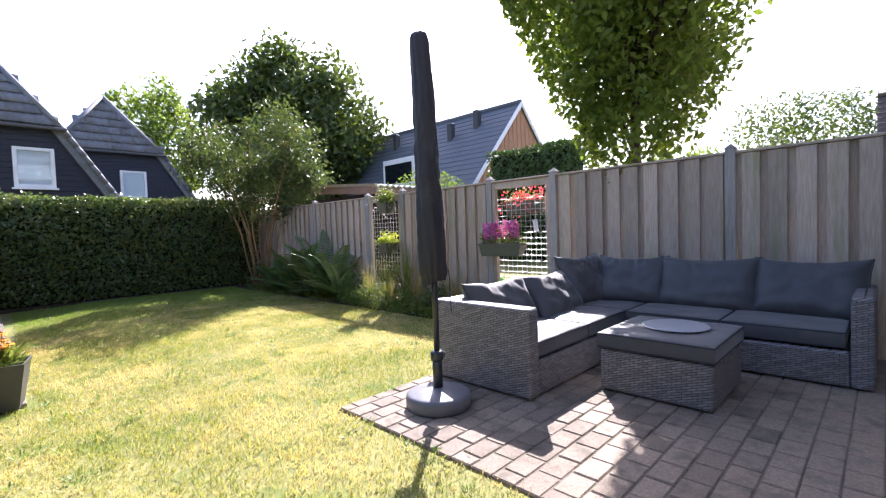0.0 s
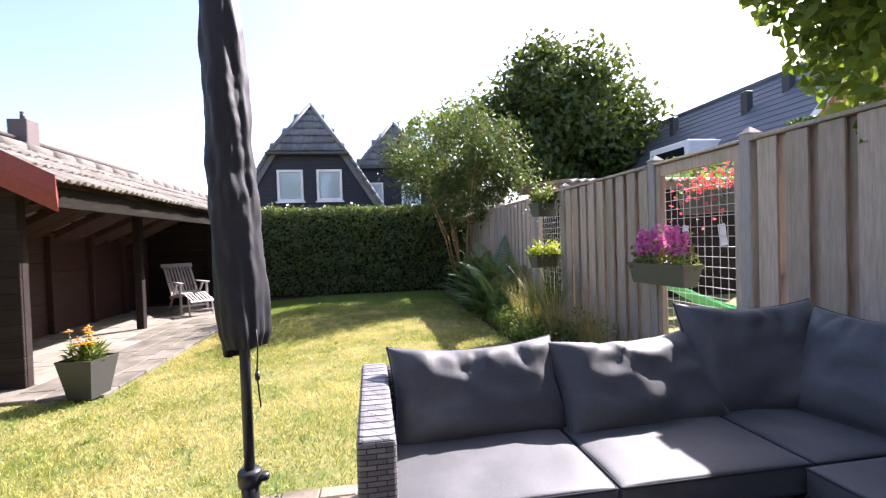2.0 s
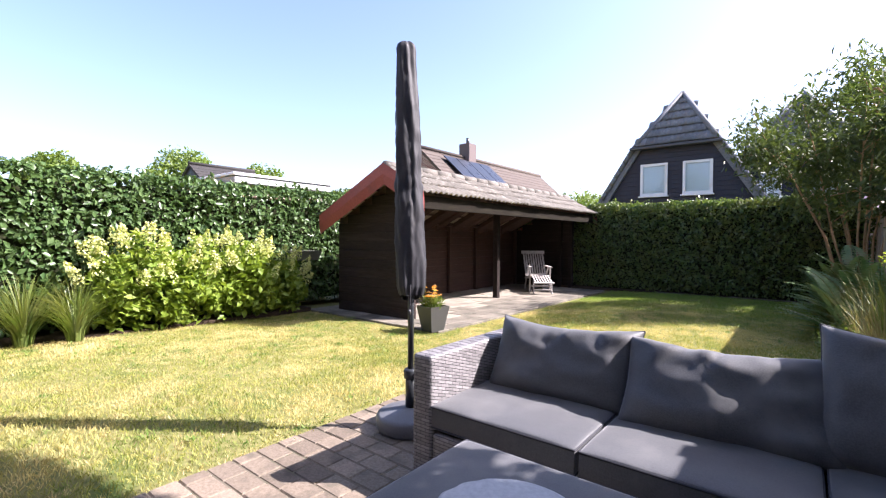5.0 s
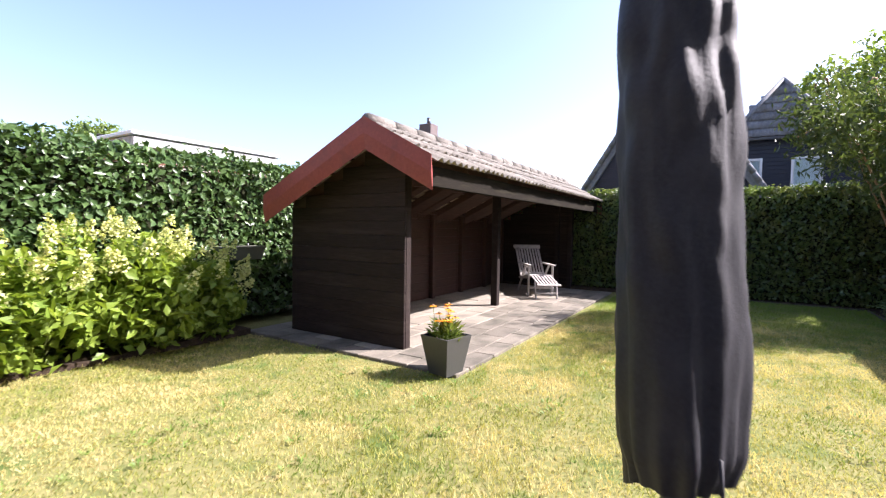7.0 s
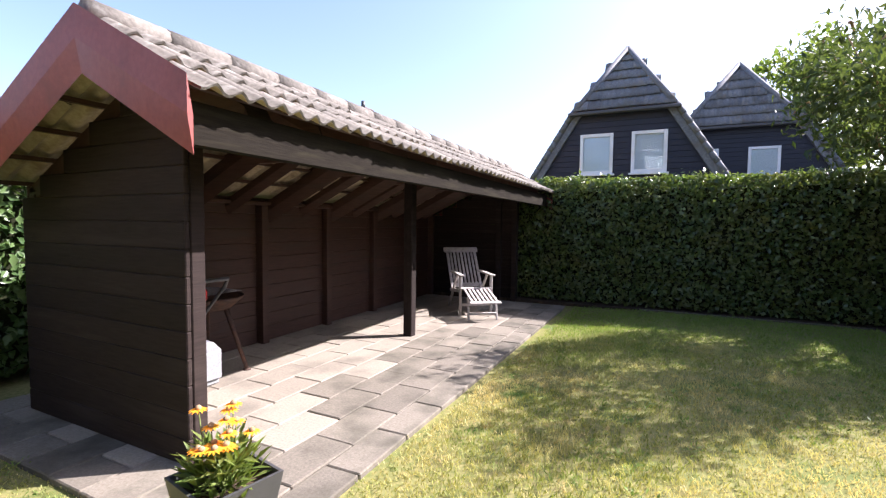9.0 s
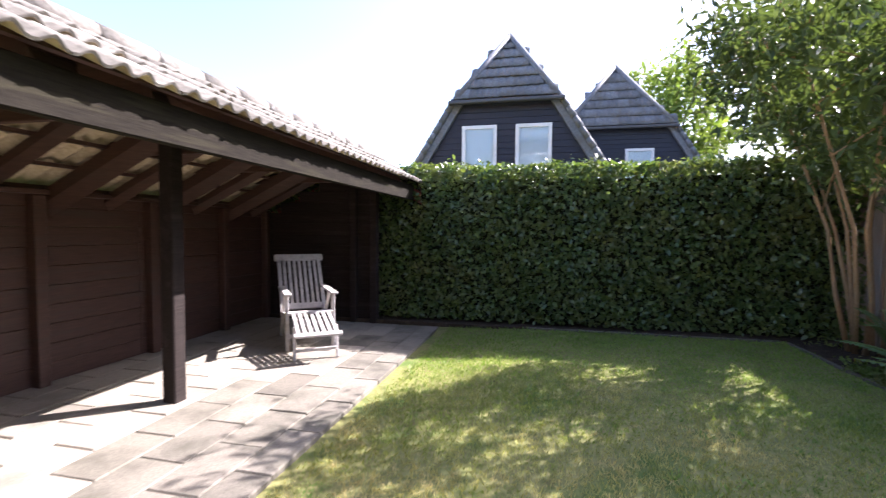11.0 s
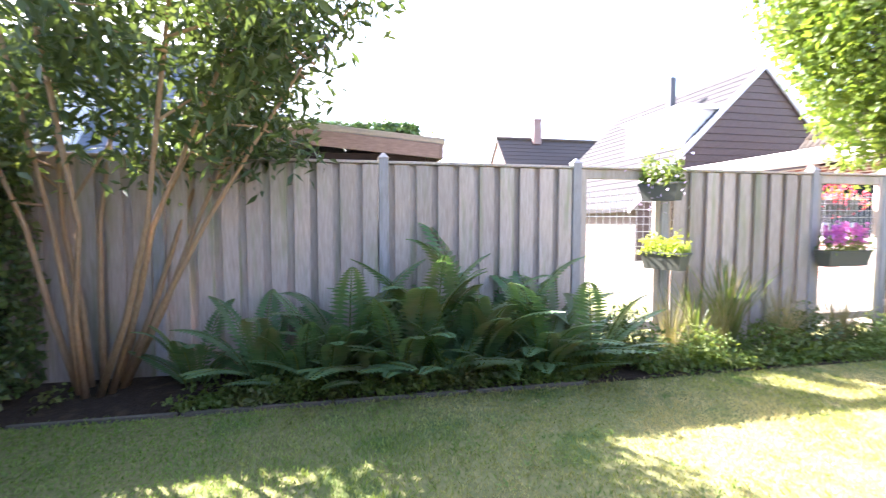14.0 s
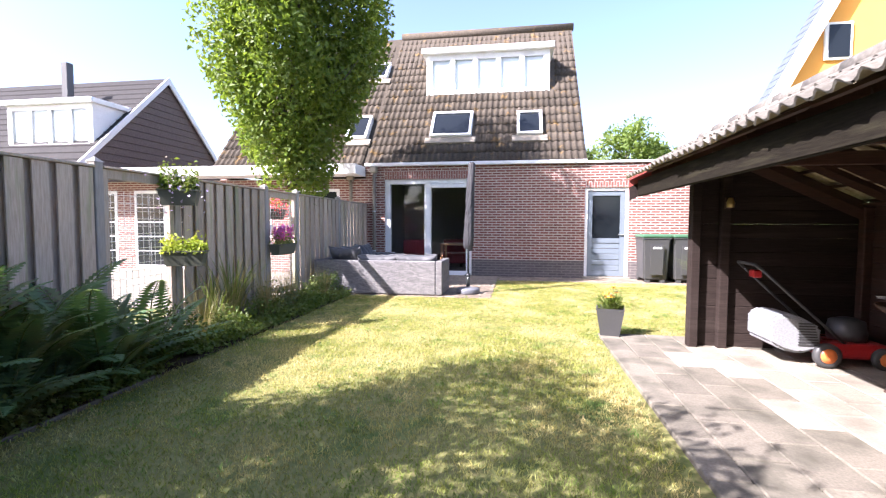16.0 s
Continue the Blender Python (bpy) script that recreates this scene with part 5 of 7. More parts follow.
def ottoman():
    e = empty("wicker_ottoman", 3.33, 1.27, 0, label="square grey wicker ottoman with charcoal top", category="ottoman")
    wicker_box("base", e, -0.365, 0.365, -0.35, 0.35, 0.03, 0.315)
    for x in (-0.32, 0.32):
        for y in (-0.3, 0.3):
            part("foot", boxed(x - 0.025, x + 0.025, y - 0.025, y + 0.025, 0.018, 0.04), M_PLASTIC, e)
    c, pip = cushion("top_cushion", e, pose(0, 0, 0.375), 0.75, 0.72, 0.125, 77, power=0.3, wrinkle=0.005, boxy=True)
    v = [(r * (1 + 0.02 * math.cos(k * 2 * math.pi / 4)) * math.cos(2 * math.pi * k / 64), r * math.sin(2 * math.pi * k / 64), z) for r, z in ((0.20, 0.0), (0.215, 0.004), (0.205, 0.009)) for k in range(64)]
    f = [(i * 64 + k, i * 64 + (k + 1) % 64, (i + 1) * 64 + (k + 1) % 64, (i + 1) * 64 + k) for i in range(2) for k in range(64)] + [tuple(range(63, -1, -1)), tuple(range(128, 192))]
    tray = raw("round_placemat", v, f, surface("pale grey mat", (0.30, 0.31, 0.32), (0.4, 0.41, 0.42), fine=60, rough=0.35, relief=0.2))
    tray.matrix_basis = pose(3.36, 1.25, 0.446)
    tagged(tray, "round pale grey placemat lying on the ottoman", "placemat")


ottoman()


def umbrella():
    e = empty("garden_umbrella", 2.045, 2.30, 0.02, label="closed garden umbrella in black cover on round base", category="umbrella")
    lathe("base", [(0.205, 0.0), (0.214, 0.018), (0.214, 0.072), (0.207, 0.088), (0.19, 0.098), (0.08, 0.115), (0.045, 0.125)], M_BASE, e, 40, "round grey weighted base")
    lathe("base_tube", [(0.032, 0.12), (0.032, 0.34)], M_POLE, e, 16)
    lathe("collar", [(0.042, 0.305), (0.044, 0.32), (0.044, 0.355), (0.036, 0.365)], M_POLE, e, 16)
    lathe("knob", [(0.018, 0), (0.022, 0.012), (0.018, 0.024)], M_POLE, e, 10, centre=(0.05, 0, 0.32))
    lathe("pole", [(0.0195, 0.34), (0.0195, 1.1)], M_POLE, e, 14)
    sides, rows = 64, 110
    verts, faces = [], []
    z0, z1 = 0.83, 2.40
    for i in range(rows + 1):
        s = i / rows
        z = z0 + (z1 - z0) * s
        r = 0.083 + 0.007 * math.exp(-((s - 0.12) / 0.12) ** 2) - 0.026 * s ** 2
        if s < 0.03:
            r *= 0.80 + 6.5 * s
        if s > 0.965:
            r *= math.sqrt(max(1 - ((s - 0.965) / 0.035) ** 2, 0.02)) * 0.6 + 0.4
        for k in range(sides):
            t = 2 * math.pi * k / sides
            fold = 0.006 * math.sin(3 * t + 1.2 * math.sin(3 * s)) + 0.003 * math.sin(9 * t + 8 * s)
            pleat = 0.006 * math.exp(-s / 0.10) * math.sin(14 * t)
            wr = 0.010 * noise.noise(Vector((math.cos(t) * 1.3 + 0.8 * z, math.sin(t) * 1.3, z * 5 + 1.5 * math.cos(t)))) * (0.35 + math.exp(-((s - 0.55) / 0.4) ** 2))
            wr += 0.011 * abs(noise.noise(Vector((math.cos(t) * 2.6, math.sin(t) * 2.6, z * 11)))) * (0.3 + math.exp(-((s - 0.45) / 0.3) ** 2))
            rr = r + fold * (1 - 0.4 * s) + pleat + wr
            verts.append((rr * math.cos(t) - 0.055 * s, rr * math.sin(t), z - (0.05 * max(0, math.cos(t - 2.4)) if i == 0 else 0)))
    for i in range(rows):
        for k in range(sides):
            k2 = (k + 1) % sides
            faces.append((i * sides + k, i * sides + k2, (i + 1) * sides + k2, (i + 1) * sides + k))
    faces.append(tuple(rows * sides + k for k in range(sides)))
    raw("cover", verts, faces, M_COVER, e, "wrinkled black fabric cover", True)
    tube("drawstring", [(0.06, -0.07, 0.90), (0.065, -0.075, 0.84), (0.06, -0.08, 0.74), (0.068, -0.078, 0.62)], [0.003, 0.003, 0.0035, 0.003], M_COVER, e, 6)
    lathe("cord_stop", [(0.008, 0), (0.01, 0.015), (0.007, 0.03)], M_PLASTIC, e, 8, centre=(0.061, -0.08, 0.72))


umbrella()


# ---- flower pot by the terrace ----
def flower_pot():
    e = empty("flower_pot", 0.045, 4.91, -0.045, -11, label="tapered dark grey square pot with orange flowers", category="flower pot")
    def ring(h, z):
        return [(-h, -h, z), (h, -h, z), (h, h, z), (-h, h, z)]
    v = ring(0.105, 0) + ring(0.160, 0.34) + ring(0.146, 0.34) + ring(0.142, 0.29)
    f = [(3, 2, 1, 0)] + [(i * 4 + k, i * 4 + (k + 1) % 4, (i + 1) * 4 + (k + 1) % 4, (i + 1) * 4 + k) for i in range(3) for k in range(4)]
    raw("pot", v, f, M_PLASTIC, e)
    raw("potting_soil", ring(0.1425, 0.292), [(0, 1, 2, 3)], M_SOIL, e)
    n = 260
    a, r, z = RNG.uniform(0, 6.28, n), RNG.uniform(0.01, 0.16, n), RNG.uniform(0.30, 0.46, n)
    p = np.stack([r * np.cos(a), r * np.sin(a), z], 1)
    d = p * np.array([1, 1, 0]) * 5 + unit(n) * 0.4 + np.array([0, 0, 0.45])
    leaf_mesh("leaves", p, d, unit(n) * 0.4 + np.array([0, 0, 1]), RNG.uniform(0.07, 0.12, n), 0.024, L_PLANT, e)
    random.seed(31)
    for i in range(15):
        a, r = random.uniform(0, 6.28), random.uniform(0.02, 0.14)
        h = random.uniform(0.46, 0.61)
        c = Vector((r * math.cos(a), r * math.sin(a), h))
        tube("stem", [(c.x * 0.4, c.y * 0.4, 0.30), (c.x * 0.8, c.y * 0.8, h * 0.7), tuple(c)], [0.003, 0.003, 0.0025], L_PLANT, e, 5)
        m = 12
        t = np.arange(m) / m * 2 * math.pi
        dd = np.stack([np.cos(t), np.sin(t), np.full(m, -0.25)], 1)
        leaf_mesh("flower", np.array(c)[None] + dd * 0.022, dd, np.tile(np.array([0.0, 0, 1]), (m, 1)), 0.036, 0.014, F_ORANGE, e)
        lathe("flower_centre", [(0.012, -0.004), (0.013, 0.006), (0.005, 0.014)], M_BARK, e, 8, centre=tuple(c))


flower_pot()


# ---- deck chair in the shed ----
def deck_chair():
    e = empty("deck_chair", -1.0, 10.06, -0.03, 37, label="silver-weathered teak deck chair with slatted leg rest", category="deck chair")
    # local: seat faces -y, x across
    K = 1.24
    def slat(name, x0, x1, pa, pb, t=0.018):
        a, b = Vector((0, pa[1] * K, pa[2])), Vector((0, pb[1] * K, pb[2]))
        d = b - a
        m = frame_matrix((0, a.y, a.z), (1, 0, 0), (0, d.y, d.z))
        return part(name, boxed(x0 * W, x1 * W, 0, d.length, -t / 2, t / 2, m=m, bevel=0.004), M_TEAK, e)
    W = 0.86
    back0, back1 = (0, 0.28, 0.36), (0, 0.62, 0.88)
    for i in range(7):
        x = -0.205 + i * 0.0683
        slat("back_slat", x - 0.021, x + 0.021, back0, back1)
    for x in (-0.27, 0.27):
        slat("back_stile", x - 0.024, x + 0.024, (0, 0.22, 0.30), (0, 0.62, 0.885), 0.03)
    m = frame_matrix((0, 0.62 * K, 0.885), (1, 0, 0), (0, 0.34 * K, 0.52))
    part("head_rail", boxed(-0.29, 0.29, -0.03, 0.065, -0.018, 0.018, m=m, bevel=0.016, segs=2), M_TEAK, e)
    slat("back_rail", -0.25, 0.25, (0, 0.26, 0.335), (0, 0.30, 0.395), 0.024)
    for i in range(9):
        x = -0.2 + i * 0.05
        slat("seat_slat", x - 0.018, x + 0.018, (0, -0.18, 0.375), (0, 0.24, 0.30))
    for i in range(7):
        x = -0.205 + i * 0.0683
        slat("leg_rest_slat", x - 0.021, x + 0.021, (0, -0.58, 0.27), (0, -0.2, 0.385))
    slat("leg_rest_rail", -0.26, 0.26, (0, -0.62, 0.255), (0, -0.57, 0.272), 0.024)
    slat("leg_rest_rail", -0.27, 0.27, (0, -0.215, 0.385), (0, -0.165, 0.395), 0.024)
    for x in (-0.27, 0.27):
        xw = x * W
        part("leg", boxed(xw - 0.018, xw + 0.018, -0.20 * K, -0.20 * K + 0.045, 0.0, 0.58, bevel=0.005), M_TEAK, e)
        slat("rear_leg", x - 0.018, x + 0.018, (0, 0.45, 0.0), (0, 0.0, 0.56), 0.04)
        slat("side_rail", x - 0.016, x + 0.016, (0, -0.2, 0.36), (0, 0.36, 0.28), 0.05)
        part("armrest", boxed(xw - 0.04, xw + 0.04, -0.25 * K, 0.33 * K, 0.575, 0.60, bevel=0.008), M_TEAK, e)
        slat("leg_rest_leg", x * 0.87 - 0.016, x * 0.87 + 0.016, (0, -0.50, 0.0), (0, -0.44, 0.31), 0.03)
    part("stretcher", boxed(-0.19, 0.19, -0.51 * K, -0.51 * K + 0.025, 0.08, 0.11, bevel=0.004), M_TEAK, e)
    part("stretcher", boxed(-0.215, 0.215, -0.19 * K, -0.19 * K + 0.025, 0.13, 0.17, bevel=0.004), M_TEAK, e)


deck_chair()


# ---- mower and fire bowl in the shed ----
M_MOWRED = plain("red mower paint", (0.35, 0.02, 0.02), rough=0.3)
M_BAG = surface("grey grass box", (0.19, 0.195, 0.20), (0.30, 0.305, 0.31), fine=60, rough=0.5, relief=0.2)
M_HUB = plain("orange wheel hub", (0.75, 0.2, 0.05), rough=0.4)
M_RUST = surface("rusty steel", (0.05, 0.035, 0.03), (0.12, 0.07, 0.05), (0.16, 0.08, 0.05), fine=40, coarse=8, rough=0.8, relief=0.4, metal=0.3)


def mower():
    e = empty("lawn_mower", -1.87, 5.68, -0.03, 90, label="red lawn mower with grey grass box", category="lawn mower")
    part("deck", boxed(-0.24, 0.24, -0.21, 0.35, 0.07, 0.22, bevel=0.05, segs=3), M_MOWRED, e, "red steel deck")
    lathe("engine", [(0.15, 0.22), (0.16, 0.28), (0.14, 0.40), (0.06, 0.43)], M_PLASTIC, e, 20, centre=(0, 0.12, 0))
    v = []
    prof = ((-0.22, 0.16, 0.36), (-0.40, 0.10, 0.46), (-0.56, 0.14, 0.48), (-0.66, 0.20, 0.43))
    for y, za, zb in prof:
        v += [(-0.22, y, za), (0.22, y, za), (0.22, y, zb), (-0.22, y, zb)]
    f = [(0, 1, 2, 3), (15, 14, 13, 12)] + [(i * 4 + k, (i + 1) * 4 + k, (i + 1) * 4 + (k + 1) % 4, i * 4 + (k + 1) % 4) for i in range(3) for k in range(4)]
    me = bpy.data.meshes.new("grass_box")
    me.from_pydata(v, [], f)
    b2 = bmesh.new()
    b2.from_mesh(me)
    bmesh.ops.bevel(b2, geom=list(b2.edges), offset=0.025, segments=2, affect="EDGES")
    part("grass_box", b2, M_BAG, e, "grey plastic grass box")
    for k in range(9):
        z = 0.19 + k * 0.025
        part("grass_box_rib", boxed(0.221, 0.232, -0.42, -0.24 - 0.006 * k, z, z + 0.011, bevel=0.003), M_PLASTIC, e)
    for x in (-0.27, 0.27):
        for y, r in ((-0.20, 0.115), (0.27, 0.1)):
            w = empty("wheel", x, y, r)
            w.parent = e
            o = lathe("tyre", [(r * 0.62, -0.03), (r * 0.97, -0.028), (r, -0.012), (r, 0.012), (r * 0.97, 0.028), (r * 0.62, 0.03)], M_PLASTIC, w, 26)
            o.matrix_basis = pose(0, 0, 0, 0, 90, 0)
            o = lathe("rim", [(r * 0.1, -0.034), (r * 0.6, -0.032), (r * 0.61, 0.0), (r * 0.6, 0.032), (r * 0.1, 0.034)], M_HUB, w, 20, "orange wheel hub")
            o.matrix_basis = pose(0, 0, 0, 0, 90, 0)
    for x in (-0.2, 0.2):
        tube("handle_tube", [(x, 0.0, 0.2), (x, -0.45, 0.62), (x * 0.95, -0.72, 0.88)], [0.012] * 3, M_PLASTIC, e, 8)
    tube("handle_bar", [(-0.19, -0.72, 0.88), (-0.16, -0.79, 0.94), (0.16, -0.79, 0.94), (0.19, -0.72, 0.88)], [0.014] * 4, M_PLASTIC, e, 8)
    part("control_box", boxed(-0.05, 0.05, -0.74, -0.66, 0.80, 0.88, bevel=0.012), M_MOWRED, e)


mower()


def fire_bowl():
    e = empty("fire_bowl", -2.08, 6.42, -0.03, label="rusty round fire bowl on three legs", category="fire bowl")
    lathe("bowl", [(0.03, 0.52), (0.2, 0.55), (0.3, 0.64), (0.31, 0.66), (0.295, 0.66), (0.19, 0.575), (0.02, 0.545)], M_RUST, e, 36)
    for k in range(3):
        a = 2 * math.pi * k / 3 + 0.4
        tube("leg", [(0.17 * math.cos(a), 0.17 * math.sin(a), 0.56), (0.36 * math.cos(a), 0.36 * math.sin(a), 0.01)], [0.022, 0.018], M_RUST, e, 8)
        lathe("foot", [(0.035, 0.0), (0.03, 0.012)], M_RUST, e, 10, centre=(0.36 * math.cos(a), 0.36 * math.sin(a), 0.0))
    items = [tube_data([(-0.2 + i * 0.04, -0.2, 0.7), (-0.2 + i * 0.04, 0.2, 0.7)], [0.003, 0.003], 5) for i in range(11)]
    v, f = join_data(items + [tube_data([(-0.21, s, 0.7), (0.21, s, 0.7)], [0.004, 0.004], 5) for s in (-0.2, 0.2)])
    raw("grill_grate", v, f, M_WIRE, e)
    tube("grate_handle", [(0.21, 0.0, 0.7), (0.26, 0, 0.74), (0.36, 0, 0.74)], [0.006] * 3, M_WIRE, e, 6)
    tube("grate_post", [(-0.24, -0.22, 0.60), (-0.24, -0.22, 0.80)], [0.007, 0.007], M_WIRE, e, 6)


fire_bowl()


def bulkhead_lamp():
    e = empty("wall_lamp", -1.02, 5.40, 1.52, label="small brass lamp fixed to the shed stud", category="lamp")
    part("back_plate", boxed(-0.035, 0.035, -0.019, 0.0, -0.06, 0.06, bevel=0.006), M_RUST, e)
    lathe("shade", [(0.035, -0.05), (0.04, 0.0), (0.02, 0.05)], plain("aged brass", (0.4, 0.3, 0.12), rough=0.35, metal=0.8), e, 14, centre=(0, 0.045, 0))


bulkhead_lamp()


# ---- wheelie bins ----
def bins():
    e = empty("wheelie_bin", -1.84, -0.2, 0.02, label="dark grey wheelie bin with green lid", category="bin", group="wheelie bins by the door")
    v = [(-0.24, -0.28, 0.06), (0.24, -0.28, 0.06), (0.24, 0.26, 0.06), (-0.24, 0.26, 0.06), (-0.285, -0.35, 0.98), (0.285, -0.35, 0.98), (0.285, 0.33, 0.98), (-0.285, 0.33, 0.98)]
    f = [(3, 2, 1, 0), (4, 5, 6, 7)] + [(k, (k + 1) % 4, 4 + (k + 1) % 4, 4 + k) for k in range(4)]
    me = bpy.data.meshes.new("body")
    me.from_pydata(v, [], f)
    b2 = bmesh.new()
    b2.from_mesh(me)
    bmesh.ops.bevel(b2, geom=list(b2.edges), offset=0.03, segments=3, affect="EDGES")
    part("body", b2, M_PLASTIC, e)
    part("rim", boxed(-0.30, 0.30, -0.36, 0.345, 0.955, 0.985, bevel=0.012), M_PLASTIC, e)
    part("lid", boxed(-0.305, 0.305, -0.37, 0.36, 0.988, 1.065, bevel=0.035, segs=3), plain("green bin lid", (0.05, 0.13, 0.07), rough=0.45), e, "green lid")
    part("front_panel", boxed(-0.14, 0.14, 0.297, 0.315, 0.2, 0.86, m=pose(0, 0, 0, -4.5), bevel=0.012), M_PLASTIC, e)
    part("label_strip", boxed(-0.085, 0.085, 0.316, 0.321, 0.78, 0.82, m=pose(0, 0, 0, -4.5)), M_WHITE, e, "white lettering strip")
    for x in (-0.22, 0.22):
        o = lathe("wheel", [(0.04, -0.025), (0.10, -0.025), (0.10, 0.025), (0.04, 0.025)], M_PLASTIC, e, 20)
        o.matrix_basis = pose(x, -0.27, 0.10, 0, 90, 0)
    tube("grab_bar", [(-0.22, -0.385, 0.99), (0.22, -0.385, 0.99)], [0.014, 0.014], M_PLASTIC, e, 8)
    for x in (-0.15, 0.15):
        part("floor_pad", boxed(x - 0.05, x + 0.05, 0.15, 0.24, 0.0, 0.065), M_PLASTIC, e)
    copy_thing(e, pose(-2.50, -0.22, 0.02, 0, 0, -3))


bins()


# ---- flower troughs ----
def trough(name, label, x, y, z, length, rz, leaf, petal, spikes=0, trail=0, seed=1, nleaf=420, high=0.22, pot=True):
    e = empty(name, x, y, z, rz, label=label, category="planter")
    L2 = length / 2
    v = []
    for h, w, zz in ((L2 - 0.03, 0.06, 0.0), (L2, 0.085, 0.15), (L2 + 0.008, 0.093, 0.152), (L2 + 0.008, 0.093, 0.17), (L2 - 0.01, 0.075, 0.17), (L2 - 0.012, 0.072, 0.13)):
        v += [(-h, -w, zz), (h, -w, zz), (h, w, zz), (-h, w, zz)]
    f = [(3, 2, 1, 0), (20, 21, 22, 23)] + [(i * 4 + k, i * 4 + (k + 1) % 4, (i + 1) * 4 + (k + 1) % 4, (i + 1) * 4 + k) for i in range(5) for k in range(4)]
    raw("trough", v, f, M_OLIVE, e, "olive plastic trough")
    for s in (-1, 1):
        tube("hook", [(s * L2 * 0.6, -0.085, 0.10), (s * L2 * 0.6, -0.098, 0.19), (s * L2 * 0.6, -0.12, 0.2)], [0.005] * 3, M_WIRE, e, 6)
    n = nleaf
    p = np.stack([RNG.uniform(-L2, L2, n), RNG.normal(0, 0.05, n), 0.14 + np.abs(RNG.normal(0, high * 0.5, n))], 1)
    sz = RNG.uniform(0.035, 0.065, n)
    leaf_mesh("leaves", p, unit(n) + np.array([0, 0, 0.4]), unit(n) + np.array([0, 0, 1]), sz, sz * 0.5, leaf, e)
    random.seed(seed)
    Q = []
    for i in range(spikes):
        b = np.array([random.uniform(-L2 * 0.8, L2 * 0.8), random.uniform(-0.05, 0.05), 0.16 + high * 0.4])
        d = np.array([random.uniform(-0.25, 0.25), random.uniform(-0.2, 0.2), 1.0])
        m = 34
        s = RNG.uniform(0, 1, m)
        Q.append(b + d * (s * random.uniform(0.12, 0.24))[:, None] + unit(m) * (0.028 * (1 - 0.7 * s))[:, None])
    if trail:
        m = trail
        q = np.stack([RNG.normal(0, L2 * 0.75, m), 0.04 + RNG.normal(0, 0.09, m), 0.18 + RNG.normal(0, high * 0.55, m)], 1)
        Q.append(q)
    if Q:
        Q = np.concatenate(Q)
        m = len(Q)
        leaf_mesh("blossom", Q, unit(m), unit(m) + np.array([0, 0, 0.5]), 0.036, 0.03, petal, e, kind="stuff")
    return e


trough("flower_trough", "olive trough with magenta flower spikes on the trellis", 4.85, 3.86, 0.80, 0.64, 95, L_PLANT, F_PINK, spikes=26, seed=3)
trough("flower_trough", "olive trough with lime-yellow foliage on the trellis", 4.76, 6.14, 0.82, 0.42, 20, L_YELLOW, L_YELLOW, seed=4, nleaf=700, high=0.16)
trough("flower_trough", "trough of lilac flowers trailing over the fence", 4.78, 6.18, 1.48, 0.38, 25, L_PLANT, F_LILAC, trail=70, seed=5, nleaf=900, high=0.24)
trough("flower_trough", "basket of red begonias hanging behind the trellis", 5.16, 3.66, 1.36, 0.62, -90, L_PLANT, F_RED, trail=420, seed=6, nleaf=120, high=0.16)
trough("hedge_trough", "empty grey-green trough fixed to the ivy hedge", -3.02, 4.98, 0.80, 0.62, -90, L_IVY, F_LILAC, seed=7, nleaf=10, high=0.02)
for y in (3.46, 3.86):
    e = empty("plant_label", 5.06, y, 1.18, label="white plant label hanging on the wire mesh", category="label", group="plant labels")
    part("tag", boxed(-0.002, 0.002, -0.035, 0.035, -0.07, 0.09, m=pose(0, 0, 0, -8 if y < 3.6 else 5), bevel=0.0008), M_WHITE, e)
    tube("tie", [(0, 0, 0.085), (-0.01, 0, 0.12), (0, 0, 0.17)], [0.002] * 3, M_WIRE, e, 5)


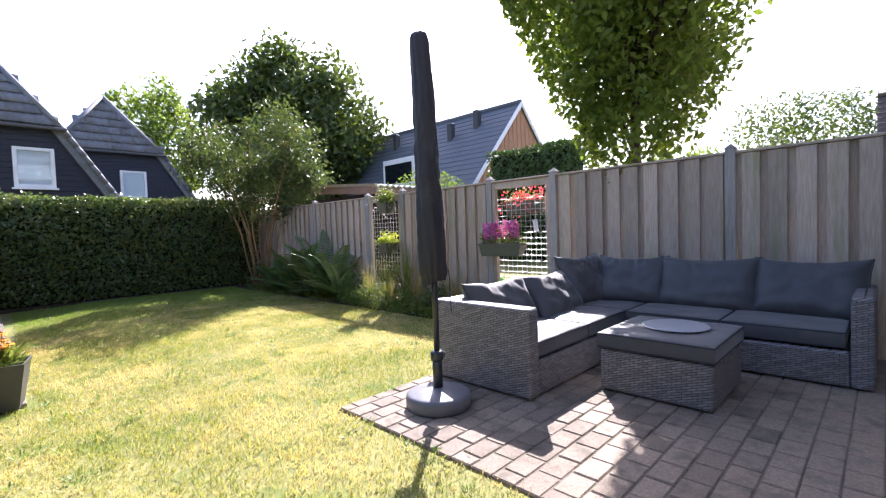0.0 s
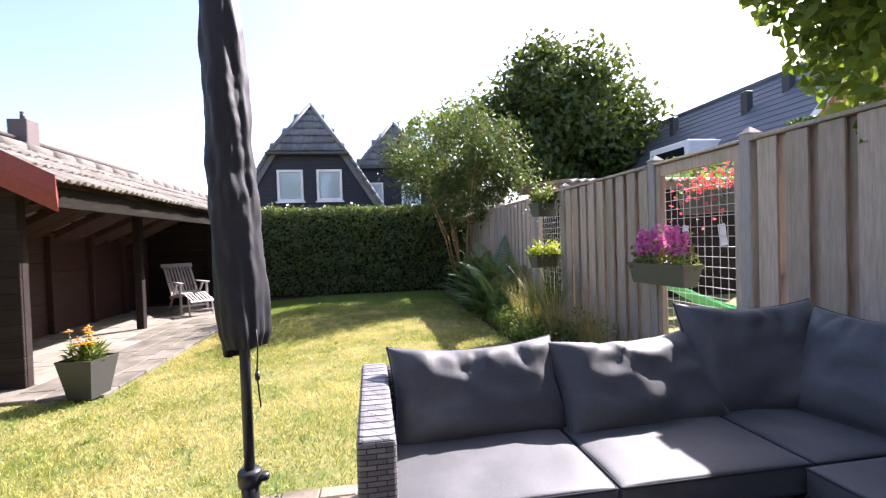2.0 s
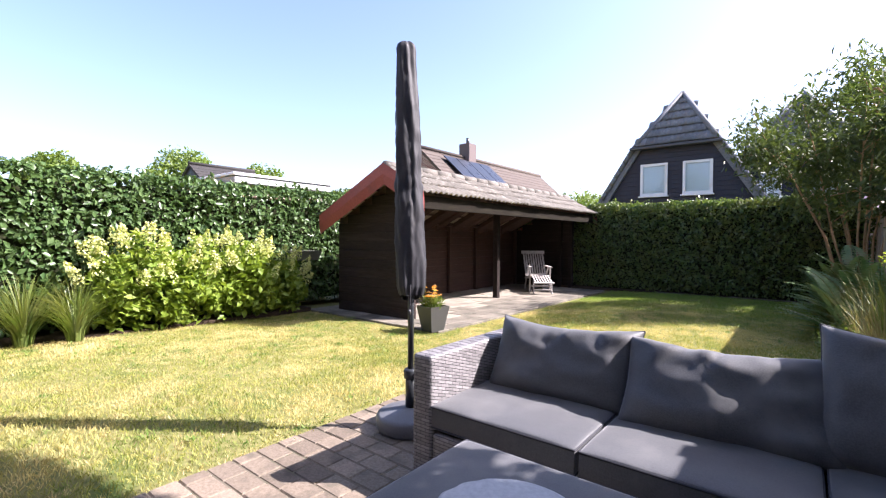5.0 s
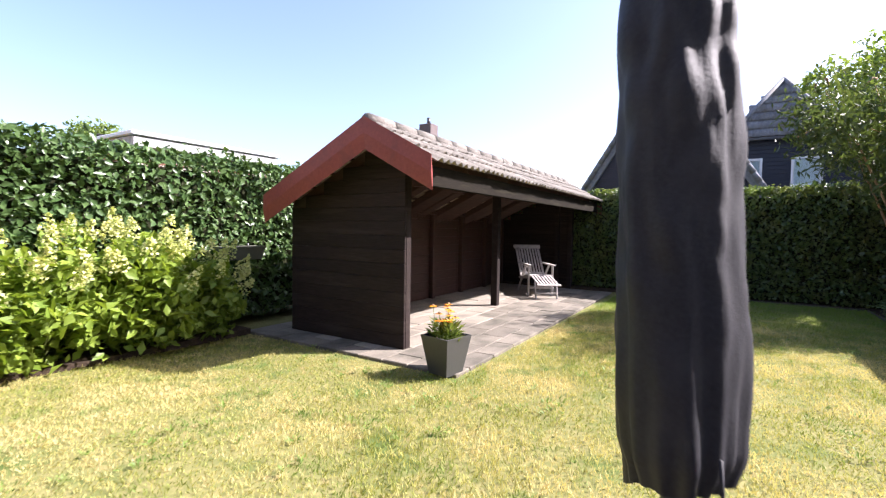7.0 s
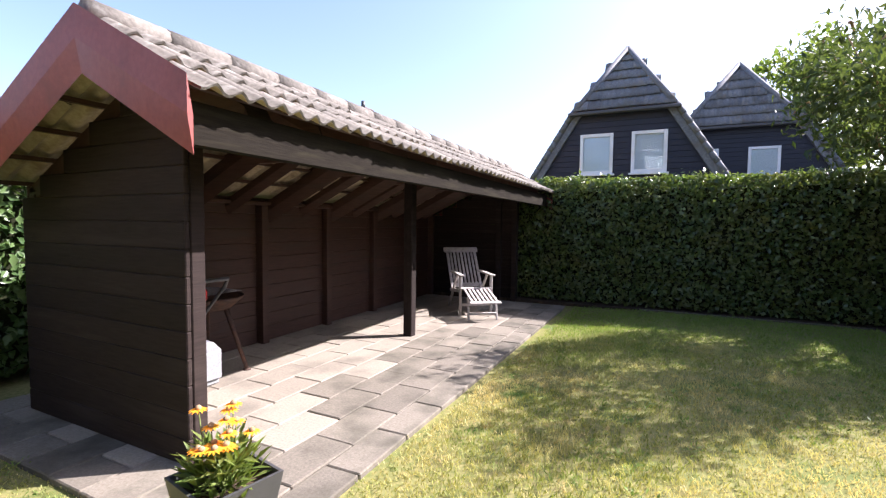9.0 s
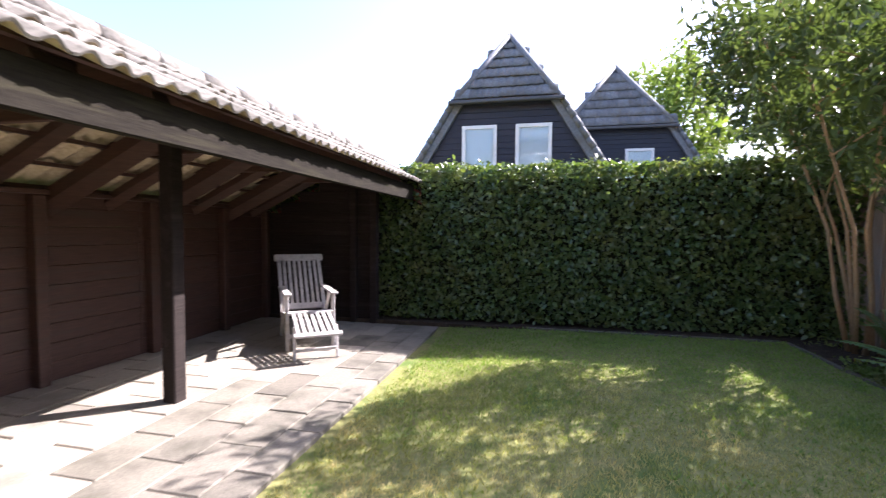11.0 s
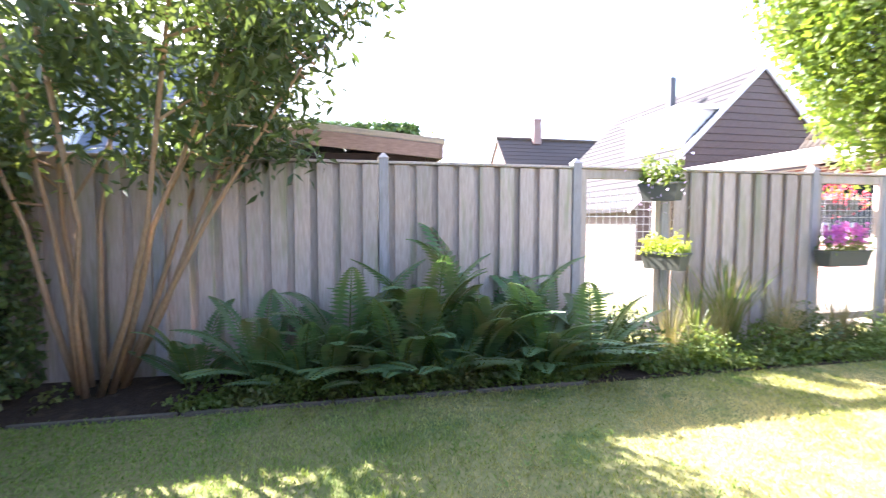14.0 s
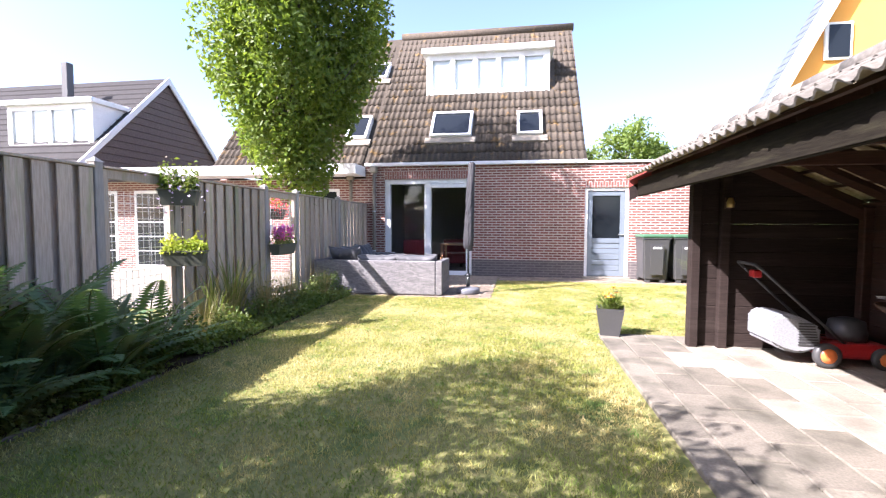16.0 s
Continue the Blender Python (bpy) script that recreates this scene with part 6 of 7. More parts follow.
# ---- dark-boarded houses behind the back hedge ----
def board_house(x, y, zj, zp, half, slope_drop, depth, yp, windows, label, z_low=0.0, gutter=0.12):
    """Gable front at y with a half hip: trapezoid wall up to zj, hip to the peak (x, yp, zp)."""
    h = empty("board_house", x, y + 3, 0, label=label, category="house", group="dark boarded houses")
    spread = half + (zj - z_low) / slope_drop
    v = [(x - spread, y, z_low), (x + spread, y, z_low), (x + half, y, zj), (x - half, y, zj)]
    v += [(a, y + 0.25, c) for a, b, c in v]
    f = [(0, 1, 2, 3), (7, 6, 5, 4), (0, 4, 5, 1), (1, 5, 6, 2), (2, 6, 7, 3), (3, 7, 4, 0)]
    at_world(raw("gable_wall", v, f, M_NAVY, h))
    z = max(z_low, 1.6)
    while z < zj - 0.1:
        s = half + (zj - z - 0.15) / slope_drop
        at_world(part("weatherboard", boxed(x - s, x + s, y - 0.022, y - 0.002, z, z + 0.145, bevel=0.004), M_NAVY, h))
        z += 0.15
    for sg in (-1, 1):
        o = 0.16
        q = [(x + sg * (half + o), y - 0.14, zj), (x + sg * (spread + o), y - 0.14, z_low), (x + sg * (spread + o), y + depth, z_low), (x + sg * (half + o), y + depth, zj), (x, yp, zp), (x, y + depth, zp)]
        q += [(a - sg * 0.2, b + (0.002 if i in (0, 1) else 0), c - 0.10) for i, (a, b, c) in enumerate(q)]
        fs = [(0, 1, 2, 3), (0, 3, 5, 4), (6, 9, 8, 7), (6, 10, 11, 9), (0, 6, 7, 1), (0, 4, 10, 6), (2, 8, 9, 3), (3, 9, 11, 5)]
        at_world(raw("roof", q, fs, M_SLATE, h))
        nt = int((zj - max(z_low, 1.5)) / 0.25)
        for k in range(nt):
            zz = zj - k * 0.25
            xx = x + sg * (half + 0.15 + (zj - zz) / slope_drop)
            x2 = x + sg * (half + 0.15 + (zj - zz + 0.29) / slope_drop)
            at_world(tube("verge_tile", [(xx, y - 0.15, zz + 0.03), (x2, y - 0.15, zz - 0.26)], [0.075, 0.085], M_SLATE, h, 6))
        at_world(tube("hip_tile", [(x + sg * (half + 0.12), y - 0.2, zj + 0.02), (x, yp - 0.02, zp + 0.05)], [0.085, 0.085], M_SLATE, h, 8))
    at_world(raw("half_hip", [(x - half - 0.15, y - 0.22, zj - 0.03), (x + half + 0.15, y - 0.22, zj - 0.03), (x, yp, zp - 0.03), (x, yp + 0.1, zj - 0.03)], [(0, 1, 2), (0, 2, 3), (1, 3, 2), (0, 3, 1)], M_SLATE, h))
    at_world(tube("ridge", [(x, yp, zp + 0.04), (x, y + depth, zp + 0.04)], [0.09, 0.09], M_SLATE, h, 8))
    at_world(part("gutter", boxed(x - half - 0.27, x + half + 0.27, y - 0.36, y - 0.23, zj - gutter, zj - 0.03, bevel=0.02), M_PLASTIC, h))
    for x0, x1, z0, z1 in windows:
        w = empty("window", (x0 + x1) / 2, y, z0)
        w.parent, w.matrix_parent_inverse = h, h.matrix_basis.inverted()
        iv = w.matrix_basis.inverted()
        for q in ((x0, x0 + 0.09, z0, z1), (x1 - 0.09, x1, z0, z1), (x0 + 0.09, x1 - 0.09, z1 - 0.09, z1), (x0 + 0.09, x1 - 0.09, z0, z0 + 0.09)):
            part("window_frame", boxed(q[0], q[1], y - 0.09, y - 0.024, q[2], q[3], m=iv, bevel=0.006), M_WHITE, w)
        part("window_sill", boxed(x0 - 0.05, x1 + 0.05, y - 0.14, y - 0.024, z0 - 0.05, z0 - 0.002, m=iv, bevel=0.006), M_WHITE, w)
        g = part("pane", boxed(x0 + 0.09, x1 - 0.09, y - 0.06, y - 0.05, z0 + 0.09, z1 - 0.09, m=iv), M_GLASS, w)
        g.visible_shadow = False
        part("curtain", boxed(x0 + 0.09, x1 - 0.09, y - 0.04, y - 0.03, z0 + 0.09, z1 - 0.09, m=iv), M_BLIND, w)
    # hip tiles laid as pieces
    tl, tw = 0.36, 0.36
    vx = Vector((0, yp - (y - 0.22), zp - zj))
    ln = vx.length
    wd = 2 * (half + 0.15)
    o = Vector((x - half - 0.15, y - 0.22, zj + 0.0))
    tile_roof(h, o, (1, 0, 0), vx, int(wd / tw) + 1, int(ln / tl), tw, tl, M_SLATE, inside=lambda u, t: abs(u - wd / 2) < (wd / 2) * (1 - t / ln) + 0.03, wave=0.022, name="hip_roof_tile", lift=0.05)
    return h


board_house(0.50, 17.0, 4.42, 6.33, 1.13, 1.6, 9.0, 18.0, ((-0.59, 0.28, 2.72, 3.82), (0.74, 1.61, 2.72, 3.82)), "dark blue boarded house with steep grey tiled roof")
board_house(3.78, 22.0, 4.72, 6.95, 1.62, 1.6, 9.0, 22.8, ((4.05, 4.95, 2.9, 3.98), (2.5, 3.2, 2.9, 3.98)), "dark boarded house with grey half-hipped roof")


# ---- houses beyond the side fence ----
def pitched_house(name, label, xr, zr, y0, y1, ze, slope, wall, roof, gable=None, end_trim=True):
    """House with its ridge along y at (xr, zr)."""
    h = empty(name, xr, (y0 + y1) / 2, 0, label=label, category="house")
    half = (zr - ze) / math.tan(radians(slope))
    g = [(xr - half + 0.3, 0), (xr + half - 0.3, 0), (xr + half - 0.3, ze + 0.2), (xr, zr - 0.15), (xr - half + 0.3, ze + 0.2)]
    v = [(a, y, z) for y in (y0 + 0.1, y1 - 0.1) for a, z in g]
    f = [(0, 1, 2, 3, 4), (9, 8, 7, 6, 5)] + [(i, i + 5, (i + 1) % 5 + 5, (i + 1) % 5) for i in range(5)]
    at_world(raw("wall", v, f, wall, h))
    for sg in (-1, 1):
        q = [(xr, zr), (xr + sg * half, ze), (xr + sg * half, ze - 0.14), (xr, zr - 0.16)]
        v = [(a, y, z) for y in (y0, y1) for a, z in q]
        fs = [(0, 1, 2, 3), (7, 6, 5, 4)] + [(i, i + 4, (i + 1) % 4 + 4, (i + 1) % 4) for i in range(4)]
        at_world(raw("roof", v, fs, roof, h))
        n = int(half / math.cos(radians(slope)) / 0.33)
        items = []
        for k in range(n):
            s = (k + 0.5) / n
            a, z = xr + sg * half * s, zr + (ze - zr) * s
            items.append(tube_data([(a, y0, z), (a, y1, z)], [0.022, 0.022], 5))
        vv, ff = join_data(items)
        at_world(raw("tile_course", vv, ff, roof, h))["kind"] = "stuff"
        if end_trim:
            for yy in (y0 - 0.05,):
                q = [(xr, zr + 0.06), (xr + sg * (half + 0.05), ze + 0.06), (xr + sg * (half + 0.05), ze - 0.2), (xr, zr - 0.2)]
                v = [(a, y, z) for y in (yy, yy + 0.045) for a, z in q]
                at_world(raw("verge_board", v, [(0, 1, 2, 3), (7, 6, 5, 4)] + [(i, i + 4, (i + 1) % 4 + 4, (i + 1) % 4) for i in range(4)], M_WHITE, h))
    at_world(tube("ridge", [(xr, y0, zr + 0.03), (xr, y1, zr + 0.03)], [0.11, 0.11], roof, h, 8))
    return h


h = pitched_house("grey_roof_house", "house with blue-grey tiled roof and cedar gable", 18.15, 7.05, 12.5, 30.0, 2.4, 48, M_CEDAR, M_BLUEROOF)
for k in range(18):
    xx = 15.2 + k * 0.33
    at_world(part("cladding_board", boxed(xx, xx + 0.30, 12.56, 12.598, 2.6, 7.05 - abs(xx + 0.15 - 18.15) * 1.11 - 0.35, bevel=0.01), M_CEDAR, h))
at_world(part("dormer", boxed(14.6, 17.0, 16.2, 18.6, 3.3, 4.75, bevel=0.03), M_WHITE, h))
at_world(part("dormer_window", boxed(14.58, 14.597, 16.4, 18.4, 3.55, 4.5), M_DARKGLASS, h))
for y, x in ((14.6, 17.4), (16.0, 17.0), (20.5, 17.2)):
    zz = 7.05 - (18.15 - x) * math.tan(radians(48))
    at_world(part("roof_vent", boxed(x - 0.15, x + 0.15, y - 0.15, y + 0.15, zz - 0.2, zz + 0.75, bevel=0.02), M_PLASTIC, h))


def shingle_house():
    h = empty("shingle_house", 18, -4.5, 0, label="house with brown shingled gable and white dormer", category="house")
    ye, ze, yr, zr = 0.1, 1.75, -4.55, 6.5
    yb = 2 * yr - ye
    v = [(x, y, z) for x in (14.0, 22.0) for y, z in ((ye, 0), (ye, ze), (yr, zr), (yb, ze), (yb, 0))]
    f = [(0, 1, 2, 3, 4), (9, 8, 7, 6, 5)] + [(i, i + 5, (i + 1) % 5 + 5, (i + 1) % 5) for i in range(5)]
    at_world(raw("wall", v, f, M_SHINGLE, h))
    z = 0.2
    while z < zr - 0.3:
        s = (zr - z) / (zr - ze) if z > ze else 1.0
        d = (ye - yr) * min(s, 1.0)
        at_world(part("shingle_course", boxed(13.965, 13.998, yr - d, yr + d, z, z + 0.22, bevel=0.008), M_SHINGLE, h))
        z += 0.235
    for sg in (1, -1):
        q = [(yr, zr + 0.1), (yr + sg * 4.95, ze - 0.02), (yr + sg * 4.95, ze - 0.16), (yr, zr + 0.002)]
        v = [(x, a, zz) for x in (13.9, 22.2) for a, zz in q]
        at_world(raw("roof", v, [(0, 1, 2, 3), (7, 6, 5, 4)] + [(i, i + 4, (i + 1) % 4 + 4, (i + 1) % 4) for i in range(4)], M_DARKROOF, h))
        items = [tube_data([(13.92, yr + sg * 4.95 * k / 20, zr + 0.1 - (zr - ze + 0.12) * k / 20), (22.1, yr + sg * 4.95 * k / 20, zr + 0.1 - (zr - ze + 0.12) * k / 20)], [0.03, 0.03], 5) for k in range(1, 20)]
        at_world(raw("tile_course", *join_data(items), M_DARKROOF, h))["kind"] = "stuff"
        q = [(yr, zr + 0.14), (yr + sg * 4.98, ze + 0.02), (yr + sg * 4.98, ze - 0.2), (yr, zr - 0.1)]
        v = [(x, a, zz) for x in (13.84, 13.9) for a, zz in q]
        at_world(raw("verge_board", v, [(0, 1, 2, 3), (7, 6, 5, 4)] + [(i, i + 4, (i + 1) % 4 + 4, (i + 1) % 4) for i in range(4)], M_WHITE, h))
    dormer(h, 14.15, 17.3, 0, 3.65, 5.0, 3.0, 4, -1.7)
    at_world(part("chimney", boxed(16.3, 16.55, -3.1, -2.85, 5.0, 6.75, bevel=0.02), M_PLASTIC, h))


shingle_house()
h = pitched_house("red_roof_house", "far brick house with red-brown tiled roof", 27.0, 6.2, -6.5, 0.5, 3.0, 45, M_BRICK, M_CLAY)
at_world(part("chimney", boxed(26.6, 27.1, -2.2, -1.7, 5.9, 7.4, bevel=0.02), M_BRICK, h))
h = pitched_house("solar_house", "brown-tiled house with solar panels and brick chimney", -11.0, 5.7, 17.0, 30.0, 2.6, 42, M_BRICK, M_CLAY, end_trim=False)
at_world(part("chimney", boxed(-11.3, -10.6, 20.7, 21.4, 5.2, 6.5, bevel=0.02), M_SHINGLE, h))
at_world(tube("chimney_pot", [(-10.95, 21.05, 6.48), (-10.95, 21.05, 6.85)], [0.1, 0.09], M_PLASTIC, h, 10))
m = frame_matrix((-10.5, 18.2, 5.34), (0, 1, 0), (-0.743, 0, 0.669))
for k in range(4):
    at_world(part("solar_panel", boxed(k * 1.05, k * 1.05 + 1.0, -1.7, 0.0, 0.09, 0.13, m=m, bevel=0.01), M_SOLAR, h))
h = pitched_house("orange_house", "ochre rendered house with white verge", -11.6, 12.5, -9.9, -8.9, 3.6, 63, M_ORANGE, M_BLUEROOF, end_trim=False)
for sg in (-1, 1):
    half = (12.5 - 3.6) / math.tan(radians(63))
    q = [(-11.6, 12.6), (-11.6 + sg * (half + 0.1), 3.55), (-11.6 + sg * (half - 0.3), 3.55), (-11.6, 11.85)]
    v = [(a, y, z) for y in (-8.9, -8.55) for a, z in q]
    at_world(raw("verge_board", v, [(0, 1, 2, 3), (7, 6, 5, 4)] + [(i, i + 4, (i + 1) % 4 + 4, (i + 1) % 4) for i in range(4)], M_WHITE, h))
at_world(part("window_frame", boxed(-11.1, -10.15, -8.98, -8.9, 7.5, 8.9, bevel=0.02), M_WHITE, h))
at_world(part("pane", boxed(-11.0, -10.28, -8.9, -8.88, 7.6, 8.8), M_DARKGLASS, h))
h = empty("flat_roof_garage", -6.2, 5.4, 0, label="low flat-roofed garage with pale fascia behind the ivy hedge", category="garage")
at_world(part("wall", boxed(-8.2, -4.32, 4.45, 6.35, 0, 2.2), M_BRICK, h))
at_world(part("fascia", boxed(-8.35, -4.2, 4.32, 6.47, 2.2, 2.335, bevel=0.012), M_GREYTRIM, h))
at_world(part("roof_edge", boxed(-8.38, -4.17, 4.29, 6.5, 2.337, 2.395, bevel=0.012), M_WHITE, h))
h = pitched_house("dark_roof_house", "far low house with dark tiled roof", -24.0, 5.45, 11.6, 15.6, 3.6, 32, M_NAVY, M_DARKROOF, end_trim=False)


# ---- neighbour's garden ----
def neighbour_shed():
    h = empty("neighbour_shed", 7.8, 9.4, 0, label="neighbour's brown shed with pale corrugated roof", category="shed")
    at_world(part("wall", boxed(6.15, 9.6, 8.25, 10.6, 0, 2.05), M_SHED, h))
    n = 46
    v, f = [], []
    for i in range(n + 1):
        x = 6.0 + 3.8 * i / n
        z = 0.022 * math.cos(i * math.pi)
        v += [(x, 8.05, 2.2 + z), (x, 10.8, 2.42 + z), (x, 8.05, 2.17 + z), (x, 10.8, 2.39 + z)]
    for i in range(n):
        a, b = i * 4, i * 4 + 4
        f += [(a, b, b + 1, a + 1), (a + 2, a + 3, b + 3, b + 2), (a, a + 2, b + 2, b), (a + 1, b + 1, b + 3, a + 3)]
    at_world(raw("roof_sheet", v, f, surface("pale roof sheet", (0.45, 0.45, 0.44), (0.58, 0.58, 0.56), rough=0.6), h, "pale corrugated roof sheet"))
    m_f = surface("brown fascia", (0.16, 0.11, 0.08), (0.24, 0.17, 0.13), fine=12, rough=0.7, relief=0.3, stretch=(1, 1, 6))
    at_world(part("fascia", boxed(6.02, 9.78, 8.07, 8.11, 2.0, 2.16, bevel=0.004), m_f, h))
    v = [(x, y, z) for x in (6.02, 6.06) for y, z in ((8.115, 2.0), (10.78, 2.2), (10.78, 2.37), (8.115, 2.16))]
    at_world(raw("fascia", v, [(0, 1, 2, 3), (7, 6, 5, 4)] + [(i, i + 4, (i + 1) % 4 + 4, (i + 1) % 4) for i in range(4)], m_f, h))


neighbour_shed()


def toy_slide():
    e = empty("toy_slide", 6.8, 6.3, 0, 60, label="small bright green plastic toy slide", category="slide")
    m = plain("green plastic", (0.12, 0.55, 0.2), rough=0.35)
    v, f = [], []
    for i in range(13):
        s = i / 12
        y, z = -0.75 + 1.4 * s, 0.06 + 0.72 * s ** 1.35
        v += [(-0.22, y, z + 0.10), (-0.2, y, z), (0.2, y, z), (0.22, y, z + 0.10), (0.25, y, z + 0.10), (0.23, y, z - 0.03), (-0.23, y, z - 0.03), (-0.25, y, z + 0.10)]
    for i in range(12):
        f += [(i * 8 + k, i * 8 + (k + 1) % 8, (i + 1) * 8 + (k + 1) % 8, (i + 1) * 8 + k) for k in range(8)]
    f += [tuple(range(7, -1, -1)), tuple(96 + k for k in range(8))]
    raw("chute", v, f, m, e)
    for x in (-0.2, 0.2):
        tube("ladder_side", [(x, 0.95, 0), (x, 0.66, 0.95)], [0.03, 0.03], m, e, 8)
    for k in range(3):
        part("rung", boxed(-0.2, 0.2, 0.87 - 0.09 * k, 0.93 - 0.09 * k, 0.18 + 0.2 * k, 0.21 + 0.2 * k, bevel=0.01), m, e)


toy_slide()
hedge("tall_garden_hedge", "tall clipped hedge in a neighbouring garden", 13.0, 14.4, 7.3, 10.6, 3.85, (((-1, 0, 0), 11), ((0, -1, 0), 5), ((0, 0, 1), 5)), 420, 0.11, L_IVY, 9.0)
tree("garden_shrub", "lime green shrub in a neighbouring garden", (11.5, 11.8, 0), 1.2, 0.08, (11.5, 11.8, 2.1), (1.6, 1.6, 1.3), 3000, 0.13, L_BIRCH, M_DARKBARK, 15)
leafy_mound("yellow_daisies", "clump of yellow daisies in the neighbouring garden", 6.6, 7.4, 0.5, 1.15, 900, 0.07, L_PLANT, flowers=L_YELLOW, nf=160)

# ---- far trees ----
FAR = "far trees"
for i, (x, y, cz, r, rz, mt) in enumerate(((-38, 16.7, 5.3, 3.4, 3.6, L_BIRCH), (-38, 8.2, 4.6, 2.6, 2.9, L_BIRCH), (-37, 23.5, 5.2, 2.6, 3.0, L_BIRCH), (-33, 29, 3.6, 4.5, 2.5, L_MAPLE), (-16, 50, 3.6, 5, 3.4, L_BIRCH), (-8, -30, 6.6, 3.0, 3.4, L_BIRCH), (-4.2, -30, 5.3, 1.2, 2.6, L_MAPLE), (-11.5, -32, 5.2, 2.6, 3.2, L_BIRCH), (46, 5, 6.4, 6, 5.2, L_MAPLE), (48, 13, 4.6, 6, 4.2, L_BIRCH), (24, 34, 5, 6, 4.5, L_BIRCH), (-3, 50, 4.5, 6, 4.5, L_BIRCH))):
    ob = tree("far_tree", "distant leafy tree on the skyline", (x, y, 0), max(cz - rz, 1.0), 0.25, (x, y, cz), (r, r, rz), 6500, 0.36, mt, M_DARKBARK, 60 + i, limbs=5)
    ob["group"] = FAR


# ---- living room seen through the sliding door ----
def room_things():
    red = plain("red fabric", (0.2, 0.02, 0.03), rough=0.9)
    e = empty("red_armchair", 3.9, -1.9, 0.02, label="red upholstered armchair behind the glass", category="armchair", group="red chairs")
    part("seat", boxed(-0.35, 0.35, -0.35, 0.35, 0.15, 0.45, bevel=0.06, segs=3), red, e)
    part("backrest", boxed(-0.35, 0.35, 0.22, 0.4, 0.46, 0.85, bevel=0.06, segs=3), red, e)
    for x in (-0.3, 0.3):
        for y in (-0.28, 0.28):
            part("leg", boxed(x - 0.025, x + 0.025, y - 0.025, y + 0.025, 0.0, 0.155), M_DARKBARK, e)
    copy_thing(e, pose(3.0, -2.6, 0.02, 0, 0, 20))
    t = empty("dining_table", 2.75, -1.75, 0.02, label="wooden dining table behind the glass", category="table")
    part("tabletop", boxed(-0.45, 0.45, -0.4, 0.4, 0.71, 0.75, bevel=0.01), M_CEDAR, t)
    for x in (-0.4, 0.4):
        for y in (-0.35, 0.35):
            part("leg", boxed(x - 0.03, x + 0.03, y - 0.03, y + 0.03, 0.0, 0.712), M_CEDAR, t)


room_things()


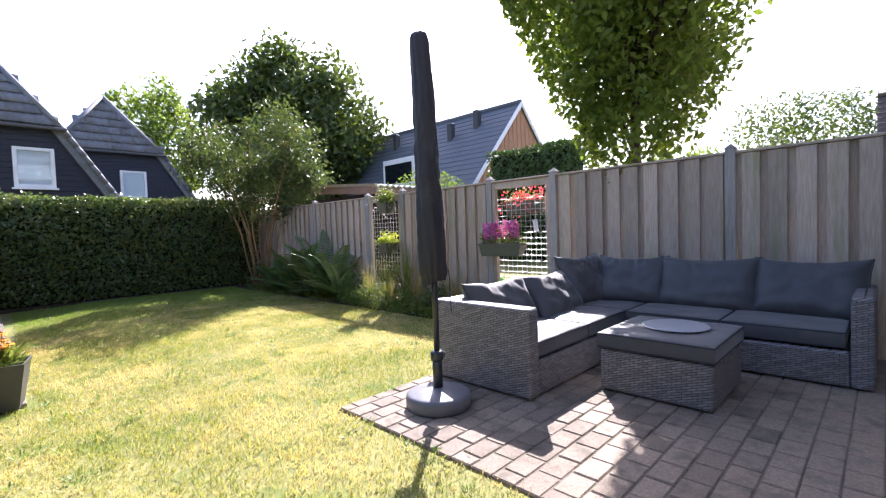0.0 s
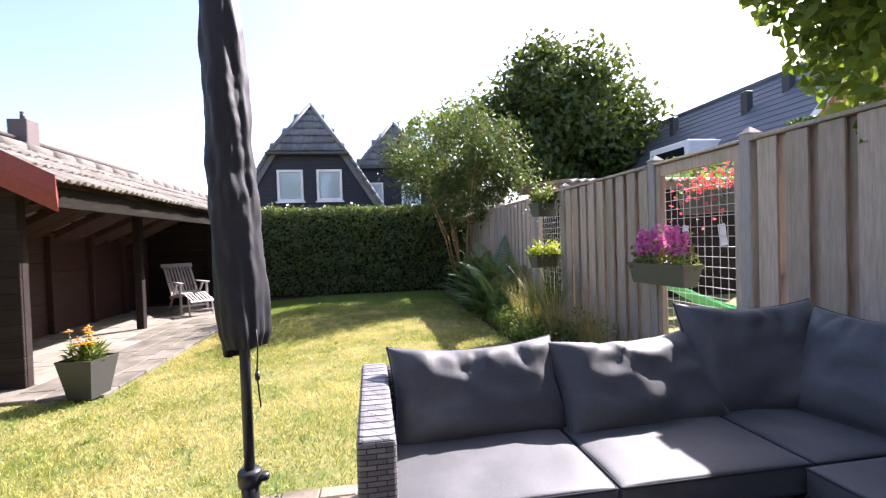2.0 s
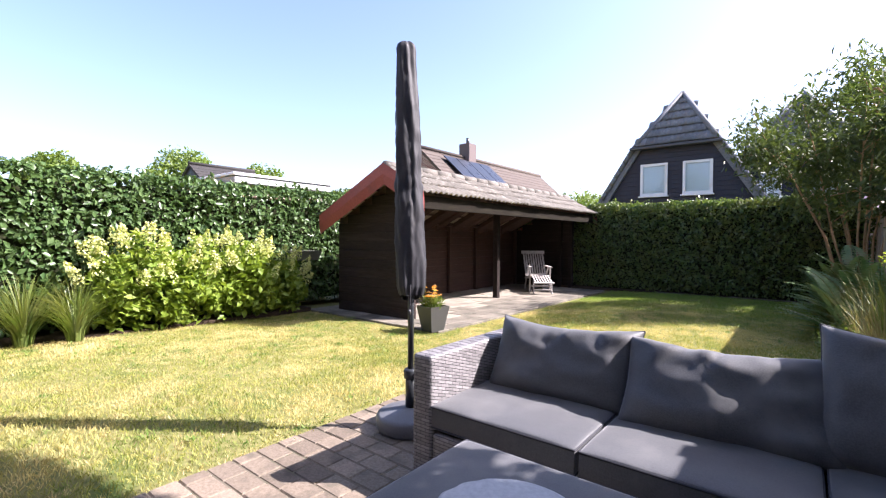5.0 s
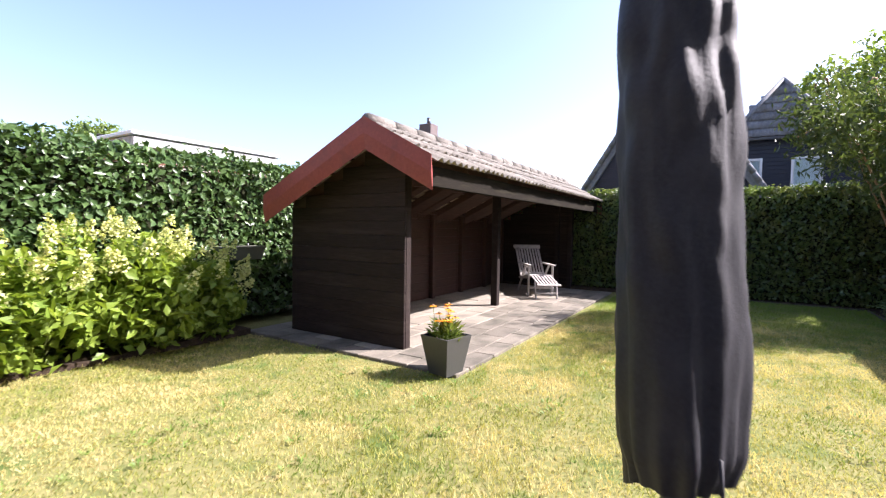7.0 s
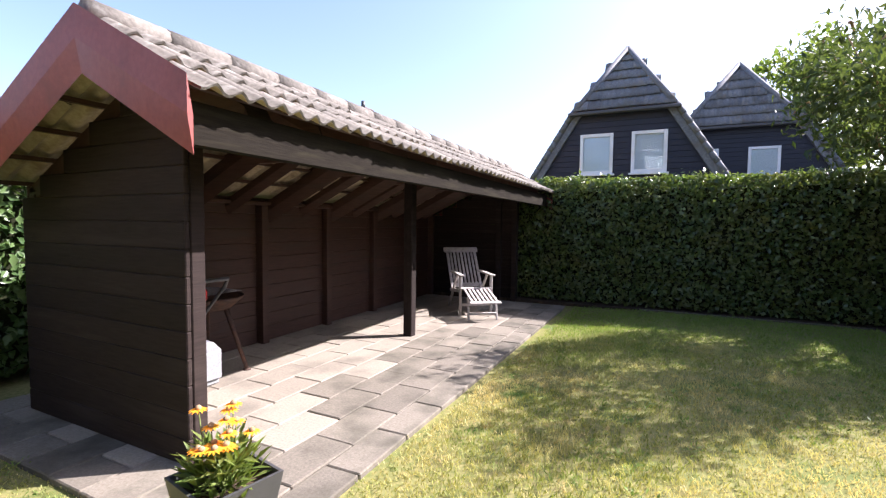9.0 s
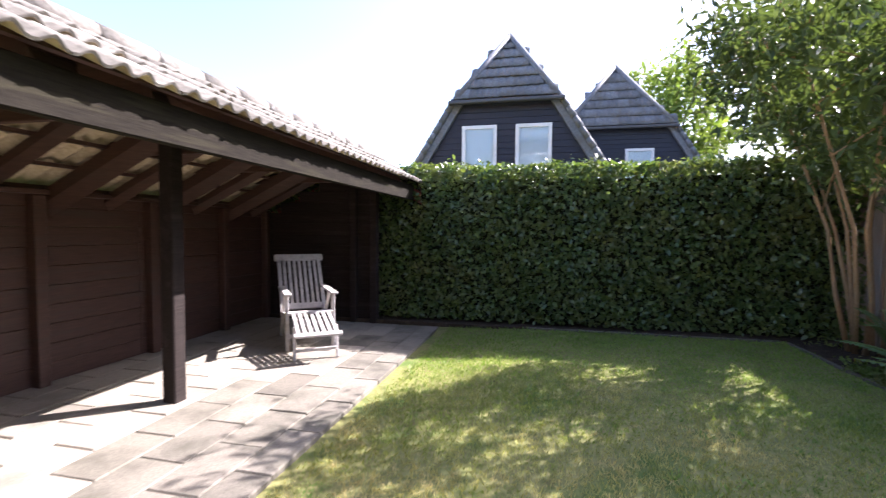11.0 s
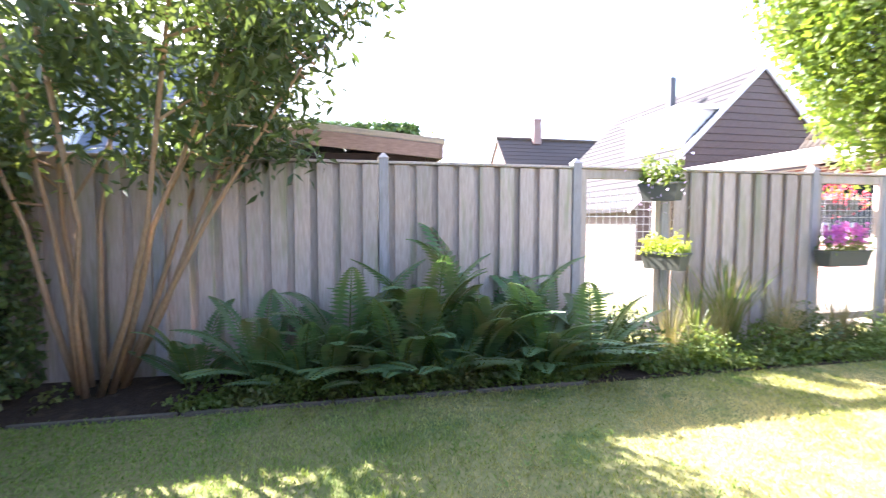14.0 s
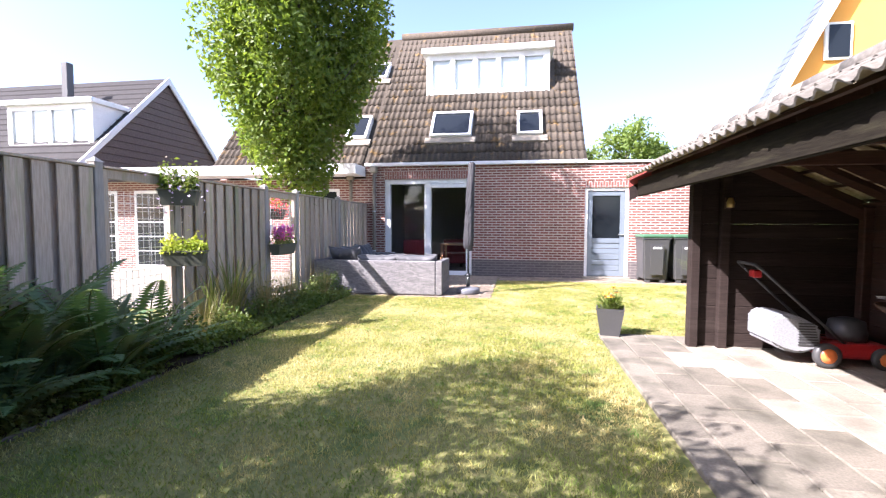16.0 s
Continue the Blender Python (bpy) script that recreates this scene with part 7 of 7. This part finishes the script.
# ---- paving and roof pieces ----
def paving(name, label, x0, x1, y0, y1, w, l, material, top, gap, keep, limit, seed, along_x=True, rim=None):
    """Staggered stones in rows; those that keep() accepts become parts, the rest one joined part."""
    random.seed(seed)
    e = tagged(new(name), label, "paving", kind="structure")
    bed = part("sand_bed", boxed(x0 + 0.01, x1 - 0.01, y0 + 0.01, y1 - 0.01, -0.12, top - (0.016 if rim else 0.007)), M_BEDDING if rim else M_JOINT, e)
    sizes = {}
    joined = bmesh.new()
    count, row = 0, 0
    v0, v1 = (y0, y1) if along_x else (x0, x1)
    u0, u1 = (x0, x1) if along_x else (y0, y1)
    v = v0
    while v < v1 - 0.02:
        hv = min(l, v1 - v)
        u = u0 - (w * 0.5 if row % 2 else 0)
        while u < u1 - 0.01:
            a, b = max(u, u0), min(u + w, u1)
            if b - a > 0.05:
                cx, cy = ((a + b) / 2, v + hv / 2) if along_x else (v + hv / 2, (a + b) / 2)
                sx, sy = (b - a, hv) if along_x else (hv, b - a)
                rot, dz = random.uniform(-0.012, 0.012), random.uniform(-0.003, 0.002)
                dark = rim is not None and (cx > rim + random.uniform(-0.75, 0.45) or cy < 5.3)
                key = (round(sx, 3), round(sy, 3), dark)
                if keep(cx, cy) and count < limit:
                    if key not in sizes:
                        bm = bmesh.new()
                        box(bm, -sx / 2 + gap, sx / 2 - gap, -sy / 2 + gap, sy / 2 - gap, top - 0.05, top, bevel=0.007)
                        me = bpy.data.meshes.new("paving_stone")
                        bm.to_mesh(me)
                        bm.free()
                        me.materials.append(M_SLABDARK if dark else material)
                        sizes[key] = me
                    ob = new("paving_stone", sizes[key])
                    ob.parent = e
                    ob.matrix_basis = pose(cx, cy, dz, random.uniform(-0.5, 0.5), random.uniform(-0.5, 0.5), math.degrees(rot))
                    count += 1
                else:
                    box(joined, cx - sx / 2 + gap, cx + sx / 2 - gap, cy - sy / 2 + gap, cy + sy / 2 - gap, top - 0.05, top + dz, bevel=0.006)
            u += w
        v += l
        row += 1
    if len(joined.verts):
        tagged(part("further_stones", joined, material, e), kind="stuff")
    else:
        joined.free()


paving("pavement_patio", "brown-grey concrete pavers of the patio", 1.6, 4.98, -0.6, 2.8, 0.182, 0.132, M_PAVER, 0.02, 0.002, lambda x, y: y > 0.55 and x < 4.3, 300, 1)
paving("pavement_strip", "brown-grey pavers along the house wall", -2.9, 1.59, -0.6, 0.22, 0.182, 0.132, M_PAVER, 0.018, 0.002, lambda x, y: x > -1.5, 300, 2)
paving("pavement_terrace", "worn grey-beige concrete slabs of the shed terrace", -2.75, 0.18, 4.87, 11.38, 0.5, 0.3, M_SLAB, 0.034 - DIP, 0.003, lambda x, y: True, 300, 3, along_x=False, rim=-0.42)

# shed roof tiles, both slopes
vr = Vector((RX - EX1, 0, RZ - EZ1))
tile_roof(shed, Vector((EX1 + 0.02, SY0 + 0.01, EZ1 - 0.02)), (0, 1, 0), vr, 27, 3, 0.243, vr.length / 3, M_SHEDROOF, wave=0.034, jitter=0.012, under=M_TILEUNDER)
vl = Vector((RX - EX0, 0, RZ - EZ0))
tile_roof(shed, Vector((EX0 - 0.02, SY1 - 0.01, EZ0 - 0.02)), (0, -1, 0), vl, 27, 5, 0.243, vl.length / 5, M_SHEDROOF, wave=0.034, jitter=0.012, under=M_TILEUNDER)
# house roof tiles on the rear slope
vh = Vector((0, -math.cos(SL), math.sin(SL)))
tile_roof(house, Vector((5.0, Y + 0.0, 2.80)), (-1, 0, 0), vh, 18, 17, 0.302, 0.352, M_ROOF, inside=tile_free, wave=0.042)
tile_roof(nhouse, Vector((9.3, Y + 0.0, 2.80)), (-1, 0, 0), vh, 14, 16, 0.3, 0.352, M_ROOF, inside=lambda u, v: not (9.3 - u < 5.85 and (0.5 < v * math.cos(SL) < 1.2 or 2.3 < v * math.cos(SL) < 2.9)), wave=0.042)

shed.location.z = -DIP
